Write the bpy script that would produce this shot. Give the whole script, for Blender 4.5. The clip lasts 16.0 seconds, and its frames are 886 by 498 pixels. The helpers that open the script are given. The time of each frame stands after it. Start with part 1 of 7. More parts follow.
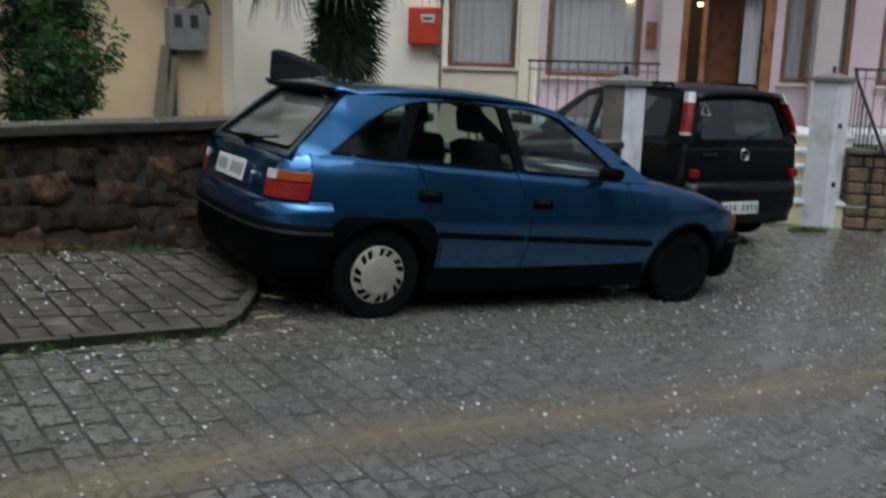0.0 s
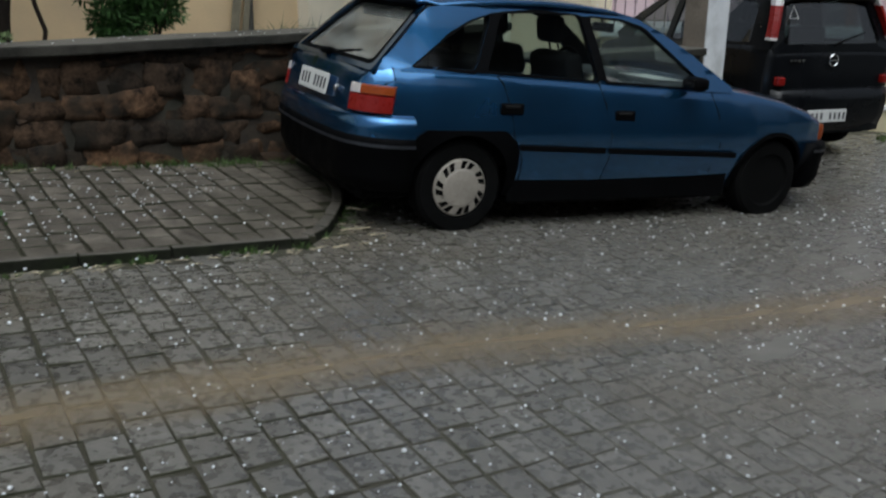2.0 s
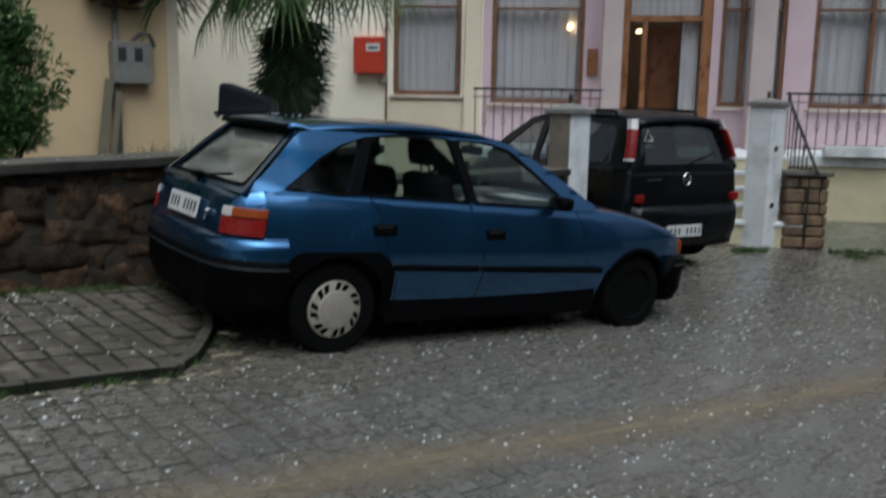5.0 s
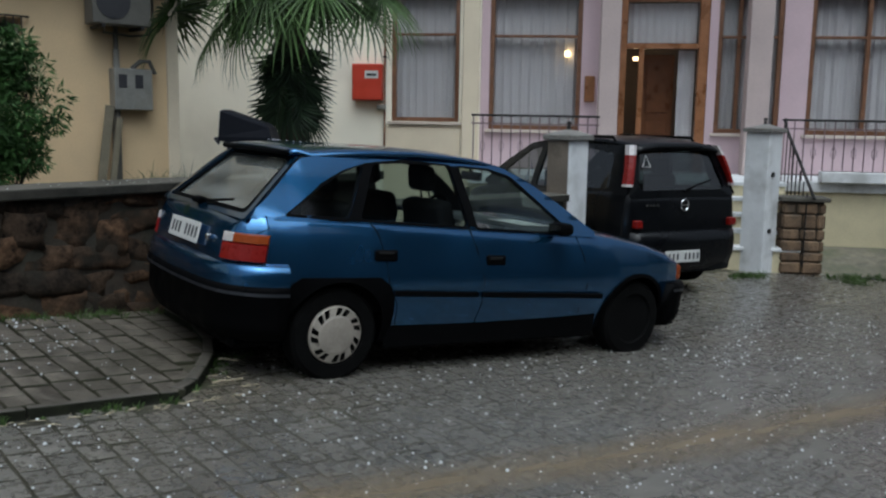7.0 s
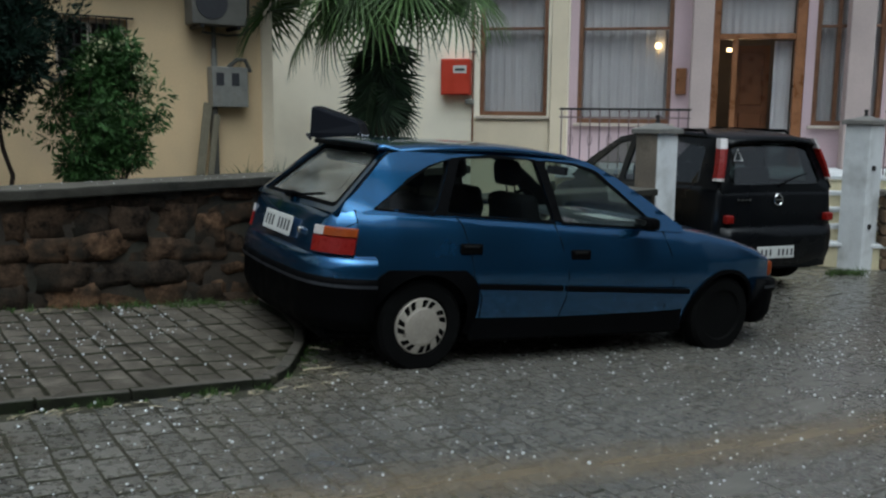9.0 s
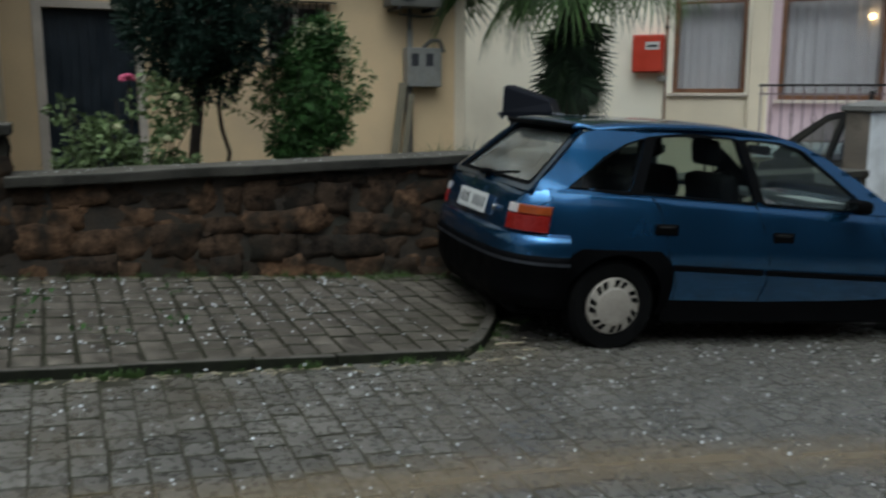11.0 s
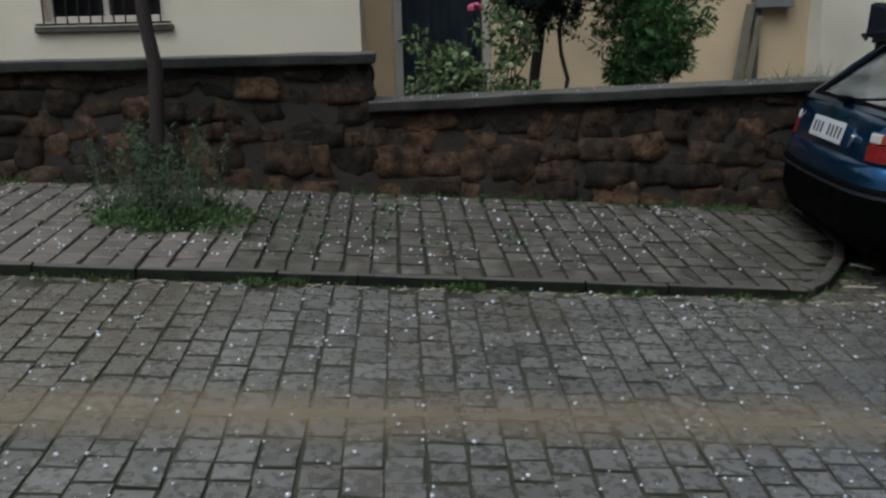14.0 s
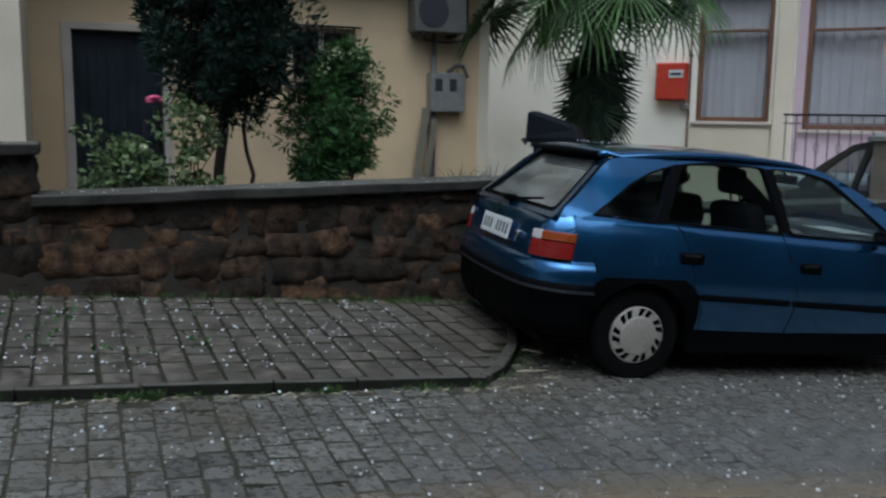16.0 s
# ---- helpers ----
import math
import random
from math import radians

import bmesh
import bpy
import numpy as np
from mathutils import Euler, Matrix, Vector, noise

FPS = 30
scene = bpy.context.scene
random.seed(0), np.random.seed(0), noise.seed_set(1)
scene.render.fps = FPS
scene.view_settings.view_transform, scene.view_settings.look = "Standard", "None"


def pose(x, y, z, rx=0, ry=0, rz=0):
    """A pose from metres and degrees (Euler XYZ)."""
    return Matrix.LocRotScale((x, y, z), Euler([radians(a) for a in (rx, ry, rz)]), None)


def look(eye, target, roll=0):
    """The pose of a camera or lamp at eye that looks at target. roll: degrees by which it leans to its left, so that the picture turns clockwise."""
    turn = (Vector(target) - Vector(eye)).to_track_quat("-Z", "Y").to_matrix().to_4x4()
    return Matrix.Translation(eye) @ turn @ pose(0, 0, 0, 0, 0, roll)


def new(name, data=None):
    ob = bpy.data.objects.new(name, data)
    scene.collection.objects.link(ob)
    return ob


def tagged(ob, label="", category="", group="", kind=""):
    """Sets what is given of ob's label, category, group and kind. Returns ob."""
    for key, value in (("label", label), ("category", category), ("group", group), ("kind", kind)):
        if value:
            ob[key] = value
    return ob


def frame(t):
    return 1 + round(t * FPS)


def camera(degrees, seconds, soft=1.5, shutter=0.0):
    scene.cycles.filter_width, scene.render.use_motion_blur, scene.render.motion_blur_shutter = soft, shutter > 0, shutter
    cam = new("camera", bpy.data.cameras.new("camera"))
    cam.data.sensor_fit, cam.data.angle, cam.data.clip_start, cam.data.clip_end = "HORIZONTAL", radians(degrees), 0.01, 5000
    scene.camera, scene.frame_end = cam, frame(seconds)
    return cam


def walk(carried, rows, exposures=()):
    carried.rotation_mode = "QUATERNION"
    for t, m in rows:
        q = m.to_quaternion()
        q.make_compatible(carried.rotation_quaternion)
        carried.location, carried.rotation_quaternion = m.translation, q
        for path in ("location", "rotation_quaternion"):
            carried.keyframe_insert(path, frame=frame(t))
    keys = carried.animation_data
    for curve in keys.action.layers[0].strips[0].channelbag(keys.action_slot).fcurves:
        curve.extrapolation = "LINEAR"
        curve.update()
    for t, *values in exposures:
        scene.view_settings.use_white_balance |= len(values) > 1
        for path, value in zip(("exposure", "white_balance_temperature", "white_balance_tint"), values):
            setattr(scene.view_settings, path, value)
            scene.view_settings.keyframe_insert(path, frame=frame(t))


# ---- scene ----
# x runs along the street, downhill, y towards the garden wall, z up
EXPOSURES = [(0.0, -0.35, 6300, 10), (2.5, -0.35, 6600, 10), (5.0, -0.4, 6400, 10), (8.0, -0.43, 6300, 8), (10.5, -0.5, 6300, 3), (11.5, -0.48, 6550, 10), (13.5, -0.45, 6050, 10), (15.0, -0.5, 6450, 13), (16.0, -0.53, 5850, 10)]
cam = camera(52.70, 16.0, soft=2.3, shutter=0.5)


def aim(x, y, z, yaw, pitch, roll):
    """A camera pose: yaw to the left of +y, pitch up, roll as in look()."""
    a, b = radians(yaw), radians(pitch)
    way = Vector((-math.sin(a) * math.cos(b), math.cos(a) * math.cos(b), math.sin(b)))
    return look((x, y, z), Vector((x, y, z)) + way, roll)


PATH = [
    (0, 0.157, 0.032, 1.536, -37.65, -11.32, 1.71),
    (0.5, 0.206, 0.067, 1.568, -40.26, -14.82, 0.92),
    (1, 0.136, 0.070, 1.576, -41.33, -15.68, 0.76),
    (1.5, 0.084, 0.068, 1.565, -38.01, -15.67, 0.04),
    (2, 0.059, 0.027, 1.573, -33.26, -17.26, 0.64),
    (2.5, 0.057, 0.021, 1.579, -33.07, -18.51, 0.76),
    (3, 0.059, 0.029, 1.581, -33.78, -18.47, 0.97),
    (3.5, 0.066, 0.026, 1.588, -34.40, -18.05, 0.90),
    (4, 0.070, 0.034, 1.600, -37.11, -17.01, 0.41),
    (4.5, 0.069, 0.037, 1.610, -38.63, -14.43, 0.72),
    (5, 0.085, 0.028, 1.598, -41.09, -9.74, 1.02),
    (5.2, 0.090, 0.024, 1.591, -41.65, -8.37, 0.74),
    (7.3, 0.060, 0.032, 1.596, -41.02, -7.92, 1.17),
    (7.5, 0.061, 0.027, 1.586, -39.90, -8.04, 0.92),
    (8, 0.051, 0.020, 1.591, -36.76, -8.33, 0.39),
    (8.2, 0.056, 0.011, 1.588, -36.40, -8.50, 0.43),
    (10.3, -0.044, -0.090, 1.639, -30.58, -9.15, 0.41),
    (10.5, -0.049, -0.086, 1.635, -28.94, -9.61, 0.33),
    (11, -0.065, -0.054, 1.606, -23.88, -9.94, 0.10),
    (11.5, -0.089, -0.035, 1.592, -18.13, -12.01, -0.02),
    (12, -0.113, 0.009, 1.573, -13.13, -13.68, -0.15),
    (12.5, -0.137, -0.050, 1.589, -6.60, -15.35, -0.70),
    (13, -0.145, -0.056, 1.595, -4.34, -15.10, -0.94),
    (13.5, -0.158, -0.070, 1.591, -2.24, -14.86, -1.63),
    (14, -0.140, -0.081, 1.602, -2.93, -14.25, -1.38),
    (14.5, -0.136, -0.114, 1.619, -9.27, -12.39, -0.01),
    (15, -0.100, -0.071, 1.609, -15.52, -10.34, 0.69),
    (15.5, -0.085, -0.041, 1.601, -19.50, -8.25, 1.43),
    (16, -0.077, -0.020, 1.606, -22.65, -8.38, 0.82),
]
walk(cam, [(row[0], aim(*row[1:])) for row in PATH], EXPOSURES)

# ---- light: an overcast evening sky after hail ----
world = bpy.data.worlds.new("sky")
scene.world = world
world.use_nodes = True
wn = world.node_tree.nodes
sky = wn.new("ShaderNodeTexSky")
sky.sky_type = "NISHITA"
sky.sun_disc = False
sky.sun_elevation = radians(64)
sky.sun_rotation = radians(-148)
sky.air_density, sky.dust_density, sky.ozone_density = 1.0, 8.0, 1.0
grey = wn.new("ShaderNodeHueSaturation")
grey.inputs["Saturation"].default_value = 0.35
world.node_tree.links.new(sky.outputs[0], grey.inputs["Color"])
cast = wn.new("ShaderNodeMix")
cast.data_type, cast.blend_type = "RGBA", "MULTIPLY"
cast.inputs["Factor"].default_value = 1.0
cast.inputs["B"].default_value = (0.87, 0.98, 1.07, 1)
world.node_tree.links.new(grey.outputs[0], cast.inputs["A"])
world.node_tree.links.new(cast.outputs["Result"], wn["Background"].inputs["Color"])
wn["Background"].inputs["Strength"].default_value = 0.13
sun = new("sun", bpy.data.lights.new("sun", "SUN"))
sun.data.energy, sun.data.angle, sun.data.color = 1.5, radians(70), (0.885, 0.985, 1.03)
sun.matrix_world = look((0, 0, 20), Vector((0, 0, 20)) - Vector((math.sin(radians(-148)) * 0.438, math.cos(radians(-148)) * 0.438, 0.899)))

# ---- materials ----


def mat(name, color, rough=0.7, metal=0.0, vary=0.25, scale=6.0, fine=60.0, bump=0.1, stain=None, stain_scale=1.5, stain_amount=0.5, coat=0.0, per_object=0.0, rough_vary=0.15, island=0.0, spec=0.5):
    """A surface with grain at two scales, an optional second colour in blotches, and relief."""
    m = bpy.data.materials.new(name)
    m.use_nodes = True
    nt = m.node_tree
    n, l = nt.nodes, nt.links.new
    b = n["Principled BSDF"]
    tc = n.new("ShaderNodeTexCoord")
    src = tc.outputs["Object"]
    geo = n.new("ShaderNodeNewGeometry")
    if per_object or island:
        src = geo.outputs["Position"]
    big, small = n.new("ShaderNodeTexNoise"), n.new("ShaderNodeTexNoise")
    for t, s, d in ((big, scale, 4.0), (small, fine, 3.0)):
        t.inputs["Scale"].default_value, t.inputs["Detail"].default_value = s, d
        l(src, t.inputs["Vector"])
    add = n.new("ShaderNodeMath")
    add.operation = "MULTIPLY_ADD"
    add.inputs[1].default_value = 0.5
    l(small.outputs["Fac"], add.inputs[0])
    l(big.outputs["Fac"], add.inputs[2])
    ramp = n.new("ShaderNodeMapRange")
    ramp.inputs["From Min"].default_value, ramp.inputs["From Max"].default_value = 0.5, 1.0
    ramp.inputs["To Min"].default_value, ramp.inputs["To Max"].default_value = 1 - vary, 1 + vary
    l(add.outputs[0], ramp.inputs["Value"])
    value = ramp.outputs[0]
    if per_object or island:
        rnd = n.new("ShaderNodeMapRange")
        amount = per_object or island
        rnd.inputs["To Min"].default_value, rnd.inputs["To Max"].default_value = 1 - amount, 1 + amount
        if per_object:
            l(n.new("ShaderNodeObjectInfo").outputs["Random"], rnd.inputs["Value"])
        else:
            l(geo.outputs["Random Per Island"], rnd.inputs["Value"])
        mul = n.new("ShaderNodeMath")
        mul.operation = "MULTIPLY"
        l(value, mul.inputs[0])
        l(rnd.outputs[0], mul.inputs[1])
        value = mul.outputs[0]
    scaled = n.new("ShaderNodeVectorMath")
    scaled.operation = "SCALE"
    scaled.inputs[0].default_value = color
    l(value, scaled.inputs["Scale"])
    out = scaled.outputs[0]
    if stain:
        blot = n.new("ShaderNodeTexNoise")
        blot.inputs["Scale"].default_value, blot.inputs["Detail"].default_value = stain_scale, 6.0
        l(src, blot.inputs["Vector"])
        edge = n.new("ShaderNodeMapRange")
        edge.inputs["From Min"].default_value, edge.inputs["From Max"].default_value = 0.48, 0.68
        edge.inputs["To Max"].default_value = stain_amount
        l(blot.outputs["Fac"], edge.inputs["Value"])
        mix = n.new("ShaderNodeMix")
        mix.data_type = "RGBA"
        l(edge.outputs[0], mix.inputs["Factor"])
        l(out, mix.inputs["A"])
        mix.inputs["B"].default_value = (*stain, 1)
        out = mix.outputs["Result"]
    l(out, b.inputs["Base Color"])
    rr = n.new("ShaderNodeMapRange")
    rr.inputs["From Min"].default_value, rr.inputs["From Max"].default_value = 0.3, 0.7
    rr.inputs["To Min"].default_value, rr.inputs["To Max"].default_value = max(rough - rough_vary, 0.02), min(rough + rough_vary, 1)
    l(big.outputs["Fac"], rr.inputs["Value"])
    l(rr.outputs[0], b.inputs["Roughness"])
    b.inputs["Metallic"].default_value = metal
    b.inputs["Coat Weight"].default_value = coat
    b.inputs["Coat Roughness"].default_value = 0.08
    b.inputs["Specular IOR Level"].default_value = spec
    if bump:
        bp = n.new("ShaderNodeBump")
        bp.inputs["Strength"].default_value, bp.inputs["Distance"].default_value = bump, 0.01
        l(add.outputs[0], bp.inputs["Height"])
        l(bp.outputs[0], b.inputs["Normal"])
    return m


def glass(name, tint=(0.8, 0.85, 0.86), clear=0.75, rough=0.02, ior=1.6, haze=0.0):
    """A thin pane: a clear part that lets light straight through, and a mirror part."""
    m = bpy.data.materials.new(name)
    m.use_nodes = True
    n, l = m.node_tree.nodes, m.node_tree.links.new
    n.remove(n["Principled BSDF"])
    tr, gl, mix, fr = n.new("ShaderNodeBsdfTransparent"), n.new("ShaderNodeBsdfGlossy"), n.new("ShaderNodeMixShader"), n.new("ShaderNodeLayerWeight")
    tr.inputs["Color"].default_value = (*[c * clear for c in tint], 1)
    gl.inputs["Roughness"].default_value = rough
    fr.inputs["Blend"].default_value = 0.5
    power, rise = n.new("ShaderNodeMath"), n.new("ShaderNodeMath")
    power.operation, rise.operation = "POWER", "MULTIPLY_ADD"
    f0 = ((ior - 1) / (ior + 1)) ** 2
    power.inputs[1].default_value = 4.0
    rise.inputs[1].default_value, rise.inputs[2].default_value = 1 - f0, f0
    l(fr.outputs["Facing"], power.inputs[0])
    l(power.outputs[0], rise.inputs[0])
    l(rise.outputs[0], mix.inputs["Fac"])
    l(tr.outputs[0], mix.inputs[1])
    l(gl.outputs[0], mix.inputs[2])
    out = mix.outputs[0]
    if haze:
        film, both, wet, patch = n.new("ShaderNodeBsdfDiffuse"), n.new("ShaderNodeMixShader"), n.new("ShaderNodeTexNoise"), n.new("ShaderNodeMapRange")
        film.inputs["Color"].default_value = (0.62, 0.64, 0.6, 1)
        wet.inputs["Scale"].default_value, wet.inputs["Detail"].default_value = 3.0, 5.0
        patch.inputs["From Min"].default_value, patch.inputs["From Max"].default_value = 0.35, 0.65
        patch.inputs["To Min"].default_value, patch.inputs["To Max"].default_value = haze * 0.5, haze * 1.5
        l(wet.outputs["Fac"], patch.inputs["Value"])
        l(patch.outputs[0], both.inputs["Fac"])
        l(out, both.inputs[1])
        l(film.outputs[0], both.inputs[2])
        out = both.outputs[0]
    l(out, n["Material Output"].inputs["Surface"])
    return m


def glow(name, color, strength):
    m = bpy.data.materials.new(name)
    m.use_nodes = True
    b = m.node_tree.nodes["Principled BSDF"]
    b.inputs["Base Color"].default_value = (*color, 1)
    b.inputs["Emission Color"].default_value = (*color, 1)
    b.inputs["Emission Strength"].default_value = strength
    return m


M = {
    "sett": mat("wet_sett", (0.122, 0.113, 0.1), 0.3, vary=0.5, scale=24, fine=110, bump=0.4, stain=(0.112, 0.088, 0.057), stain_scale=0.7, stain_amount=0.7, island=0.24, spec=1.0, coat=0.35),
    "sett_one": mat("wet_sett_single", (0.122, 0.113, 0.1), 0.3, vary=0.5, scale=24, fine=110, bump=0.4, stain=(0.112, 0.088, 0.057), stain_scale=0.7, stain_amount=0.7, per_object=0.24, spec=1.0, coat=0.35),
    "paver": mat("pavement_sett", (0.1, 0.085, 0.068), 0.5, vary=0.65, scale=14, fine=70, bump=0.6, stain=(0.055, 0.047, 0.034), stain_scale=1.6, stain_amount=0.75, per_object=0.2),
    "paver_far": mat("pavement_sett_far", (0.1, 0.085, 0.068), 0.5, vary=0.65, scale=14, fine=70, bump=0.6, stain=(0.055, 0.047, 0.034), stain_scale=1.6, stain_amount=0.75, island=0.2),
    "paver_pale": mat("pale_pavement_sett", (0.15, 0.122, 0.1), 0.5, vary=0.3, scale=9, fine=70, bump=0.3, stain=(0.1, 0.085, 0.068), stain_scale=1.6, stain_amount=0.6, island=0.15),
    "soil": mat("wet_joint_soil", (0.05, 0.046, 0.032), 0.6, spec=0.25, vary=0.5, scale=14, fine=90, bump=0.5, stain=(0.03, 0.037, 0.015), stain_scale=2.5),
    "dark_patch": mat("dark_road_patch", (0.028, 0.027, 0.026), 0.35, vary=0.3, scale=10, fine=90, bump=0.4),
    "gravel": mat("mossy_gravel", (0.17, 0.155, 0.115), 0.7, vary=0.5, scale=9, fine=80, bump=0.6, stain=(0.07, 0.085, 0.04), stain_scale=2.2, stain_amount=0.7),
    "bare": mat("bare_pillar_mortar", (0.2, 0.165, 0.13), 0.8, vary=0.35, scale=6, fine=50, bump=0.3, stain=(0.1, 0.085, 0.07), stain_scale=3, stain_amount=0.7),
    "pier": mat("brown_pier_stone", (0.17, 0.108, 0.064), 0.8, vary=0.5, scale=7, fine=40, bump=0.8, stain=(0.04, 0.035, 0.026), stain_scale=3, stain_amount=0.6, per_object=0.3),
    "kerb": mat("kerb_concrete", (0.085, 0.074, 0.06), 0.55, vary=0.35, scale=8, fine=60, bump=0.4, stain=(0.05, 0.05, 0.04), stain_scale=3),
    # near black: the shade under the kerb's edge is in this colour
    "kerb_shade": mat("shaded_mossy_kerb_face", (0.016, 0.017, 0.011), 0.85, spec=0.15, vary=0.5, scale=12, fine=80, bump=0.6, stain=(0.02, 0.028, 0.01), stain_scale=6),
    "mortar": mat("dark_mortar", (0.034, 0.025, 0.017), 0.85, vary=0.5, scale=10, fine=60, bump=0.7, stain=(0.02, 0.024, 0.014), stain_scale=3),
    "coping": mat("weathered_coping", (0.105, 0.096, 0.08), 0.7, spec=0.3, vary=0.4, scale=5, fine=50, bump=0.45, stain=(0.06, 0.056, 0.044), stain_scale=2.2, stain_amount=0.75),
    # the coping's shaded front and underside, with the shade put into the colour
    "coping_shade": mat("coping_edge_shade", (0.03, 0.028, 0.023), 0.7, spec=0.2, vary=0.5, scale=7, fine=60, bump=0.5, stain=(0.07, 0.064, 0.052), stain_scale=3.0, stain_amount=0.6),
    "cream": mat("cream_render", (0.72, 0.62, 0.47), 0.85, vary=0.07, scale=1.5, fine=50, bump=0.08, stain=(0.57, 0.49, 0.37), stain_scale=0.8, stain_amount=0.5),
    "white": mat("off_white_render", (0.92, 0.86, 0.72), 0.85, vary=0.06, scale=1.2, fine=50, bump=0.08, stain=(0.62, 0.56, 0.45), stain_scale=0.9, stain_amount=0.4),
    "tan": mat("tan_render", (0.68, 0.5, 0.3), 0.85, vary=0.1, scale=1.2, fine=50, bump=0.08, stain=(0.54, 0.41, 0.27), stain_scale=0.7, stain_amount=0.6),
    "pink": mat("pink_render", (0.56, 0.42, 0.45), 0.8, vary=0.08, scale=1.5, fine=50, bump=0.06, stain=(0.5, 0.39, 0.41), stain_scale=1.2, stain_amount=0.4),
    "column": mat("grey_pink_column", (0.47, 0.38, 0.36), 0.8, vary=0.1, scale=1.5, fine=50, bump=0.06),
    "base": mat("pale_plinth", (0.66, 0.58, 0.38), 0.85, vary=0.12, scale=2, fine=40, bump=0.1, stain=(0.4, 0.35, 0.25), stain_scale=1.5),
    "whitewash": mat("whitewash", (0.72, 0.73, 0.74), 0.75, vary=0.12, scale=4, fine=50, bump=0.2, stain=(0.36, 0.36, 0.34), stain_scale=3, stain_amount=0.6),
    "cap": mat("dark_cap_stone", (0.2, 0.19, 0.175), 0.6, vary=0.3, scale=7, fine=40, bump=0.3),
    "wood": mat("varnished_wood", (0.16, 0.075, 0.04), 0.4, vary=0.35, scale=6, fine=50, bump=0.1),
    "door_wood": mat("orange_door_wood", (0.24, 0.1, 0.042), 0.35, vary=0.3, scale=5, fine=40, bump=0.1),
    "dark_door": mat("dark_green_metal_door", (0.012, 0.019, 0.028), 0.45, vary=0.3, scale=4, fine=40, bump=0.1),
    "frame": mat("pale_frame_paint", (0.52, 0.45, 0.38), 0.6, vary=0.12, scale=4, fine=40, bump=0.08),
    "curtain": mat("sheer_curtain", (0.74, 0.74, 0.73), 0.9, vary=0.08, scale=4, fine=40, bump=0.05),
    "iron": mat("black_iron", (0.018, 0.017, 0.017), 0.5, metal=0.3, vary=0.3, scale=10, fine=60, bump=0.1),
    "rail": mat("mauve_painted_iron", (0.16, 0.11, 0.12), 0.5, vary=0.25, scale=10, fine=60, bump=0.1),
    "red": mat("red_box_paint", (0.5, 0.045, 0.022), 0.45, vary=0.12, scale=5, fine=50, bump=0.05),
    "paper": mat("white_label", (0.58, 0.58, 0.56), 0.6, vary=0.05, scale=20, bump=0.0),
    "ink": mat("dark_ink", (0.03, 0.03, 0.035), 0.6, vary=0.05, bump=0.0),
    "grey_metal": mat("grey_meter_metal", (0.25, 0.245, 0.225), 0.5, metal=0.2, vary=0.2, scale=6, fine=50, bump=0.1, stain=(0.2, 0.18, 0.15), stain_scale=5),
    "ac_case": mat("grimy_white_case", (0.105, 0.1, 0.088), 0.6, vary=0.2, scale=6, fine=50, bump=0.1),
    "old_board": mat("weathered_board", (0.19, 0.165, 0.115), 0.8, vary=0.3, scale=5, fine=60, bump=0.2, stain=(0.16, 0.14, 0.1), stain_scale=3),
    "pvc": mat("grey_pipe", (0.09, 0.085, 0.075), 0.55, vary=0.25, scale=6, fine=50, bump=0.1),
    "bin": mat("black_bin_plastic", (0.008, 0.009, 0.013), 0.35, vary=0.25, scale=5, fine=60, bump=0.08),
    "bin_lid": mat("wet_bin_lid", (0.005, 0.006, 0.01), 0.6, spec=0.12, vary=0.25, scale=5, fine=60, bump=0.08, rough_vary=0.1),
    "blue": mat("blue_metallic_paint", (0.02, 0.116, 0.265), 0.22, metal=0.9, vary=0.08, scale=2, fine=120, bump=0.0, coat=1.0, rough_vary=0.06),
    "black_paint": mat("black_metallic_paint", (0.003, 0.0035, 0.0045), 0.3, metal=0.0, vary=0.1, scale=2, fine=120, bump=0.0, coat=0.22, spec=0.15, rough_vary=0.06),
    "plastic": mat("black_bumper_plastic", (0.002, 0.0021, 0.0025), 0.7, vary=0.25, scale=8, fine=90, bump=0.06, spec=0.05),
    "grey_plastic": mat("grey_bumper_strip", (0.02, 0.022, 0.028), 0.45, vary=0.2, scale=8, fine=90, bump=0.04),
    "rubber": mat("tyre_rubber", (0.005, 0.005, 0.005), 0.9, spec=0.05, vary=0.3, scale=10, fine=90, bump=0.15),
    "silver": mat("silver_hubcap", (0.4, 0.36, 0.31), 0.42, metal=0.35, vary=0.15, scale=14, fine=60, bump=0.03, stain=(0.3, 0.26, 0.22), stain_scale=8),
    "rim": mat("dark_steel_rim", (0.008, 0.008, 0.008), 0.6, spec=0.15, vary=0.3, scale=12, fine=60, bump=0.05),
    "chrome": mat("chrome", (0.6, 0.6, 0.6), 0.15, metal=1.0, vary=0.05, bump=0.0, rough_vary=0.05),
    "lamp_red": mat("red_lens", (0.19, 0.006, 0.004), 0.3, vary=0.15, scale=40, fine=200, bump=0.05, coat=0.15, spec=0.3, rough_vary=0.05),
    "lamp_orange": mat("orange_lens", (0.25, 0.043, 0.004), 0.35, vary=0.15, scale=40, fine=200, bump=0.05, coat=0.15, spec=0.3, rough_vary=0.05),
    "lamp_clear": mat("clear_lens", (0.5, 0.46, 0.45), 0.15, vary=0.1, scale=40, fine=200, bump=0.05, coat=1.0, rough_vary=0.05),
    "seat": mat("dark_seat_cloth", (0.007, 0.007, 0.008), 0.9, spec=0.1, vary=0.25, scale=8, fine=120, bump=0.15),
    "dash": mat("grey_dashboard", (0.06, 0.065, 0.07), 0.6, vary=0.2, scale=8, fine=100, bump=0.08),
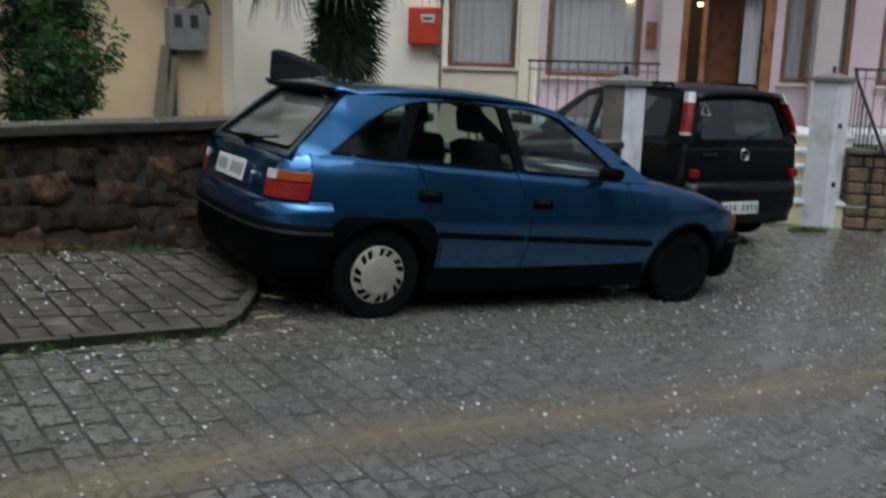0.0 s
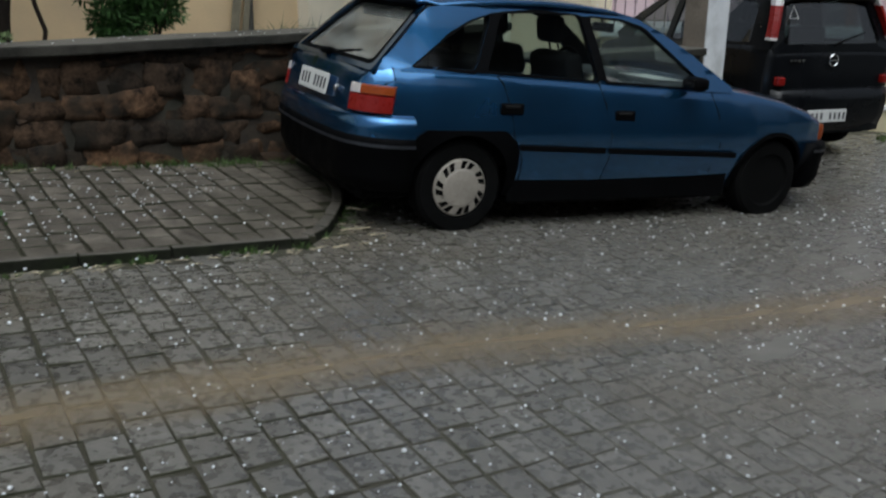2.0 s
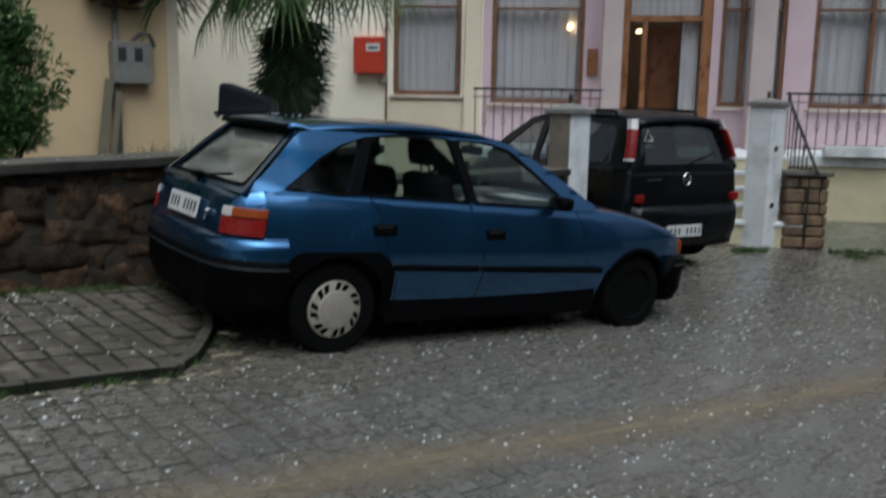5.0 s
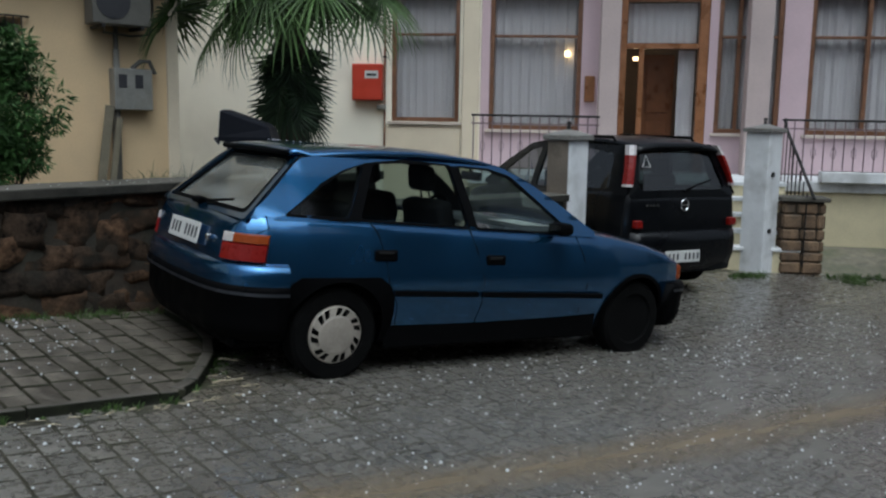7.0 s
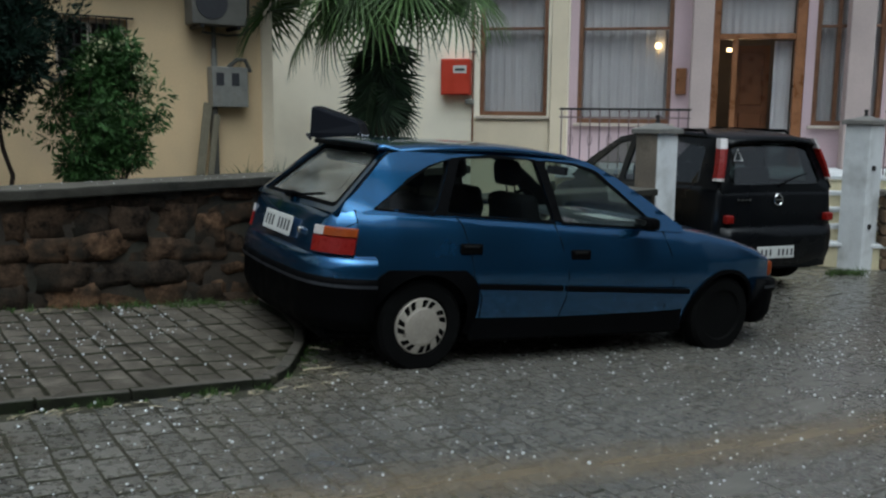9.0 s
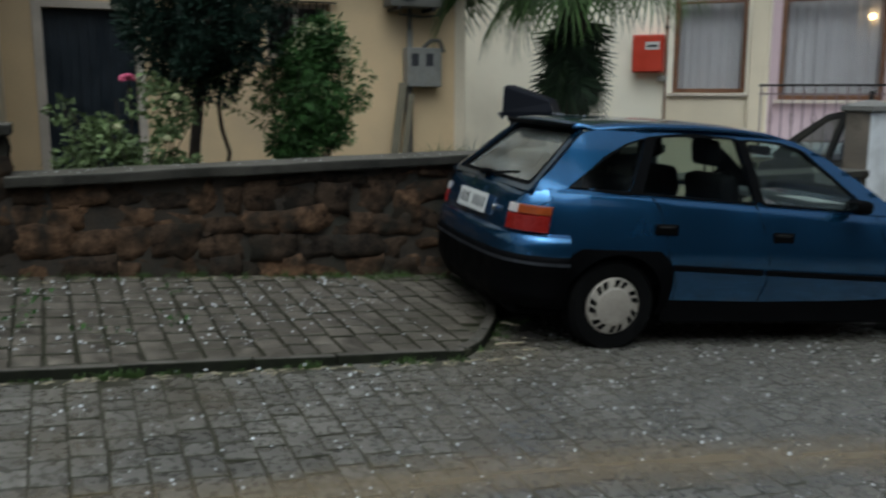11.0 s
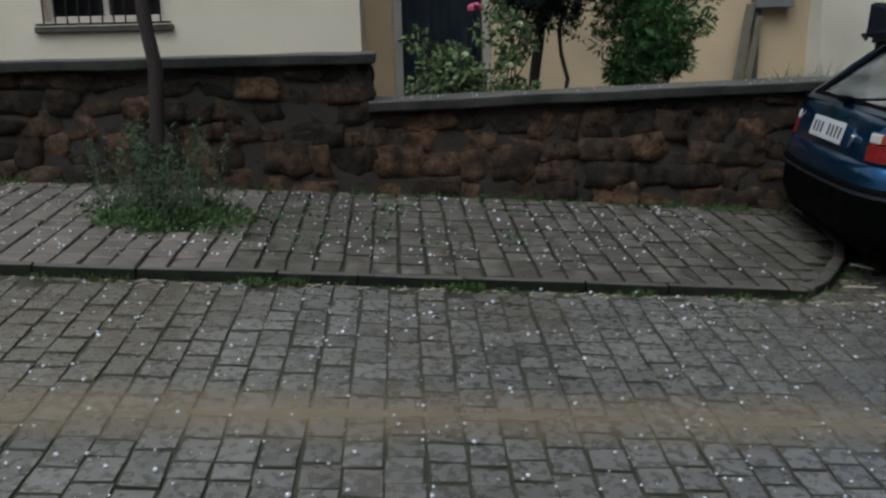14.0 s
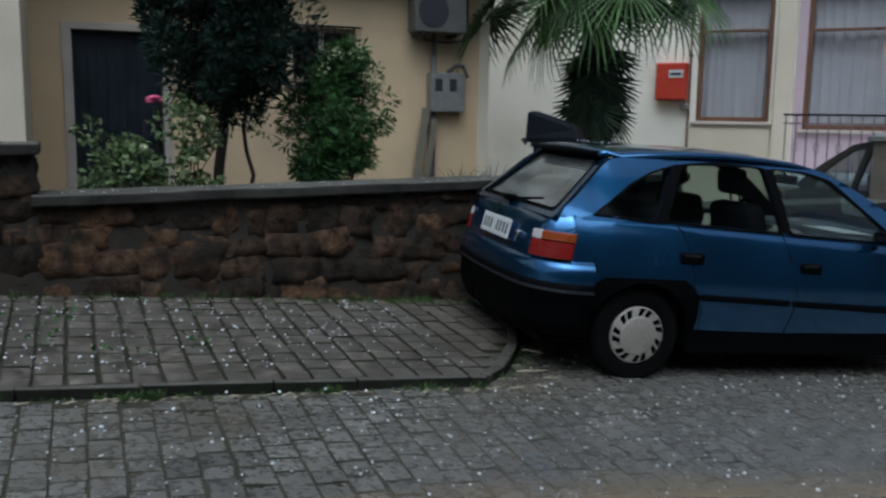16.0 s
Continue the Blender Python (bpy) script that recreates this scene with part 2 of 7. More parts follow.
    "hail": mat("hailstone_ice", (0.72, 0.74, 0.76), 0.25, vary=0.08, scale=60, fine=200, bump=0.1),
    "straw": mat("wet_straw", (0.34, 0.29, 0.2), 0.7, vary=0.3, scale=20, fine=90, bump=0.2),
    "bark": mat("tree_bark", (0.03, 0.02, 0.014), 0.85, vary=0.4, scale=12, fine=60, bump=0.7),
    "palm_trunk": mat("palm_fibre", (0.05, 0.04, 0.027), 0.9, vary=0.5, scale=14, fine=70, bump=0.9),
    "pane": glass("window_pane", tint=(0.87, 0.86, 0.87), clear=0.95),
    "car_glass": glass("car_glass", tint=(0.8, 0.9, 0.86), clear=0.78, ior=1.45),
    "wet_glass": glass("wet_rear_glass", tint=(0.8, 0.86, 0.8), clear=0.9, rough=0.06, ior=1.8, haze=0.16),
    "dark_glass": glass("dark_car_glass", tint=(0.5, 0.6, 0.6), clear=0.4, ior=1.9),
    "bulb": glow("warm_bulb", (1.0, 0.72, 0.38), 9.0),
    "opposite": mat("opposite_render", (0.12, 0.115, 0.11), 0.85, vary=0.15, scale=1.2, fine=40, bump=0.1),
    "room": mat("dim_room", (0.16, 0.15, 0.15), 0.9, vary=0.1, bump=0.0),
    "rose": mat("pink_petal", (0.62, 0.1, 0.2), 0.6, vary=0.2, scale=30, bump=0.1),
    "pale_flower": mat("pale_blossom", (0.42, 0.42, 0.24), 0.7, vary=0.25, scale=30, bump=0.1),
}


def leaf(name, color, rough=0.55):
    return mat(name, color, rough, spec=0.2, vary=0.3, scale=4, fine=40, bump=0.05, island=0.45)


M["leaf_dark"] = leaf("conifer_needles", (0.010, 0.026, 0.017))
M["leaf_bush"] = leaf("bush_leaf", (0.038, 0.092, 0.024))
M["leaf_rose"] = leaf("rose_leaf", (0.12, 0.165, 0.07))
M["leaf_palm"] = leaf("palm_leaf", (0.075, 0.13, 0.045), rough=0.4)
M["leaf_dead"] = leaf("hanging_palm_leaf", (0.03, 0.052, 0.028))
M["grass"] = leaf("weed_blade", (0.058, 0.1, 0.03))
M["weed"] = leaf("grey_green_weed", (0.085, 0.115, 0.062))


def muddy():
    """Runoff: brown water that thins out towards its edges."""
    m = bpy.data.materials.new("muddy_runoff")
    m.use_nodes = True
    n, l = m.node_tree.nodes, m.node_tree.links.new
    b = n["Principled BSDF"]
    tc, noi, grad, sep = n.new("ShaderNodeTexCoord"), n.new("ShaderNodeTexNoise"), n.new("ShaderNodeMapRange"), n.new("ShaderNodeSeparateXYZ")
    l(tc.outputs["Object"], sep.inputs[0])
    down, bend = n.new("ShaderNodeMapRange"), n.new("ShaderNodeMath")
    down.inputs["From Min"].default_value, down.inputs["From Max"].default_value = 2.0, 12.0
    down.inputs["To Min"].default_value, down.inputs["To Max"].default_value = 0.0, 1.2
    bend.operation = "ADD"
    l(sep.outputs["X"], down.inputs["Value"])
    l(sep.outputs["Y"], bend.inputs[0])
    l(down.outputs[0], bend.inputs[1])
    stretch = n.new("ShaderNodeMapping")
    stretch.inputs["Scale"].default_value = (1.2, 7.0, 1.0)
    l(tc.outputs["Object"], stretch.inputs["Vector"])
    noi.inputs["Scale"].default_value, noi.inputs["Detail"].default_value = 1.6, 6.0
    l(stretch.outputs[0], noi.inputs["Vector"])
    absy = n.new("ShaderNodeMath")
    absy.operation = "ABSOLUTE"
    l(bend.outputs[0], absy.inputs[0])
    mul = n.new("ShaderNodeMath")
    mul.operation = "MULTIPLY_ADD"
    mul.inputs[1].default_value = 0.35
    l(noi.outputs["Fac"], mul.inputs[0])
    l(absy.outputs[0], mul.inputs[2])
    grad.inputs["From Min"].default_value, grad.inputs["From Max"].default_value = 0.14, 0.42
    grad.inputs["To Min"].default_value, grad.inputs["To Max"].default_value = 0.62, 0.0
    l(mul.outputs[0], grad.inputs["Value"])
    l(grad.outputs[0], b.inputs["Alpha"])
    ramp = n.new("ShaderNodeMix")
    ramp.data_type = "RGBA"
    ramp.inputs["A"].default_value = (0.22, 0.165, 0.1, 1)
    ramp.inputs["B"].default_value = (0.36, 0.275, 0.175, 1)
    l(noi.outputs["Fac"], ramp.inputs["Factor"])
    l(ramp.outputs["Result"], b.inputs["Base Color"])
    b.inputs["Roughness"].default_value = 0.3
    bp = n.new("ShaderNodeBump")
    bp.inputs["Strength"].default_value, bp.inputs["Distance"].default_value = 0.3, 0.01
    l(noi.outputs["Fac"], bp.inputs["Height"])
    l(bp.outputs[0], b.inputs["Normal"])
    return m


M["mud"] = muddy()


def sheet_flow():
    """A thin pale film of water that spreads and thickens down the street, torn into patches."""
    m = bpy.data.materials.new("pale_water_film")
    m.use_nodes = True
    n, l = m.node_tree.nodes, m.node_tree.links.new
    b = n["Principled BSDF"]
    tc, sep, noi, stretch = n.new("ShaderNodeTexCoord"), n.new("ShaderNodeSeparateXYZ"), n.new("ShaderNodeTexNoise"), n.new("ShaderNodeMapping")
    stretch.inputs["Scale"].default_value = (1.2, 3.2, 1.0)
    l(tc.outputs["Object"], sep.inputs[0])
    l(tc.outputs["Object"], stretch.inputs["Vector"])
    l(stretch.outputs[0], noi.inputs["Vector"])
    noi.inputs["Scale"].default_value, noi.inputs["Detail"].default_value = 1.6, 10.0
    far, near, low, patch = (n.new("ShaderNodeMapRange") for _ in range(4))
    for node, source, f0, f1, t0, t1 in ((far, sep.outputs["X"], 0.8, 3.4, 0.0, 1.0), (near, sep.outputs["Y"], 3.1, 4.3, 1.0, 0.35), (low, sep.outputs["Y"], 0.2, 1.0, 0.0, 1.0), (patch, noi.outputs["Fac"], 0.3, 0.7, 0.2, 0.6)):
        node.inputs["From Min"].default_value, node.inputs["From Max"].default_value = f0, f1
        node.inputs["To Min"].default_value, node.inputs["To Max"].default_value = t0, t1
        l(source, node.inputs["Value"])
    value = patch.outputs[0]
    for node in (far, near, low):
        mul = n.new("ShaderNodeMath")
        mul.operation = "MULTIPLY"
        l(value, mul.inputs[0])
        l(node.outputs[0], mul.inputs[1])
        value = mul.outputs[0]
    l(value, b.inputs["Alpha"])
    # pale colour that also stands in for sky sheen and spray haze
    b.inputs["Base Color"].default_value = (0.25, 0.235, 0.21, 1)
    b.inputs["Roughness"].default_value = 0.3
    bp = n.new("ShaderNodeBump")
    bp.inputs["Strength"].default_value, bp.inputs["Distance"].default_value = 0.25, 0.01
    l(noi.outputs["Fac"], bp.inputs["Height"])
    l(bp.outputs[0], b.inputs["Normal"])
    return m


M["film"] = sheet_flow()


def rubble():
    """Rubble stones: each between dark grey-brown and orange-brown, blotched with dark lichen."""
    m = mat("rubble_stone", (0.05, 0.034, 0.024), 0.85, vary=0.9, scale=13, fine=48, bump=1.0, stain=(0.02, 0.018, 0.014), stain_scale=6.0, stain_amount=0.9, per_object=0.25, spec=0.15)
    n, l = m.node_tree.nodes, m.node_tree.links.new
    info, pw, mix = n.new("ShaderNodeObjectInfo"), n.new("ShaderNodeMath"), n.new("ShaderNodeMix")
    pw.operation = "POWER"
    pw.inputs[1].default_value = 1.8
    mix.data_type = "RGBA"
    mix.inputs["A"].default_value, mix.inputs["B"].default_value = (0.03, 0.022, 0.016, 1), (0.09, 0.05, 0.028, 1)
    l(info.outputs["Random"], pw.inputs[0])
    l(pw.outputs[0], mix.inputs["Factor"])
    for node in n:
        if node.bl_idname == "ShaderNodeVectorMath":
            l(mix.outputs["Result"], node.inputs[0])
    return m


M["stone"] = rubble()

# ---- building helpers ----


def mesh_of(name, bm, material, smooth=False):
    me = bpy.data.meshes.new(name)
    bm.normal_update()
    bm.to_mesh(me)
    bm.free()
    for m in material if isinstance(material, (list, tuple)) else [material]:
        me.materials.append(m)
    if smooth:
        me.polygons.foreach_set("use_smooth", [True] * len(me.polygons))
    return me


def part(name, bm, material, parent=None, label="", smooth=False, at=None):
    """Links a bmesh as one mesh object, under a thing or a part."""
    ob = new(name, mesh_of(name, bm, material, smooth))
    if parent:
        ob.parent = parent
    if at is not None:
        ob.matrix_basis = at
    return tagged(ob, label)


def thing(name, m, label, category, group="", kind=""):
    ob = new(name)
    ob.empty_display_size = 0.1
    ob.matrix_basis = m
    return tagged(ob, label, category, group, kind)


def box(bm, x0, x1, y0, y1, z0, z1, bevel=0.0, m=None, segs=1):
    made = bmesh.ops.create_cube(bm, size=1.0)["verts"]
    for v in made:
        v.co = ((x0 + x1) / 2 + v.co.x * (x1 - x0), (y0 + y1) / 2 + v.co.y * (y1 - y0), (z0 + z1) / 2 + v.co.z * (z1 - z0))
    if bevel:
        edges = list({e for v in made for e in v.link_edges})
        res = bmesh.ops.bevel(bm, geom=edges, offset=bevel, segments=segs, affect="EDGES", profile=0.5)
        made = list({v for f in res["faces"] for v in f.verts} | {v for v in made if v.is_valid})
    if m is not None:
        bmesh.ops.transform(bm, matrix=m, verts=made)
    return made


def boxed(*args, **kw):
    bm = bmesh.new()
    box(bm, *args, **kw)
    return bm


def tube(bm, pts, r0, r1=None, sides=8, cap=True):
    """A round bar along points, from radius r0 to r1."""
    r1 = r0 if r1 is None else r1
    pts = [Vector(p) for p in pts]
    rings = []
    for i, p in enumerate(pts):
        way = (pts[min(i + 1, len(pts) - 1)] - pts[max(i - 1, 0)]).normalized()
        side = way.cross(Vector((0.31, 0.2, 0.93))).normalized()
        up = side.cross(way)
        r = r0 + (r1 - r0) * i / max(len(pts) - 1, 1)
        rings.append([bm.verts.new(p + (side * math.cos(a) + up * math.sin(a)) * r) for a in (2 * math.pi * k / sides for k in range(sides))])
    for a, b in zip(rings, rings[1:]):
        for k in range(sides):
            bm.faces.new((a[k], a[(k + 1) % sides], b[(k + 1) % sides], b[k]))
    if cap:
        bm.faces.new(rings[0][::-1])
        bm.faces.new(rings[-1])
    return rings


def tubed(*args, **kw):
    bm = bmesh.new()
    tube(bm, *args, **kw)
    return bm


def lathe(bm, profile, sides=32, m=None):
    """Turns (radius, along-y) pairs about the y axis."""
    rings = [[bm.verts.new((r * math.cos(a), y, r * math.sin(a))) for a in (2 * math.pi * k / sides for k in range(sides))] for r, y in profile]
    for a, b in zip(rings, rings[1:]):
        for k in range(sides):
            bm.faces.new((a[k], a[(k + 1) % sides], b[(k + 1) % sides], b[k]))
    bm.faces.new(rings[0])
    bm.faces.new(rings[-1][::-1])
    if m is not None:
        bmesh.ops.transform(bm, matrix=m, verts=[v for ring in rings for v in ring])


def smoothstep(a, b, x):
    t = min(max((x - a) / (b - a), 0.0), 1.0)
    return t * t * (3 - 2 * t)


def fall(x):
    """The street's drop along x: steeper at the upper end."""
    x = min(max(x, -40.0), 40.0)
    return -0.07 * x if x < 0 else -0.0763 * x if x < 4 else -0.3052 - 0.05 * (x - 4)


def gz(x, y):
    """Height of the road surface."""
    y = max(y, -30.0)
    low = fall(x) + 0.07 * min(y, 4.4)
    plane = low + 0.07 * max(min(y, 6.5) - 4.4, 0)
    flat = low + 0.015 * max(min(y, 12.0) - 4.4, 0)
    return plane + (flat - plane) * smoothstep(1.9, 2.6, x)


def pz(x, y):
    """Height of the pavement."""
    return fall(x) + 0.305 + 0.05 * (y - 4.35) + 0.042

# ---- ground ----
WALL_Y = 6.08        # street face of the garden wall
KERB_Y = 4.29


def ground_sheet():
    xs = sorted({-400, -200, -100, -60, -40, *[-30 + 1.0 * i for i in range(30)], *[0.25 * i for i in range(0, 61)], 16, 18, 20, 25, 30, 40, 60, 100, 200, 400})
    ys = sorted({-400, -200, -100, -60, -30, -15, -8, -5, -3, *[-2 + 0.5 * i for i in range(13)], *[4.25 + 0.25 * i for i in range(20)], 10, 12, 16, 25, 40, 60, 100, 200, 400})
    bm = bmesh.new()
    grid = [[bm.verts.new((x, y, gz(x, y) - 0.0115)) for y in ys] for x in xs]
    for i in range(len(xs) - 1):
        for j in range(len(ys) - 1):
            bm.faces.new((grid[i][j], grid[i + 1][j], grid[i + 1][j + 1], grid[i][j + 1]))
    return bm


ground = part("ground", ground_sheet(), M["soil"], smooth=True)
tagged(ground, "dark wet soil in the joints under the paving", "ground", kind="structure")

# ---- garden wall with stepped coping ----
garden_wall = thing("garden_wall", pose(0, 0, 0), "low rubble stone garden wall with stepped concrete coping", "wall", kind="structure")
STEPS = [(-7.0, -0.28, 1.338), (-0.28, 4.6, 1.018), (4.6, 7.0, 0.82)]
RISE = 0.018         # the middle run's coping rises by so much a metre


def crest(x, x0, x1, top):
    """Height of the wall's masonry top."""
    return top + (RISE * (x + 0.28) if 0 < x1 < 5 else 0.0)


def lift(bm, x0, x1):
    for v in bm.verts:
        if v.co.z > 0.95:
            v.co.z += crest(v.co.x, x0, x1, 0.0)


for x0, x1, top in STEPS:
    bm = bmesh.new()
    n = int((x1 - x0) / 0.3) + 1
    for k in range(n):
        a, b = x0 + (x1 - x0) * k / n, x0 + (x1 - x0) * (k + 1) / n
        box(bm, a, b, WALL_Y + 0.01, WALL_Y + 0.3, gz(a, 6.1) - 0.4, top)
    lift(bm, x0, x1)
    part("core", bm, M["mortar"], garden_wall)
    bm = bmesh.new()
    box(bm, x0 - 0.03, x1 + (0.03 if x1 < 6 else -0.01), WALL_Y - 0.085, WALL_Y + 0.36, top + 0.004, top + 0.075, bevel=0.012, segs=2)
    bmesh.ops.subdivide_edges(bm, edges=[e for e in bm.edges if abs(e.verts[0].co.x - e.verts[1].co.x) > 0.5], cuts=40)
    lift(bm, x0, x1)
    for v in bm.verts:
        v.co += Vector((0, 0.008, 0.007)) * noise.noise(v.co * 2.3) + Vector((0, 0.004, 0.003)) * noise.noise(v.co * 11)
    bm.normal_update()
    # faces that don't look up take the darker colour, as painted shade
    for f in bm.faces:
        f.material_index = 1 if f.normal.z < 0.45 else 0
    part("coping", bm, [M["coping"], M["coping_shade"]], garden_wall, "weathered grey concrete coping, its wet front edge coloured darker as shade")

# ---- gate pillars ----


def gate_pillar(x, y, base, top, size, label):
    p = thing("gate_pillar", pose(x, y, base), label, "pillar", "gate pillars")
    h = top - base
    bm = boxed(0, size, 0, size, -0.3, h, bevel=0.012, segs=2)
    part("shaft", bm, M["whitewash"], p, "chipped whitewashed shaft")
    bm = bmesh.new()
    box(bm, -0.04, size + 0.04, -0.04, size + 0.04, h, h + 0.05, bevel=0.008)
    tip = bm.verts.new((size / 2, size / 2, h + 0.115))
    ring = [bm.verts.new(c) for c in ((-0.04, -0.04, h + 0.05), (size + 0.04, -0.04, h + 0.05), (size + 0.04, size + 0.04, h + 0.05), (-0.04, size + 0.04, h + 0.05))]
    for a, b in zip(ring, ring[1:] + ring[:1]):
        bm.faces.new((a, b, tip))
    part("cap", bm, M["cap"], p, "dark pyramid cap stone")
    bm = bmesh.new()
    c = size / 2
    for r, z0, z1 in ((0.03, h + 0.08, h + 0.13), (0.022, h + 0.12, h + 0.17), (0.03, h + 0.165, h + 0.19)):
        tube(bm, [(c, c, z0), (c, c, z1)], r, r * 0.8, 10)
    part("finial", bm, M["iron"], p, "black iron lamp stub")
    return p


p1 = gate_pillar(7.02, WALL_Y - 0.03, gz(6.9, 6.1), 1.435, 0.3, "whitewashed square gate pillar with a dark cap")
part("bare_face", boxed(-0.006, 0.0, 0.012, 0.288, -0.3, 1.43 - gz(6.9, 6.1)), M["bare"], p1, "unpainted grey-brown mortar face")
p2 = gate_pillar(11.0, WALL_Y, gz(10.9, 6.1), 1.535, 0.34, "whitewashed square gate pillar beside a rubble pier")
for z in (0.4, -0.35):
    part("hinge", tubed([(0.13, -0.02, z + 0.9), (0.13, 0.01, z + 0.9)], 0.035, sides=8), M["iron"], p2)

# ---- the tan house behind the garden ----
GARDEN_Z = 0.6
house_a = thing("house", pose(0, 0, 0), "two-storey cream house with a recessed tan ground floor behind the garden", "house", kind="structure")
HA_Y, HC_Y = 10.38, 8.58
DOOR = (-0.01, 0.9, 2.47)


def wall_with_holes(x0, x1, z0, z1, y0, y1, holes):
    """A slab of wall in the xz plane, from y0 to y1, left open at the holes (x0, x1, z0, z1)."""
    bm = bmesh.new()
    xs = sorted({x0, x1, *[h[0] for h in holes], *[h[1] for h in holes]})
    zs = sorted({z0, z1, *[h[2] for h in holes], *[h[3] for h in holes]})
    solid = [[not any(h[0] <= (a + b) / 2 <= h[1] and h[2] <= (c + d) / 2 <= h[3] for h in holes) for c, d in zip(zs, zs[1:])] for a, b in zip(xs, xs[1:])]
    verts = {}

    def v(i, j, k):
        if (i, j, k) not in verts:
            verts[i, j, k] = bm.verts.new((xs[i], (y0, y1)[k], zs[j]))
        return verts[i, j, k]

    nx, nz = len(xs) - 1, len(zs) - 1
    for i in range(nx):
        for j in range(nz):
            if not solid[i][j]:
                continue
            bm.faces.new((v(i, j, 0), v(i + 1, j, 0), v(i + 1, j + 1, 0), v(i, j + 1, 0)))
            bm.faces.new((v(i, j, 1), v(i, j + 1, 1), v(i + 1, j + 1, 1), v(i + 1, j, 1)))
            if i == 0 or not solid[i - 1][j]:
                bm.faces.new((v(i, j, 0), v(i, j + 1, 0), v(i, j + 1, 1), v(i, j, 1)))
            if i == nx - 1 or not solid[i + 1][j]:
                bm.faces.new((v(i + 1, j, 0), v(i + 1, j, 1), v(i + 1, j + 1, 1), v(i + 1, j + 1, 0)))
            if j == 0 or not solid[i][j - 1]:
                bm.faces.new((v(i, j, 0), v(i, j, 1), v(i + 1, j, 1), v(i + 1, j, 0)))
            if j == nz - 1 or not solid[i][j + 1]:
                bm.faces.new((v(i, j + 1, 0), v(i + 1, j + 1, 0), v(i + 1, j + 1, 1), v(i, j + 1, 1)))
    return bm


WIN_A = (2.33, 3.1, 2.0, 2.62)
WIN_C = (-3.31, -2.22, 1.68, 2.85)
part("wall", wall_with_holes(-0.42, 4.82, 0.0, 3.2, HA_Y, HA_Y + 0.25, [(DOOR[0], DOOR[1], GARDEN_Z - 0.1, DOOR[2]), WIN_A]), M["tan"], house_a, "tan rendered wall of the recess")
part("wall", boxed(4.57, 4.82, HA_Y + 0.254, HA_Y + 6, 0, 3.2), M["tan"], house_a)
part("wall", wall_with_holes(-12.0, -0.42, 0.0, 3.2, HC_Y, HC_Y + 0.25, [WIN_C]), M["cream"], house_a, "cream rendered front wall")
part("wall", boxed(-0.67, -0.42, HC_Y + 0.254, HA_Y + 0.25, 0, 3.2), M["cream"], house_a)
part("upper_storey", boxed(-12.0, -0.42, HC_Y, HC_Y + 7.5, 3.204, 6.4, bevel=0.01), M["cream"], house_a, "cream upper storey")
part("upper_storey", boxed(-0.416, 4.82, HA_Y - 0.35, HC_Y + 7.5, 3.204, 6.4, bevel=0.01), M["cream"], house_a, "cream upper storey that oversails the recess")
part("roof", boxed(-12.3, 5.1, HC_Y + 0.3, HC_Y + 8, 6.404, 6.6, bevel=0.02), M["cap"], house_a)
part("corner_strip", boxed(4.7, 4.845, HA_Y - 0.03, HA_Y - 0.002, 0, 3.2, bevel=0.006), M["cream"], house_a, "pale corner strip")
part("room", boxed(-0.3, 4.6, HA_Y + 2.2, HA_Y + 2.3, 0, 3.2), M["room"], house_a)
part("room", boxed(-6, -0.7, HC_Y + 1.2, HC_Y + 1.25, 0, 3.2), M["room"], house_a)


def door_leaf():
    bm = boxed(DOOR[0], DOOR[1], HA_Y + 0.12, HA_Y + 0.17, GARDEN_Z - 0.1, DOOR[2])
    n = 9
    for k in range(n):
        x = DOOR[0] + 0.06 + (DOOR[1] - DOOR[0] - 0.12) * k / (n - 1)
        box(bm, x - 0.015, x + 0.015, HA_Y + 0.1, HA_Y + 0.13, GARDEN_Z + 0.75, DOOR[2] - 0.06, bevel=0.004)
    box(bm, DOOR[0] + 0.03, DOOR[1] - 0.03, HA_Y + 0.095, HA_Y + 0.13, GARDEN_Z + 0.68, GARDEN_Z + 0.76, bevel=0.005)
    box(bm, DOOR[0] + 0.1, DOOR[1] - 0.1, HA_Y + 0.1, HA_Y + 0.125, GARDEN_Z + 0.08, GARDEN_Z + 0.6, bevel=0.008)
    return bm


dr = part("door", door_leaf(), M["dark_door"], house_a, "dark green barred metal door")
part("door_handle", boxed(DOOR[1] - 0.1, DOOR[1] - 0.07, HA_Y + 0.05, HA_Y + 0.1, 1.55, 1.68, bevel=0.006), M["chrome"], dr)
bm = bmesh.new()
box(bm, DOOR[0] - 0.1, DOOR[0], HA_Y - 0.025, HA_Y + 0.1, 0.4, DOOR[2] + 0.08, bevel=0.006)
box(bm, DOOR[1], DOOR[1] + 0.09, HA_Y - 0.025, HA_Y + 0.1, 0.4, DOOR[2] + 0.08, bevel=0.006)
box(bm, DOOR[0] + 0.001, DOOR[1] - 0.001, HA_Y - 0.024, HA_Y + 0.1, DOOR[2], DOOR[2] + 0.08, bevel=0.006)
part("door_frame", bm, M["frame"], house_a, "pale grey door surround")


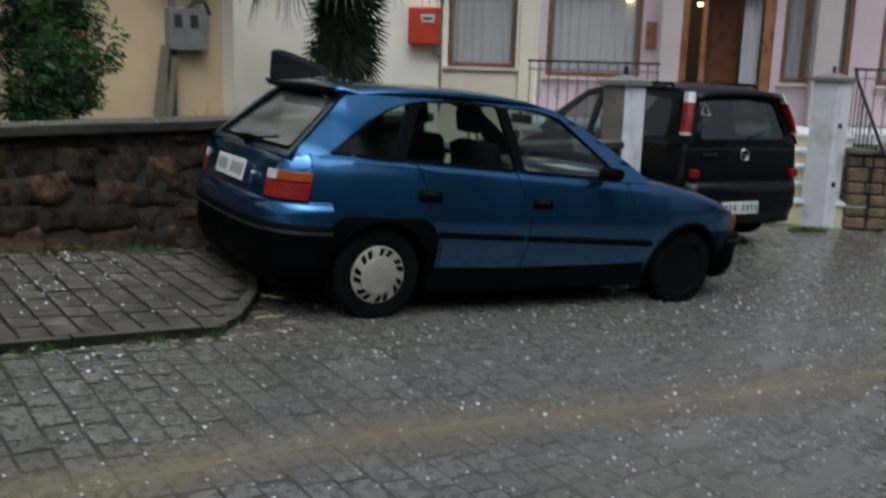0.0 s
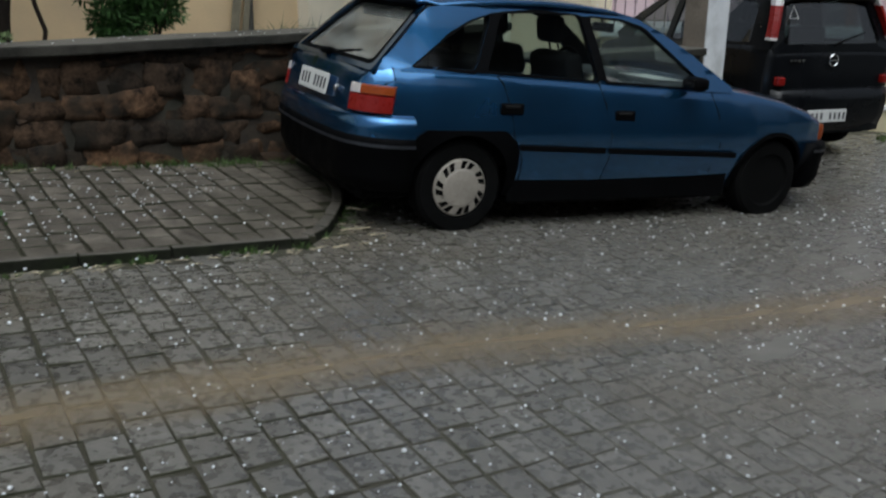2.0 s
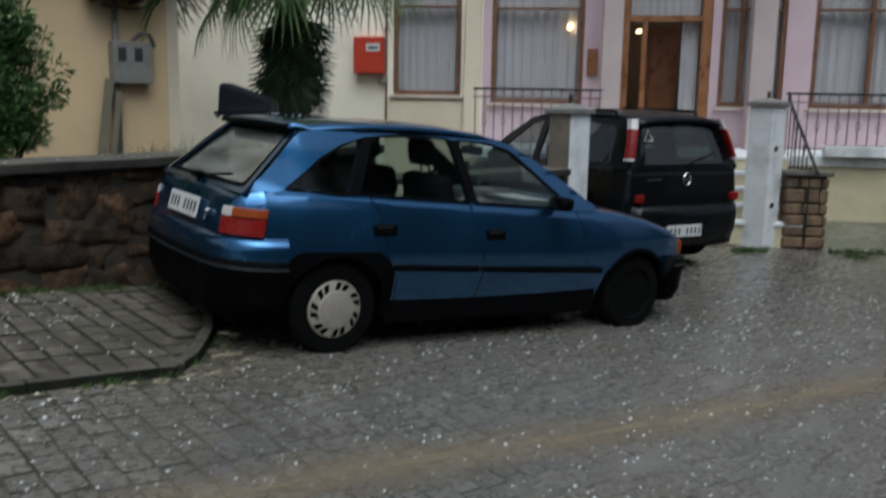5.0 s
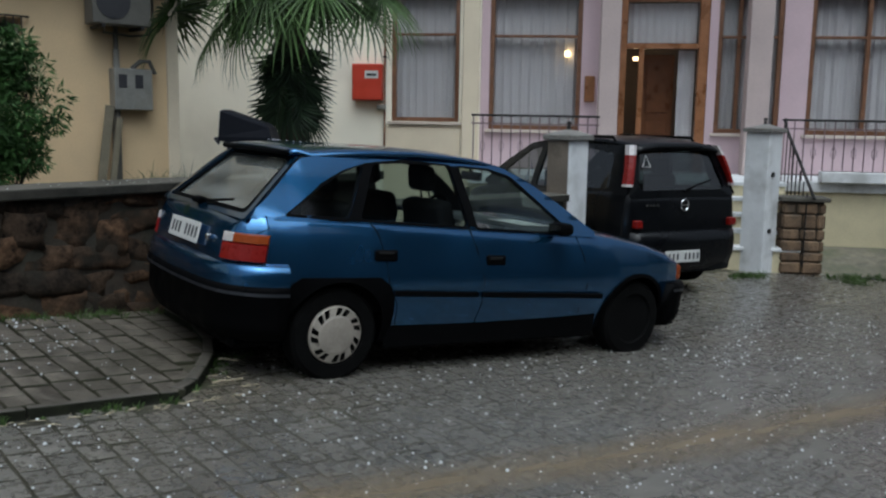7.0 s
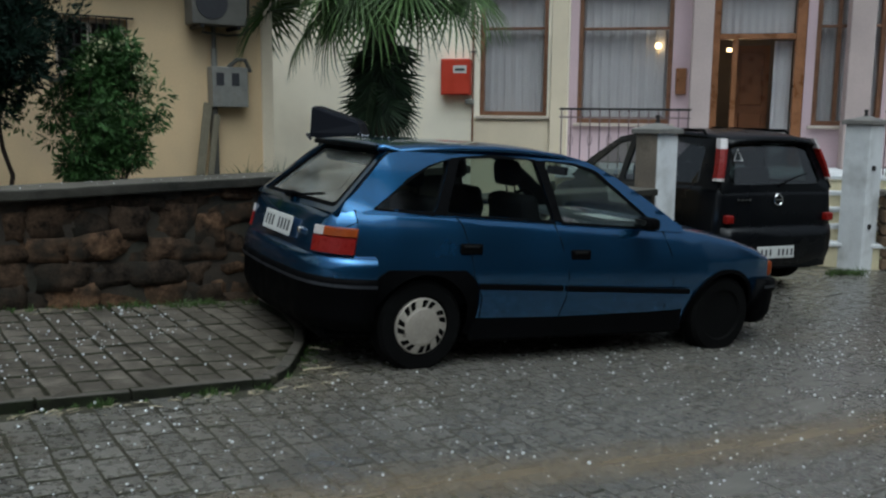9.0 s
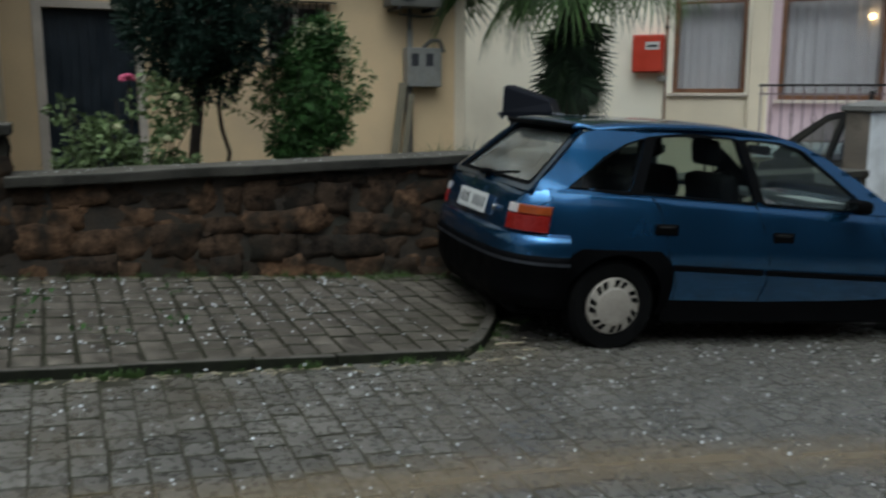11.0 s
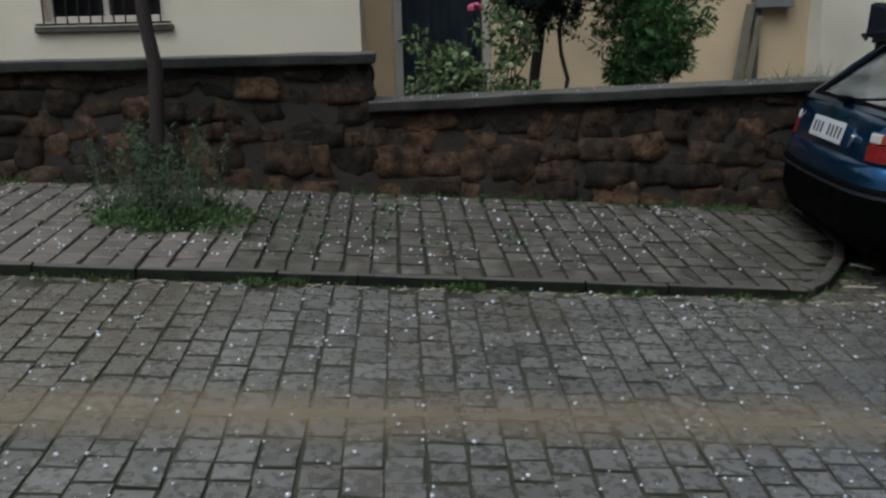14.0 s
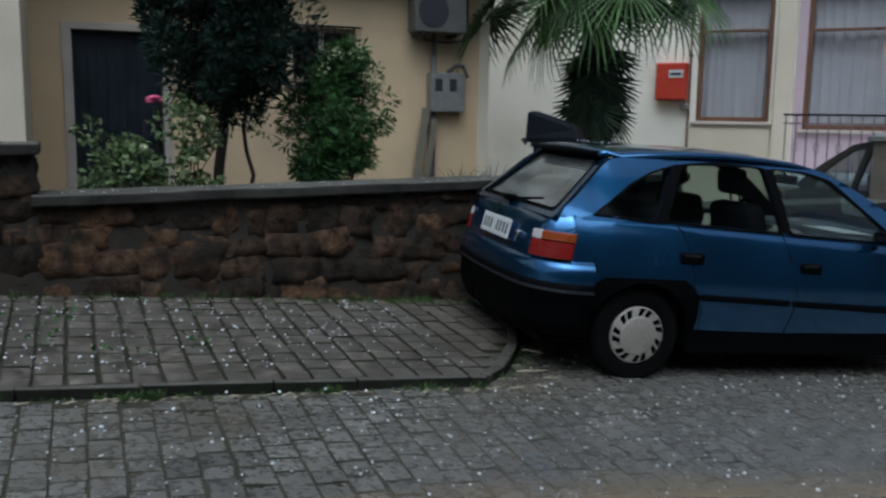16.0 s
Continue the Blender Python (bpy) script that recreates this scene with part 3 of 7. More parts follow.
def grille_window(x0, x1, z0, z1, y, bars, parent):
    w = part("window", boxed(x0 + 0.04, x1 - 0.04, y + 0.12, y + 0.126, z0 + 0.04, z1 - 0.04), M["pane"], parent)
    w.visible_shadow = False
    bm = bmesh.new()
    for a, b, c, d in ((x0, x0 + 0.05, z0, z1), (x1 - 0.05, x1, z0, z1), (x0 + 0.051, x1 - 0.051, z0, z0 + 0.05), (x0 + 0.051, x1 - 0.051, z1 - 0.05, z1), ((x0 + x1) / 2 - 0.025, (x0 + x1) / 2 + 0.025, z0 + 0.051, z1 - 0.051)):
        box(bm, a, b, y + 0.1, y + 0.15, c, d, bevel=0.004)
    part("window_frame", bm, M["frame"], w)
    for k in range(bars):
        x = x0 + 0.02 + (x1 - x0 - 0.04) * k / (bars - 1)
        part("grille_bar", tubed([(x, y - 0.06, z0 - 0.03), (x, y - 0.06, z1 + 0.02)], 0.008, sides=6), M["iron"], w)
    bm = bmesh.new()
    for z in (z0 - 0.02, (z0 + z1) / 2, z1 + 0.01):
        tube(bm, [(x0 - 0.05, y - 0.06, z), (x1 + 0.05, y - 0.06, z)], 0.011, sides=6)
    for x in (x0 - 0.05, x1 + 0.05):
        for z in (z0 - 0.02, z1 + 0.01):
            tube(bm, [(x, y - 0.065, z), (x, y + 0.02, z)], 0.01, sides=6)
    part("grille", bm, M["iron"], w, "black iron window grille")
    part("window_sill", boxed(x0 - 0.08, x1 + 0.08, y - 0.05, y - 0.002, z0 - 0.09, z0 - 0.04, bevel=0.006), M["coping"], w)


grille_window(*WIN_A, HA_Y, 10, house_a)
grille_window(*WIN_C, HC_Y, 11, house_a)

garden = part("garden_bed", boxed(-12, 6.6, WALL_Y + 0.32, HA_Y + 3, -0.5, GARDEN_Z), M["soil"])
tagged(garden, "dark earth of the raised garden bed", "garden", kind="structure")

# ---- the pink house: a frame of its own, x along its front, y away from the street ----
FB = Matrix.Translation((0.06, 0.03, 1.586)) @ Matrix.Scale(1.08, 4) @ Matrix.Translation((-0.06, -0.03, -1.586)) @ pose(0, 0, 0, 0, 0, -48.79)
house_b = thing("apartment_house", FB, "pink and cream house front with tall curtained windows and a raised porch", "house", kind="structure")
D = 14.5
ZF = 0.88
W1, W2, DW, W3, W5 = (-2.78, -1.68, 1.6, 3.6), (-1.2, 0.24, 1.5, 3.6), (0.83, 2.17, ZF, 3.6), (2.3, 3.26, 1.5, 3.6), (3.66, 5.4, 1.5, 3.6)
part("wall", wall_with_holes(-8.2, -1.34, -0.8, 4.4, D, D + 0.3, [W1]), M["white"], house_b, "off-white rendered wall")
part("wall", wall_with_holes(-1.336, 9.5, -0.8, 4.4, D + 0.01, D + 0.3, [W2, DW, W3, W5]), M["pink"], house_b, "pale pink rendered wall")
part("wall", boxed(-8.2, -7.9, D + 0.304, D + 8, -0.8, 4.4), M["white"], house_b)
part("roof", boxed(-8.6, 9.9, D - 0.2, D + 8.4, 4.404, 4.6, bevel=0.02), M["cap"], house_b)
part("room", boxed(-8, 9.4, D + 2.6, D + 2.7, -0.5, 4.3), M["room"], house_b)
part("room", boxed(-8, 9.4, D + 0.31, D + 2.6, ZF - 0.12, ZF - 0.004), M["room"], house_b)
part("room", boxed(-8, 9.4, D + 0.31, D + 2.6, 3.8, 3.9), M["room"], house_b)
part("pilaster", boxed(-1.62, -1.36, D - 0.1, D - 0.002, -0.8, 4.4, bevel=0.012), M["cream"], house_b, "cream pilaster")
part("band", boxed(-1.66, -2.9, D - 0.03, D - 0.002, 0.2, 1.5, bevel=0.006), M["cream"], house_b, "cream panel under the window")
part("column", boxed(0.5, 0.8, D - 0.55, D - 0.25, ZF, 4.4, bevel=0.02, segs=2), M["column"], house_b, "grey-pink porch column")
part("column", boxed(2.66, 3.0, D - 0.55, D - 0.25, ZF, 4.4, bevel=0.02, segs=2), M["column"], house_b, "grey-pink porch column")
part("porch_floor", boxed(-1.33, 9.4, D - 1.75, D - 0.004, ZF - 0.14, ZF, bevel=0.01), M["whitewash"], house_b, "pale porch slab")
part("plinth", boxed(3.0, 9.4, D - 1.7, D - 0.01, -0.9, ZF - 0.144), M["base"], house_b, "pale yellow plinth under the porch")
part("plinth", boxed(-1.33, 1.2, D - 1.7, D - 0.01, -0.9, ZF - 0.144), M["base"], house_b)


def front_window(w, mullions, transom, parent, wood, folds):
    x0, x1, z0, z1 = w
    pane = part("window", boxed(x0 + 0.05, x1 - 0.05, D + 0.1, D + 0.106, z0 + 0.05, z1 - 0.05), M["pane"], parent)
    pane.visible_shadow = False
    bm = bmesh.new()
    t = 0.07
    for a, b, c, d in [(x0, x0 + t, z0, z1), (x1 - t, x1, z0, z1), (x0 + t + 0.001, x1 - t - 0.001, z0, z0 + t), (x0 + t + 0.001, x1 - t - 0.001, z1 - t, z1), (x0 + t + 0.001, x1 - t - 0.001, transom - 0.02, transom + 0.02)] + [(m - 0.03, m + 0.03, z0 + t + 0.001, z1 - t - 0.001) for m in mullions]:
        box(bm, a, b, D + 0.03, D + 0.14, c, d, bevel=0.006)
    part("window_frame", bm, M[wood], pane, "brown wooden window frame")
    part("window_sill", boxed(x0 - 0.05, x1 + 0.05, D - 0.07, D + 0.028, z0 - 0.05, z0 - 0.004, bevel=0.006), M["frame"], pane)
    bm = bmesh.new()
    n = int((x1 - x0) / 0.018)
    rows = []
    for k in range(n + 1):
        x = x0 + 0.04 + (x1 - x0 - 0.08) * k / n
        y = D + 0.2 + 0.022 * math.sin(x * folds + math.sin(x * 7)) + 0.012 * math.sin(x * folds * 2.3)
        rows.append([bm.verts.new((x + 0.006 * j * math.sin(x * 9), y, z0 + 0.02 + (z1 - z0 - 0.04) * j / 4)) for j in range(5)])
    for a, b in zip(rows, rows[1:]):
        for j in range(4):
            bm.faces.new((a[j], b[j], b[j + 1], a[j + 1]))
    part("curtain", bm, M["curtain"], pane, "sheer white pleated curtain", smooth=True)


front_window(W1, [], 2.98, house_b, "wood", 46)
front_window(W2, [], 2.96, house_b, "wood", 40)
front_window(W3, [2.62], 2.96, house_b, "wood", 52)
front_window(W5, [4.5], 2.96, house_b, "wood", 44)

# entrance: wooden frame, half-open inner door, side glass
bm = bmesh.new()
for a, b, c, d in ((0.83, 0.93, ZF, 3.6), (2.02, 2.17, ZF, 3.6), (0.931, 2.019, 2.78, 2.86), (0.931, 2.019, 3.5, 3.6), (1.12, 1.2, ZF, 2.78)):
    box(bm, a, b, D + 0.03, D + 0.15, c, d, bevel=0.008)
entrance = part("entrance_door", bm, M["door_wood"], house_b, "varnished orange-brown door frame")
bm = boxed(1.21, 1.72, D + 0.5, D + 0.55, ZF, 2.72, bevel=0.006)
for z0, z1 in ((ZF + 0.12, ZF + 0.8), (ZF + 0.92, 2.6)):
    box(bm, 1.29, 1.64, D + 0.48, D + 0.52, z0, z1, bevel=0.012)
part("door_leaf", bm, M["door_wood"], entrance, "varnished wooden door leaf")
g = part("pane", boxed(0.94, 2.01, D + 0.08, D + 0.086, ZF + 0.05, 3.48), M["pane"], entrance)
g.visible_shadow = False
for x0, x1, z0, z1 in ((0.95, 2.0, 2.88, 3.48), (1.74, 2.0, ZF + 0.05, 2.76)):
    bm = bmesh.new()
    n = int((x1 - x0) / 0.02)
    cols = [[bm.verts.new((x0 + (x1 - x0) * k / n, D + 0.19 + 0.015 * math.sin(k * 1.1), z)) for z in (z0, z1)] for k in range(n + 1)]
    for p, q in zip(cols, cols[1:]):
        bm.faces.new((p[0], q[0], q[1], p[1]))
    part("door_curtain", bm, M["curtain"], entrance, "grey net curtain", smooth=True)
part("name_box", boxed(0.3, 0.46, D - 0.06, D + 0.004, 1.95, 2.35, bevel=0.01), M["door_wood"], house_b, "small wooden letter box on the wall")
lamp_b = part("hall_lamp", boxed(1.1, 1.7, D + 0.95, D + 1.0, 2.66, 2.72), M["bulb"], house_b, "warm glowing hall light")
bm = bmesh.new()
bmesh.ops.create_uvsphere(bm, u_segments=12, v_segments=8, radius=0.05, matrix=Matrix.Translation((0.02, D + 0.155, 2.7)))
part("window_lamp", bm, M["bulb"], house_b, "round warm bulb that glows in the window", smooth=True)

hall = new("hall_light", bpy.data.lights.new("hall_light", "POINT"))
hall.data.energy, hall.data.color, hall.data.shadow_soft_size = 14.0, (1.0, 0.66, 0.32), 0.15
hall.matrix_world = FB @ pose(1.45, D + 1.3, 2.6)

# porch railings
RD = D - 1.65


def porch_rail(x0, x1, d, z0, z1, name_label):
    rail = thing("porch_railing", FB @ pose(0, 0, 0), name_label, "railing", "porch railings")
    part("top_rail", boxed(x0, x1, d - 0.025, d + 0.025, z1 - 0.03, z1, bevel=0.006), M["iron"], rail)
    part("bottom_rail", boxed(x0, x1, d - 0.012, d + 0.012, z0 + 0.08, z0 + 0.1, bevel=0.003), M["rail"], rail)
    part("middle_rail", boxed(x0, x1, d - 0.01, d + 0.01, z1 - 0.14, z1 - 0.12, bevel=0.003), M["rail"], rail)
    n = int((x1 - x0) / 0.13)
    for k in range(n + 1):
        x = x0 + 0.03 + (x1 - x0 - 0.06) * k / n
        bm = tubed([(x, d, z0 - 0.01), (x, d, z1 - 0.03)], 0.009, sides=6)
        if k % 2:
            for s in (-1, 1):
                tube(bm, [(x, d, z0 + 0.3), (x + 0.03 * s, d, z0 + 0.36), (x + 0.03 * s, d, z0 + 0.42), (x, d, z0 + 0.48)], 0.005, sides=5)
        part("bar", bm, M["rail"], rail)
    return rail


porch_rail(-1.3, 0.5, RD, ZF, 1.72, "dark iron porch railing with scrolled bars")
porch_rail(2.95, 8.0, RD, ZF, 1.72, "dark iron porch railing with scrolled bars")
# white steps up to the porch
for k in range(5):
    z1 = ZF - 0.004 - 0.19 * k
    st = part("step", boxed(1.21, 2.95, D - 2.05 - 0.22 * k, D - 1.754 - 0.22 * k, -0.9, z1 - 0.05), M["base"], house_b)
    part("tread", boxed(1.19, 2.97, D - 2.08 - 0.22 * k, D - 1.756 - 0.22 * k, z1 - 0.05, z1, bevel=0.008), M["whitewash"], st, "white marble tread")
stair = thing("stair_railing", FB, "black iron hand rail that slopes down the porch steps", "railing")
part("hand_rail", tubed([(2.98, RD - 0.05, 1.72), (2.98, RD - 0.1, 1.6), (3.05, RD - 1.45, 0.75)], 0.02, sides=8), M["iron"], stair)
for k in range(7):
    y = RD - 0.15 - 0.2 * k
    part("bar", tubed([(2.99, y, ZF - 0.15 - 0.14 * k), (2.99, y, 1.57 - 0.126 * k)], 0.009, sides=6), M["iron"], stair)
for px in (3.45, 4.5):
    planter = thing("planter", FB @ pose(px, RD - 0.12, ZF - 0.004), "long white window box on the porch edge", "planter", "window boxes")
    part("trough", boxed(0, 1.0, -0.1, 0.08, 0, 0.15, bevel=0.012), M["whitewash"], planter)
    part("soil", boxed(0.03, 0.97, -0.07, 0.05, 0.14, 0.155), M["soil"], planter)

# concrete yard that rises from the gate to the porch
bm = bmesh.new()
us = [-2 + 0.5 * k for k in range(25)]
ds = [(11.0, -0.42), (11.4, -0.32), (11.8, -0.2), (12.3, -0.06), (12.8, 0.02), (13.2, 0.03)]
rows = [[bm.verts.new((u, d, z - 0.03 * max(u - 1, 0) * (13.2 - d) / 2.3)) for d, z in ds] for u in us]
for p, q in zip(rows, rows[1:]):
    for k in range(len(ds) - 1):
        bm.faces.new((p[k], q[k], q[k + 1], p[k + 1]))
yard = part("yard", bm, M["gravel"], at=FB)
tagged(yard, "mossy grey-brown gravel yard between gate and porch", "yard", kind="structure")

# ---- rubble piers by the foot gate ----


def rubble_block(name, m, sx, sy, h, label, seed):
    t = thing(name, m, label, "pier", "rubble piers")
    part("core", boxed(0.03, sx - 0.03, 0.03, sy - 0.03, -0.4, h - 0.05), M["mortar"], t)
    part("cap", boxed(-0.04, sx + 0.04, -0.04, sy + 0.04, h - 0.05, h + 0.01, bevel=0.012), M["coping"], t)
    rnd = random.Random(seed)
    z = -0.15
    while z < h - 0.08:
        dz = min(rnd.uniform(0.13, 0.2), h - 0.055 - z)
        for face in range(4):
            length = sx if face % 2 == 0 else sy
            x = 0.0
            while x < length - 0.04:
                w = min(rnd.uniform(0.16, 0.3), length - x)
                bm = boxed(x + 0.008, x + w - 0.008, 0, 0.07, z + 0.008, z + dz - 0.008, bevel=0.02)
                mm = (pose(0, 0, 0), pose(sx, 0, 0, 0, 0, 90), pose(sx, sy, 0, 0, 0, 180), pose(0, sy, 0, 0, 0, -90))[face]
                bmesh.ops.transform(bm, matrix=mm, verts=bm.verts)
                part("stone", bm, M["pier"], t)
                x += w
        z += dz
    return t


rubble_block("rubble_pier", pose(11.3, 5.98, gz(11.3, 6), 0, 0, -48.8), 0.55, 0.4, 0.68 - gz(11.3, 6), "rubble stone pier with a flat cap beside the foot gate", 3)
rubble_block("rubble_pier", pose(12.6, 4.75, gz(12.6, 4.75), 0, 0, -48.8), 2.6, 0.4, 0.8 - gz(12.6, 4.75), "long rubble stone wall end beyond the foot gate", 4)

# ---- unseen wall behind the camera, added to block sky light ----
back = thing("unseen_wall", pose(0, 0, 0), "plain unseen wall added behind the camera to block sky light", "wall", kind="structure")
part("body", boxed(-26, 6.5, -3.4, -3.0, -3, 4.4), M["opposite"], back)
part("coping", boxed(-26.1, 6.5, -3.46, -2.94, 4.404, 4.5, bevel=0.01), M["cap"], back)
# taller stretch, added so that the blue car's doors and glass mirror something dark
part("body", boxed(6.504, 11.8, -3.4, -3.0, -3, 10.4), M["opposite"], back)
part("coping", boxed(6.504, 11.9, -3.46, -2.94, 10.404, 10.5, bevel=0.01), M["cap"], back)

# ---- cars ----


def interp(table, x):
    """Rows of (x, a, b, ...), read off by straight lines."""
    if x <= table[0][0]:
        return table[0][1:]
    for p, q in zip(table, table[1:]):
        if x <= q[0]:
            f = (x - p[0]) / (q[0] - p[0])
            return tuple(a + (b - a) * f for a, b in zip(p[1:], q[1:]))
    return table[-1][1:]


def shell(stations, bulge, arches, sill, crown=0.03):
    """A car's lower body. stations: x, half width, height of the shoulder, height at the middle of the top."""
    lo, hi = stations[0][0], stations[-1][0]
    xs = sorted({round(lo + (hi - lo) * k / 110, 4) for k in range(111)} | {s[0] for s in stations})
    bm = bmesh.new()
    rows = []
    levels = 9
    for x in xs:
        w, zs, zc = interp(stations, x)
        zb = sill(x)
        for xc, zc0, r in arches:
            if abs(x - xc) < r:
                zb = max(zb, zc0 + math.sqrt(r * r - (x - xc) ** 2))
        zb = min(zb, zs - 0.02)
        half = []
        for k in range(levels):
            z = zb + (zs - zb) * (k / (levels - 1)) ** 0.9
            half.append((w * interp(bulge, z)[0], z))
        ys = half[-1][0]
        half += [(ys * 0.985, zs + (zc - zs) * 0.12 + 0.004), (ys * 0.93, zs + (zc - zs) * 0.4), (ys * 0.6, zs + (zc - zs) * 0.85), (ys * 0.25, zc)]
        ring = [bm.verts.new((x, -y, z)) for y, z in half] + [bm.verts.new((x, y, z)) for y, z in reversed(half)]
        rows.append(ring)
    for a, b in zip(rows, rows[1:]):
        for k in range(len(a) - 1):
            bm.faces.new((a[k], b[k], b[k + 1], a[k + 1]))
    for ring, flip in ((rows[0], False), (rows[-1], True)):
        n = len(ring)
        for k in range(n // 2 - 1):
            quad = (ring[k], ring[k + 1], ring[n - 2 - k], ring[n - 1 - k])
            bm.faces.new(quad[::-1] if flip else quad)
    bmesh.ops.recalc_face_normals(bm, faces=bm.faces)
    return bm


def sheet(outline, holes, place, thick=0.0, cuts=((), ())):
    """A flat outline with holes, laid out by place(a, b) -> 3D."""
    bm = bmesh.new()
    edges = []
    for loop in [outline] + holes:
        vs = [bm.verts.new((a, b, 0)) for a, b in loop]
        edges += [bm.edges.new((p, q)) for p, q in zip(vs, vs[1:] + vs[:1])]
    bmesh.ops.triangle_fill(bm, edges=edges, use_beauty=True, use_dissolve=False)
    for at, way in [((0, c, 0), (0, 1, 0)) for c in cuts[0]] + [((c, 0, 0), (1, 0, 0)) for c in cuts[1]]:
        bmesh.ops.bisect_plane(bm, geom=bm.verts[:] + bm.edges[:] + bm.faces[:], plane_co=at, plane_no=way)
    for v in bm.verts:
        v.co = place(v.co.x, v.co.y)
    if thick:
        bmesh.ops.recalc_face_normals(bm, faces=bm.faces)
        bmesh.ops.solidify(bm, geom=bm.faces[:], thickness=thick)
    return bm


def double(outline, holes, place, gap=0.03, cuts=((), ())):
    """A skin with a second one inside it, place(a, b, out); the inner one takes the second material."""
    bm = sheet(outline, holes, lambda a, b: place(a, b, 0.0), cuts=cuts)
    inner = sheet(outline, holes, lambda a, b: place(a, b, -gap))
    me = bpy.data.meshes.new("inner")
    inner.to_mesh(me)
    inner.free()
    outer = set(bm.faces)
    bm.from_mesh(me)
    bpy.data.meshes.remove(me)
    for f in bm.faces:
        f.material_index = 0 if f in outer else 1
    return bm


def rounded(loop, r=0.03, n=3):
    """An outline with its corners rounded."""
    out = []
    for i, p in enumerate(loop):
        p, a, b = Vector(p), Vector(loop[i - 1]), Vector(loop[(i + 1) % len(loop)])
        d0, d1 = (a - p), (b - p)
        k = min(r, d0.length * 0.4, d1.length * 0.4)
        s, e = p + d0.normalized() * k, p + d1.normalized() * k
        for j in range(n + 1):
            t = j / n
            out.append(tuple(s * (1 - t) ** 2 + p * 2 * t * (1 - t) + e * t * t))
    return out


def car_wheel(car, x, y, r, width, outside, capped):
    w = part("wheel", bmesh.new(), M["rubber"], car, at=pose(x, y, r))
    bm = bmesh.new()
    h = width / 2
    lathe(bm, [(r * 0.62, -h * 0.8), (r * 0.66, -h), (r * 0.9, -h), (r * 0.985, -h * 0.75), (r, -h * 0.4), (r, h * 0.4), (r * 0.985, h * 0.75), (r * 0.9, h), (r * 0.66, h), (r * 0.62, h * 0.8)], 40)
    part("tyre", bm, M["rubber"], w, "worn black tyre", smooth=False)
    s = outside
    bm = bmesh.new()
    lathe(bm, [(r * 0.63, -s * h * 0.5), (r * 0.63, s * h * 0.78), (r * 0.59, s * h * 0.8), (r * 0.56, s * h * 0.45), (r * 0.3, s * h * 0.3), (r * 0.26, s * h * 0.62), (r * 0.1, s * h * 0.66)], 32)
    part("rim", bm, M["rim"], w, "dark steel rim")
    if capped:
        R = 0.176
        cover = bmesh.new()
        n = 56
        rings = []
        for q, dy, turn in ((R, 0.0, 0.0), (R * 0.97, 0.012, 0.0), (R * 0.93, 0.016, 0.0), (R * 0.68, 0.024, 0.13), (R * 0.6, 0.03, 0.13), (R * 0.3, 0.036, 0.13), (0.012, 0.037, 0.13)):
            rings.append([cover.verts.new((q * math.cos(2 * math.pi * k / n + turn), s * (h * 0.86 + dy), q * math.sin(2 * math.pi * k / n + turn))) for k in range(n)])
        for i, (a, b) in enumerate(zip(rings, rings[1:])):
            for k in range(n):
                if i == 2 and k % 8 in (1, 2, 4, 5):
                    continue
                cover.faces.new((a[k], a[(k + 1) % n], b[(k + 1) % n], b[k]))
        cover.faces.new(rings[-1])
        bmesh.ops.recalc_face_normals(cover, faces=cover.faces)
        part("hubcap", cover, M["silver"], w, "scuffed silver plastic hubcap with slots")
    return w


def number_plate(parent, m, width, height, bars):
    pl = part("number_plate", boxed(-width / 2, width / 2, -0.006, 0.004, -height / 2, height / 2, bevel=0.003), M["paper"], parent, "white number plate with dark bars", at=m)
    x = -width / 2 + 0.05
    for k in range(bars):
        if k != 3:
            part("plate_bar", boxed(x, x + width * 0.045, -0.0095, -0.0065, -height * 0.27, height * 0.27), M["ink"], pl)
        x += width * 0.115
    return pl


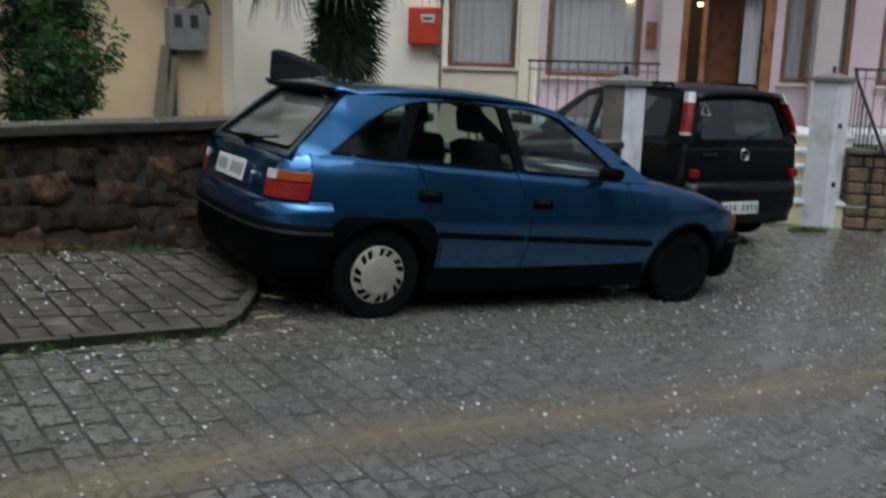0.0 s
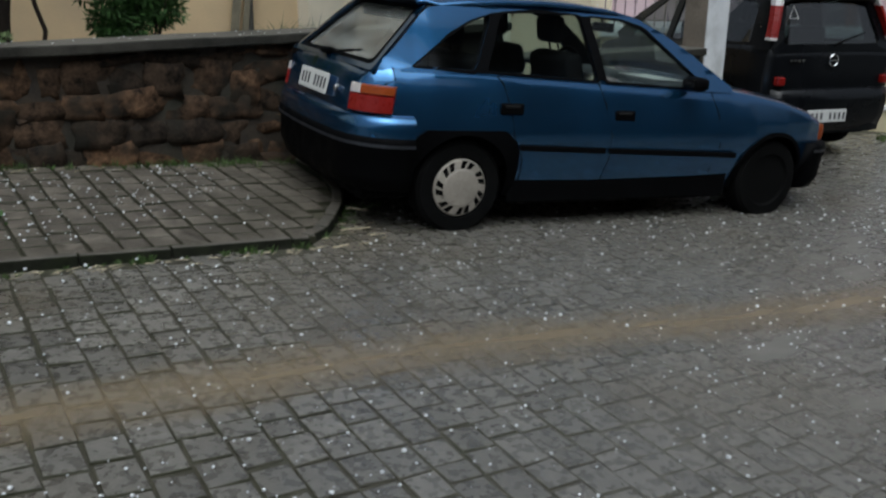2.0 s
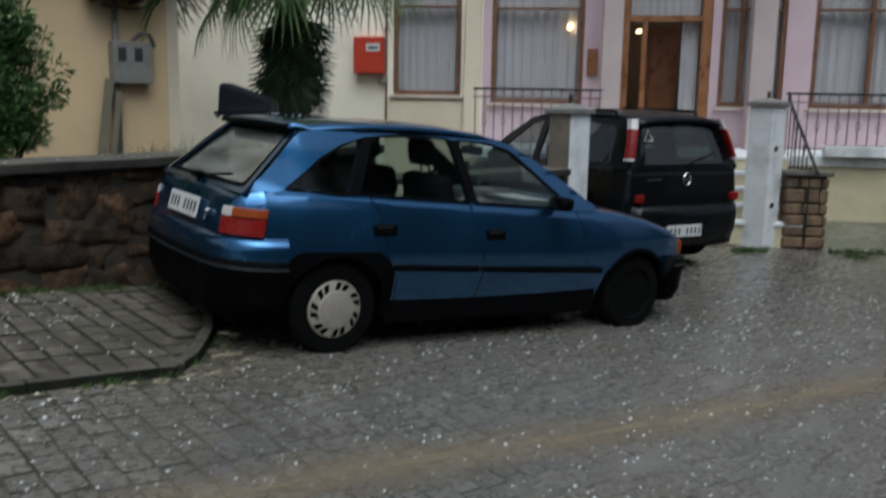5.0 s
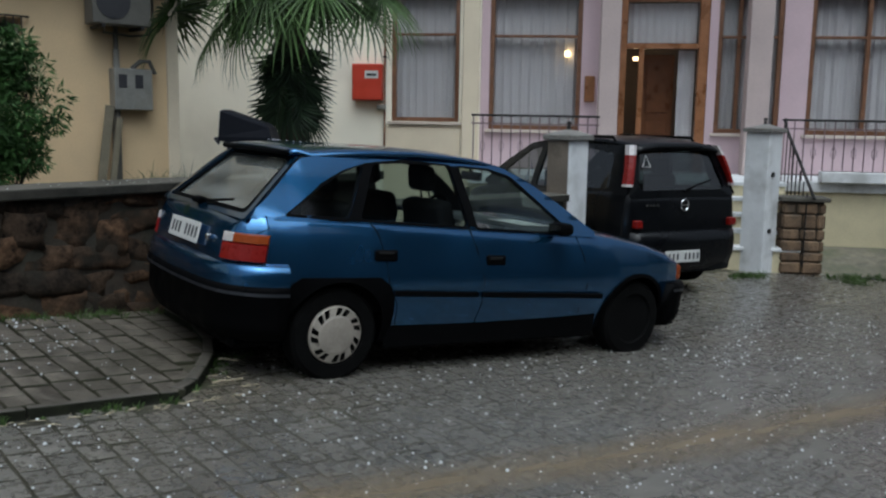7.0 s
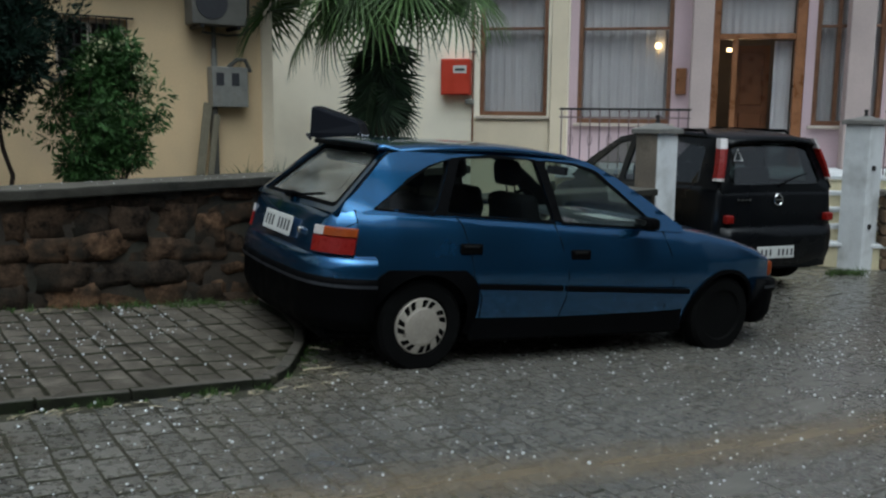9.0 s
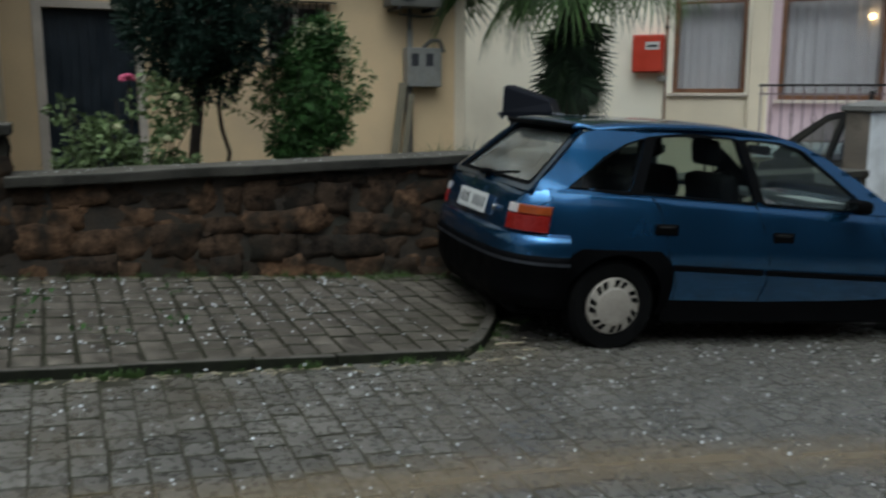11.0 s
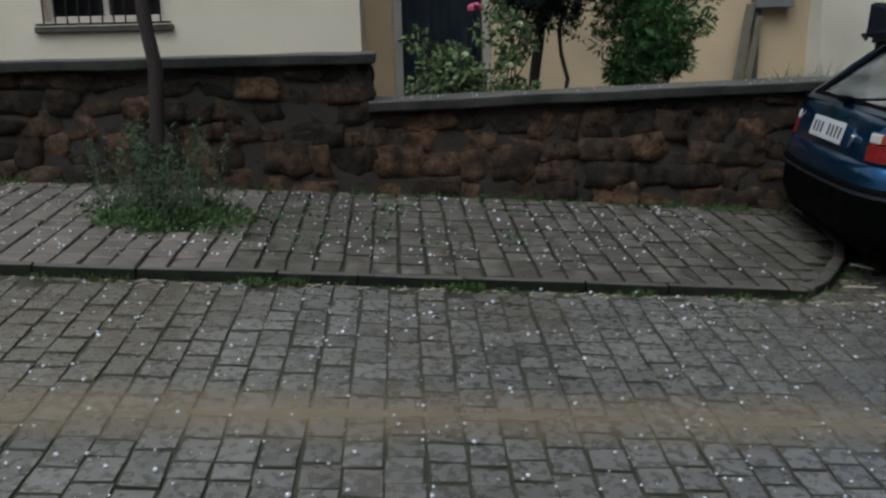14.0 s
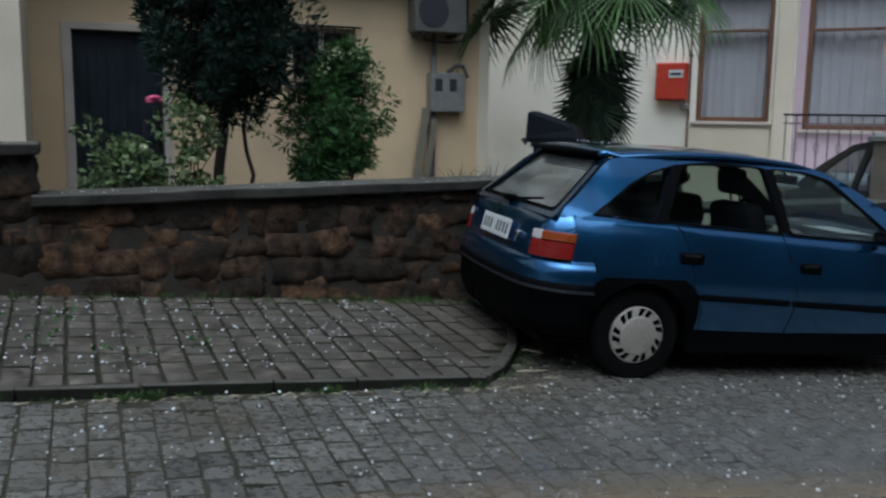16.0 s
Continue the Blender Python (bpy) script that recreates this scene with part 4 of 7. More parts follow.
def hatchback():
    # stands on the slope of the street
    place = Matrix.Translation((3.06, 5.12, 0.067)) @ Euler((0.0147, 0.0732, radians(-6.47)), "XYZ").to_matrix().to_4x4()
    car = thing("hatchback_car", place, "blue five-door hatchback parked by the stone wall", "car", "parked cars")
    stations = [(-0.69, 0.40, 0.56, 0.56), (-0.68, 0.50, 0.60, 0.63), (-0.66, 0.56, 0.70, 0.75), (-0.635, 0.62, 0.80, 0.86), (-0.60, 0.68, 0.885, 0.93), (-0.55, 0.735, 0.945, 0.975), (-0.45, 0.795, 0.962, 0.975), (-0.2, 0.828, 0.962, 0.965), (0.2, 0.842, 0.95, 0.95), (1.0, 0.846, 0.925, 0.925), (1.75, 0.842, 0.905, 0.91), (2.05, 0.838, 0.895, 0.955), (2.3, 0.832, 0.865, 0.93), (2.6, 0.82, 0.815, 0.885), (2.85, 0.79, 0.755, 0.83), (3.0, 0.75, 0.70, 0.775), (3.1, 0.70, 0.645, 0.7), (3.17, 0.64, 0.57, 0.6), (3.2, 0.58, 0.5, 0.52)]
    bulge = [(0.15, 0.845), (0.3, 0.91), (0.42, 0.962), (0.5, 0.988), (0.57, 1.0), (0.63, 1.0), (0.7, 0.991), (0.78, 0.973), (0.85, 0.953), (0.9, 0.934), (0.93, 0.92), (0.97, 0.9)]
    arches = [(0.0, 0.285, 0.34), (2.517, 0.285, 0.335)]

    def sill(x):
        return 0.26 - 0.02 * smoothstep(0.3, 2.2, x) if -0.4 < x < 2.9 else 0.33

    body = part("body", shell(stations, bulge, arches, sill), M["blue"], car, "blue metallic paint, wet", smooth=True)
    # dark wheel wells and underside
    bm = bmesh.new()
    box(bm, -0.6, 3.05, -0.66, 0.66, 0.2, 0.5, bevel=0.03)
    box(bm, 0.36, 2.15, -0.775, 0.775, 0.165, 0.4, bevel=0.02)
    part("underbody", bm, M["plastic"], car)
    # bumpers, wrapped round the ends of the body
    REAR = [(-0.34, 0.846), (-0.42, 0.838), (-0.5, 0.815), (-0.565, 0.775), (-0.62, 0.715), (-0.66, 0.64), (-0.685, 0.54), (-0.7, 0.4), (-0.71, 0.2)]
    FRONT = [(2.865, 0.835), (2.95, 0.82), (3.03, 0.785), (3.1, 0.73), (3.165, 0.65), (3.215, 0.54), (3.25, 0.4), (3.275, 0.2)]
    for plan, mid, prof, strip_z in ((REAR, -0.715, [(-0.05, 0.59), (0.012, 0.585), (0.022, 0.56), (0.022, 0.52), (0.01, 0.5), (0.006, 0.36), (-0.03, 0.28), (-0.12, 0.25)], (0.55, 0.532)), (FRONT, 3.285, [(-0.05, 0.555), (0.012, 0.55), (0.022, 0.525), (0.022, 0.47), (0.01, 0.45), (0.0, 0.3), (-0.04, 0.22), (-0.14, 0.2)], (0.515, 0.495))):
        line = [Vector((x, -y)) for x, y in plan] + [Vector((mid, 0))] + [Vector((x, y)) for x, y in reversed(plan)]
        cen = Vector((1.28, 0))
        bm, sm = bmesh.new(), bmesh.new()
        rows, strip = [], []
        for k, p in enumerate(line):
            d = line[min(k + 1, len(line) - 1)] - line[max(k - 1, 0)]
            nrm = Vector((d.y, -d.x)).normalized()
            if nrm.dot(p - cen) < 0:
                nrm = -nrm
            rows.append([bm.verts.new((*(p + nrm * o), z)) for o, z in prof])
            strip.append([sm.verts.new((*(p + nrm * 0.026), z)) for z in strip_z])
        for a, b in zip(rows, rows[1:]):
            for k in range(len(a) - 1):
                bm.faces.new((a[k], a[k + 1], b[k + 1], b[k]))
        for a, b in zip(strip, strip[1:]):
            sm.faces.new((a[0], a[1], b[1], b[0]))
        for row in (rows[0], rows[-1]):
            bm.faces.new(row)
        bmesh.ops.recalc_face_normals(bm, faces=bm.faces)
        bump = part("bumper", bm, M["plastic"], car, "black plastic bumper", smooth=True)
        if plan is REAR:
            cover = bmesh.new()
            rows = []
            for k, p in enumerate(line):
                d = line[min(k + 1, len(line) - 1)] - line[max(k - 1, 0)]
                nrm = Vector((d.y, -d.x)).normalized()
                if nrm.dot(p - cen) < 0:
                    nrm = -nrm
                rows.append([cover.verts.new((*(p + nrm * o), z)) for o, z in ((-0.085, 0.713), (-0.04, 0.708), (-0.008, 0.694), (0.008, 0.665), (0.013, 0.625), (0.012, 0.58))])
            for a, b in zip(rows, rows[1:]):
                for k in range(len(a) - 1):
                    cover.faces.new((a[k], a[k + 1], b[k + 1], b[k]))
            bmesh.ops.recalc_face_normals(cover, faces=cover.faces)
            part("bumper_cover", cover, M["blue"], bump, "blue painted upper bumper", smooth=True)
        part("bumper_strip", sm, M["grey_plastic"], bump, "grey insert strip")

    # cabin: sides, roof, glass
    def lean(x, z, s=-1, out=0.0):
        f = (z - 0.94) / 0.4
        taper = 0.04 * smoothstep(1.2, 2.1, x) - 0.03 * smoothstep(-0.2, -0.5, x)
        base = interp(stations, x)[0] * 0.916
        return Vector((x, s * (base - 0.18 * f - 0.035 * f * f - taper * f + out), z))

    outer = [(-0.555, 0.95), (-0.44, 1.068), (-0.34, 1.168), (-0.245, 1.262), (-0.19, 1.305), (0.0, 1.338), (0.2, 1.358), (0.5, 1.378), (0.85, 1.378), (1.15, 1.36), (1.33, 1.33), (1.5, 1.265), (1.7, 1.155), (1.9, 1.03), (2.05, 0.93), (2.05, 0.895), (1.6, 0.905), (0.9, 0.925), (0.2, 0.945)]
    w_rear = rounded([(-0.33, 0.985), (-0.1, 1.14), (0.06, 1.235), (0.215, 1.29), (0.06, 0.975)], 0.03)
    w_mid = rounded([(0.135, 0.972), (0.29, 1.3), (0.55, 1.317), (0.865, 1.32), (0.925, 0.943)], 0.03)
    w_front = rounded([(0.995, 0.94), (0.94, 1.318), (1.2, 1.305), (1.36, 1.262), (1.72, 1.0), (1.76, 0.92)], 0.03)
    for s in (-1, 1):
        bm = double(outer, [w_rear, w_mid, w_front], lambda a, b, o: lean(a, b, s, o), cuts=([0.96 + 0.04 * k for k in range(11)], [-0.5 + 0.1 * k for k in range(26)]))
        side = part("cabin_side", bm, [M["blue"], M["seat"]], car, smooth=True)
        for nm, loop in (("rear_quarter", w_rear), ("rear_door", w_mid), ("front_door", w_front)):
            big = [tuple(Vector(p) + (Vector(p) - sum((Vector(q) for q in loop), Vector((0, 0))) / len(loop)).normalized() * 0.022) for p in loop]
            trim = part("window_trim", sheet(big, [loop], lambda a, b: lean(a, b, s, 0.005), cuts=([0.96 + 0.04 * k for k in range(10)], ())), M["plastic"], side, "black window rubber")
            pane = part("side_window", sheet(loop, [], lambda a, b: lean(a, b, s, -0.012)), M["car_glass"], side)
            pane.visible_shadow = False
        # dark pillars between the doors
        for quad in ([(0.06, 0.962), (0.225, 1.302), (0.285, 1.308), (0.13, 0.958)], [(0.925, 0.95), (0.87, 1.322), (0.935, 1.322), (0.99, 0.947)]):
            bm = sheet(quad, [], lambda a, b: lean(a, b, s, 0.007), cuts=([0.96 + 0.04 * k for k in range(10)], ()))
            part("pillar_trim", bm, M["plastic"], side)
    bm = bmesh.new()
    rows = []
    for x, z, w in [(-0.24, 1.355, 0.505), (-0.2, 1.368, 0.52), (-0.1, 1.384, 0.54), (0.05, 1.392, 0.558), (0.3, 1.405, 0.565), (0.6, 1.412, 0.565), (0.9, 1.408, 0.562), (1.15, 1.392, 0.555), (1.3, 1.37, 0.545), (1.42, 1.34, 0.53)]:
        edge = min(interp([(p[0], p[1]) for p in outer[:15]], x)[0] + 0.004, z - 0.005)
        if x < -0.17:
            edge = z - 0.02
        ring = []
        for k in range(13):
            a = -1 + k / 6
            ring.append(bm.verts.new((x, a * (w + 0.01), edge + (z - edge) * (1 - abs(a) ** 3))))
        rows.append(ring)
    for a, b in zip(rows, rows[1:]):
        for k in range(12):
            bm.faces.new((a[k], b[k], b[k + 1], a[k + 1]))
    bmesh.ops.recalc_face_normals(bm, faces=bm.faces)
    bmesh.ops.solidify(bm, geom=bm.faces[:], thickness=0.025)
    part("roof", bm, M["blue"], car, smooth=True)
    # spoiler lip over the rear glass
    bm = bmesh.new()
    box(bm, -0.265, -0.12, -0.505, 0.505, 1.315, 1.345, bevel=0.012)
    part("spoiler", bm, M["plastic"], car, "dark roof spoiler", smooth=True)

    # hatch glass
    def hatch(a, b):
        return Vector((-0.56 + 0.375 * b + 0.012 * a * a, a * (0.66 - 0.165 * b), 0.965 + 0.355 * b - 0.012 * a * a))

    loop = rounded([(-1, 0.02), (1, 0.02), (0.96, 0.97), (-0.96, 0.97)], 0.08)
    rim_loop = rounded([(-1.06, -0.05), (1.06, -0.05), (1.05, 1.02), (-1.05, 1.02)], 0.05)
    hg = part("hatch", sheet(rim_loop, [loop], hatch, 0.02), M["blue"], car, "sloping tailgate")
    inner = rounded([(-0.9, 0.09), (0.9, 0.09), (0.87, 0.92), (-0.87, 0.92)], 0.08)
    part("hatch_rubber", sheet(loop, [inner], lambda a, b: hatch(a, b) + Vector((-0.006, 0, 0.006))), M["plastic"], hg, "black glass surround")
    gl = part("rear_window", sheet(loop, [], lambda a, b: hatch(a, b) + Vector((0.006, 0, -0.006))), M["wet_glass"], hg)
    gl.visible_shadow = False
    bm = bmesh.new()
    tube(bm, [(-0.57, 0.05, 1.0), (-0.56, -0.12, 1.0), (-0.525, -0.42, 1.035)], 0.011, 0.007, 6)
    box(bm, -0.6, -0.53, -0.01, 0.09, 0.97, 1.01, bevel=0.01)
    part("wiper", bm, M["plastic"], hg, "black rear wiper")

    # windscreen
    def screen(a, b):
        return Vector((2.06 - 0.63 * b - 0.06 * a * a * (1 - b) - 0.03 * a * a, a * (0.70 - 0.17 * b), 0.925 + 0.415 * b))

    ws = part("windscreen", sheet(rounded([(-1, 0), (1, 0), (1, 1), (-1, 1)], 0.05), [], screen), M["car_glass"], car)
    ws.visible_shadow = False
    part("scuttle", boxed(1.95, 2.1, -0.66, 0.66, 0.88, 0.925, bevel=0.015), M["plastic"], car)
    # tail lights, wrapped round the corner
    for s in (-1, 1):
        def wrap(a, z, out=0.0):
            pts = [(-0.652, 0.575), (-0.63, 0.645), (-0.59, 0.71), (-0.53, 0.76), (-0.45, 0.802)]
            f = a * (len(pts) - 1)
            i = min(int(f), len(pts) - 2)
            p = Vector(pts[i]) + (Vector(pts[i + 1]) - Vector(pts[i])) * (f - i)
            lean_in = (z - 0.7) * 0.16
            return Vector((p.x + lean_in - out, s * (p.y + 0.008 - lean_in * 0.5 + out), z))

        def lens(a0, a1, z0, z1):
            bm = bmesh.new()
            cols = []
            for k in range(9):
                a = a0 + (a1 - a0) * k / 8
                cols.append([bm.verts.new(wrap(a, z, o)) for z, o in ((z0, 0.0), (z0 + 0.006, 0.012), (z1 - 0.006, 0.012), (z1, 0.0))])
            for p, q in zip(cols, cols[1:]):
                for k in range(3):
                    bm.faces.new((p[k], q[k], q[k + 1], p[k + 1]))
            bm.faces.new(cols[0])
            bm.faces.new(cols[-1])
            bmesh.ops.recalc_face_normals(bm, faces=bm.faces)
            return bm

        tl = part("tail_light", lens(0.0, 0.93, 0.714, 0.814), M["lamp_red"], car, "red and orange tail light", smooth=False)
        part("indicator_lens", lens(0.28, 0.93, 0.814, 0.868), M["lamp_orange"], tl, "orange indicator lens")
        part("reverse_lens", lens(0.0, 0.28, 0.812, 0.868), M["lamp_clear"], tl, "clear reversing lens")
        # front indicator and headlight
        bm = boxed(2.98, 3.08, s * 0.67 - 0.07, s * 0.67 + 0.07, 0.56, 0.69, bevel=0.03, segs=2)
        part("front_indicator", bm, M["lamp_orange"], car, "orange front indicator", at=pose(0, 0, 0))
        bm = boxed(3.02, 3.14, s * 0.45 - 0.17, s * 0.45 + 0.17, 0.55, 0.68, bevel=0.03, segs=2)
        part("headlight", bm, M["lamp_clear"], car)
        # black mouldings round the wheel arches
        for xc, r0, r1, up, power in ((0.0, 0.325, 0.385, 0.35, 3.2), (2.517, 0.322, 0.352, 0.35, 2.0)):
            bm = bmesh.new()
            pairs = []
            for k in range(29):
                a = math.pi * (-0.06 + 1.12 * k / 28)
                c, q = math.cos(a), math.sin(a)
                f = (abs(c) ** power + abs(q) ** power) ** (-1 / power)
                pair = []
                for x, z, out in ((xc + r0 * c, 0.285 + r0 * q, 0.004), (xc + r0 * c, 0.285 + r0 * q, 0.012), (xc + r1 * c * f, 0.285 + min(r1 * f * q, up), 0.01), (xc + r1 * c * f, 0.285 + min(r1 * f * q, up), -0.004)):
                    w = interp(stations, x)[0]
                    pair.append(bm.verts.new((x, s * (w * interp(bulge, z)[0] + out), z)))
                pairs.append(pair)
            for p, q in zip(pairs, pairs[1:]):
                for k in range(3):
                    bm.faces.new((p[k], p[k + 1], q[k + 1], q[k]))
            bmesh.ops.recalc_face_normals(bm, faces=bm.faces)
            part("arch_moulding", bm, M["plastic"], car, "black wheel arch moulding")
        # side strip, handles, mirror, seams
        for x0, x1 in ((0.36, 1.0), (1.03, 2.12)):
            bm = boxed(x0, x1, s * 0.842 - 0.012, s * 0.842 + 0.012, 0.517, 0.553, bevel=0.004)
            for v in bm.verts:
                v.co.z -= 0.032 * (v.co.x - 0.36)
            part("side_strip", bm, M["plastic"], car, "black rub strip")
        for x, z in ((0.3, 0.765), (1.14, 0.735)):
            h = part("door_handle", boxed(x - 0.09, x + 0.07, s * 0.829 - 0.012, s * 0.829 + 0.013, z - 0.034, z + 0.034, bevel=0.012, segs=2), M["plastic"], car, "black recessed door handle")
            part("grip", boxed(x - 0.07, x + 0.04, s * 0.838 - 0.008, s * 0.838 + 0.016, z + 0.004, z + 0.024, bevel=0.006), M["rim"], h)
        for pts in ([(0.2, 0.95), (0.24, 0.9), (0.29, 0.75), (0.32, 0.6), (0.4, 0.46), (0.42, 0.3)], [(0.93, 0.93), (0.98, 0.8), (1.04, 0.6), (1.05, 0.45), (1.03, 0.28)], [(1.86, 0.9), (1.93, 0.75), (1.97, 0.55), (1.95, 0.35)], [(-0.45, 0.97), (-0.44, 0.9), (-0.5, 0.87)]):
            part("door_seam", tubed([(x, s * (interp(stations, x)[0] * interp(bulge, z)[0] + 0.0005), z) for x, z in pts], 0.004, sides=5), M["rubber"], car)
        mir = part("wing_mirror", boxed(1.58, 1.7, s * 0.87 - 0.075, s * 0.87 + 0.075, 0.915, 1.0, bevel=0.03, segs=2), M["plastic"], car, "black wing mirror")
        part("mirror_glass", boxed(1.573, 1.579, s * 0.87 - 0.055, s * 0.87 + 0.055, 0.93, 0.985), M["dark_glass"], mir)
    number_plate(car, pose(-0.672, -0.03, 0.815, 0, 0, -90) @ pose(0, 0, 0, -12, 0, 0), 0.5, 0.125, 8)
    bm = bmesh.new()
    bmesh.ops.create_circle(bm, cap_ends=True, radius=0.035, segments=20, matrix=pose(-0.655, -0.0, 0.93, 0, -68, 0))
    part("badge", bm, M["chrome"], car, "round chrome badge")
    part("hatch_lock", boxed(-0.675, -0.64, -0.42, -0.38, 0.79, 0.83, bevel=0.008), M["chrome"], car)
    for x, y, s, cap in ((0.0, -0.715, -1, True), (0.0, 0.715, 1, True), (2.517, -0.715, -1, False), (2.517, 0.715, 1, False)):
        car_wheel(car, x, y, 0.287, 0.17, s, cap)
    # interior
    bm = bmesh.new()
    box(bm, -0.4, 1.75, -0.72, 0.72, 0.4, 0.78)
    box(bm, -0.45, 0.02, -0.62, 0.62, 0.78, 0.93, bevel=0.02)
    part("cabin_floor", bm, M["seat"], car)
    for y in (-0.36, 0.36):
        for x, w, hz in ((0.98, 0.48, 1.12), (0.25, 0.6, 1.08)):
            bm = boxed(-0.07, 0.07, -w / 2, w / 2, 0, 0.52, bevel=0.05, segs=3)
            bmesh.ops.transform(bm, matrix=pose(x, y, hz - 0.54, 0, -14, 0), verts=bm.verts)
            box(bm, x - 0.02, x + 0.45, y - w / 2, y + w / 2, 0.66, 0.8, bevel=0.04, segs=2)
            st = part("seat", bm, M["seat"], car, "dark cloth seat", smooth=True)
            bm = boxed(-0.05, 0.05, -0.12, 0.12, 0, 0.17, bevel=0.04, segs=3)
            bmesh.ops.transform(bm, matrix=pose(x - 0.16, y, hz + 0.02, 0, -10, 0), verts=bm.verts)
            for d in (-0.05, 0.05):
                tube(bm, [(x - 0.12, y + d, hz - 0.06), (x - 0.15, y + d, hz + 0.05)], 0.007, sides=6)
            part("headrest", bm, M["seat"], st, smooth=True)
    bm = bmesh.new()
    box(bm, 1.55, 2.02, -0.7, 0.7, 0.74, 0.93, bevel=0.05, segs=2)
    part("dashboard", bm, M["dash"], car, "grey dashboard", smooth=True)
    bm = bmesh.new()
    n = 28
    tube(bm, [(1.42 + 0.05 * math.sin(2 * math.pi * k / n), 0.36 + 0.18 * math.cos(2 * math.pi * k / n), 0.9 + 0.17 * math.sin(2 * math.pi * k / n)) for k in range(n + 1)], 0.014, sides=6)
    tube(bm, [(1.42, 0.2, 0.9), (1.42, 0.52, 0.9)], 0.014, sides=6)
    part("steering_wheel", bm, M["plastic"], car)
    bm = boxed(1.47, 1.5, -0.12, 0.12, 1.215, 1.28, bevel=0.012, segs=2)
    tube(bm, [(1.485, 0, 1.27), (1.44, 0, 1.335)], 0.008, sides=6)
    inside = part("inner_mirror", bm, M["plastic"], car, "black rear-view mirror")
    bm = tubed([(1.46, 0.0, 1.215), (1.46, 0.0, 1.16)], 0.003, sides=5)
    box(bm, 1.457, 1.463, -0.035, 0.035, 1.1, 1.165, bevel=0.002)
    part("ornament", bm, M["pale_flower"], inside, "pale hanging ornament")
    part("tassel", tubed([(1.46, 0.0, 1.1), (1.46, 0.0, 1.02), (1.462, 0.005, 0.95)], 0.014, 0.006, sides=6), M["dash"], inside, "dark hanging tassel")
    bm = boxed(1.6, 1.85, -0.5, -0.1, 0.935, 0.94)
    part("paper_sheet", bm, M["paper"], car, "white paper on the dashboard")
    return car


hatchback()


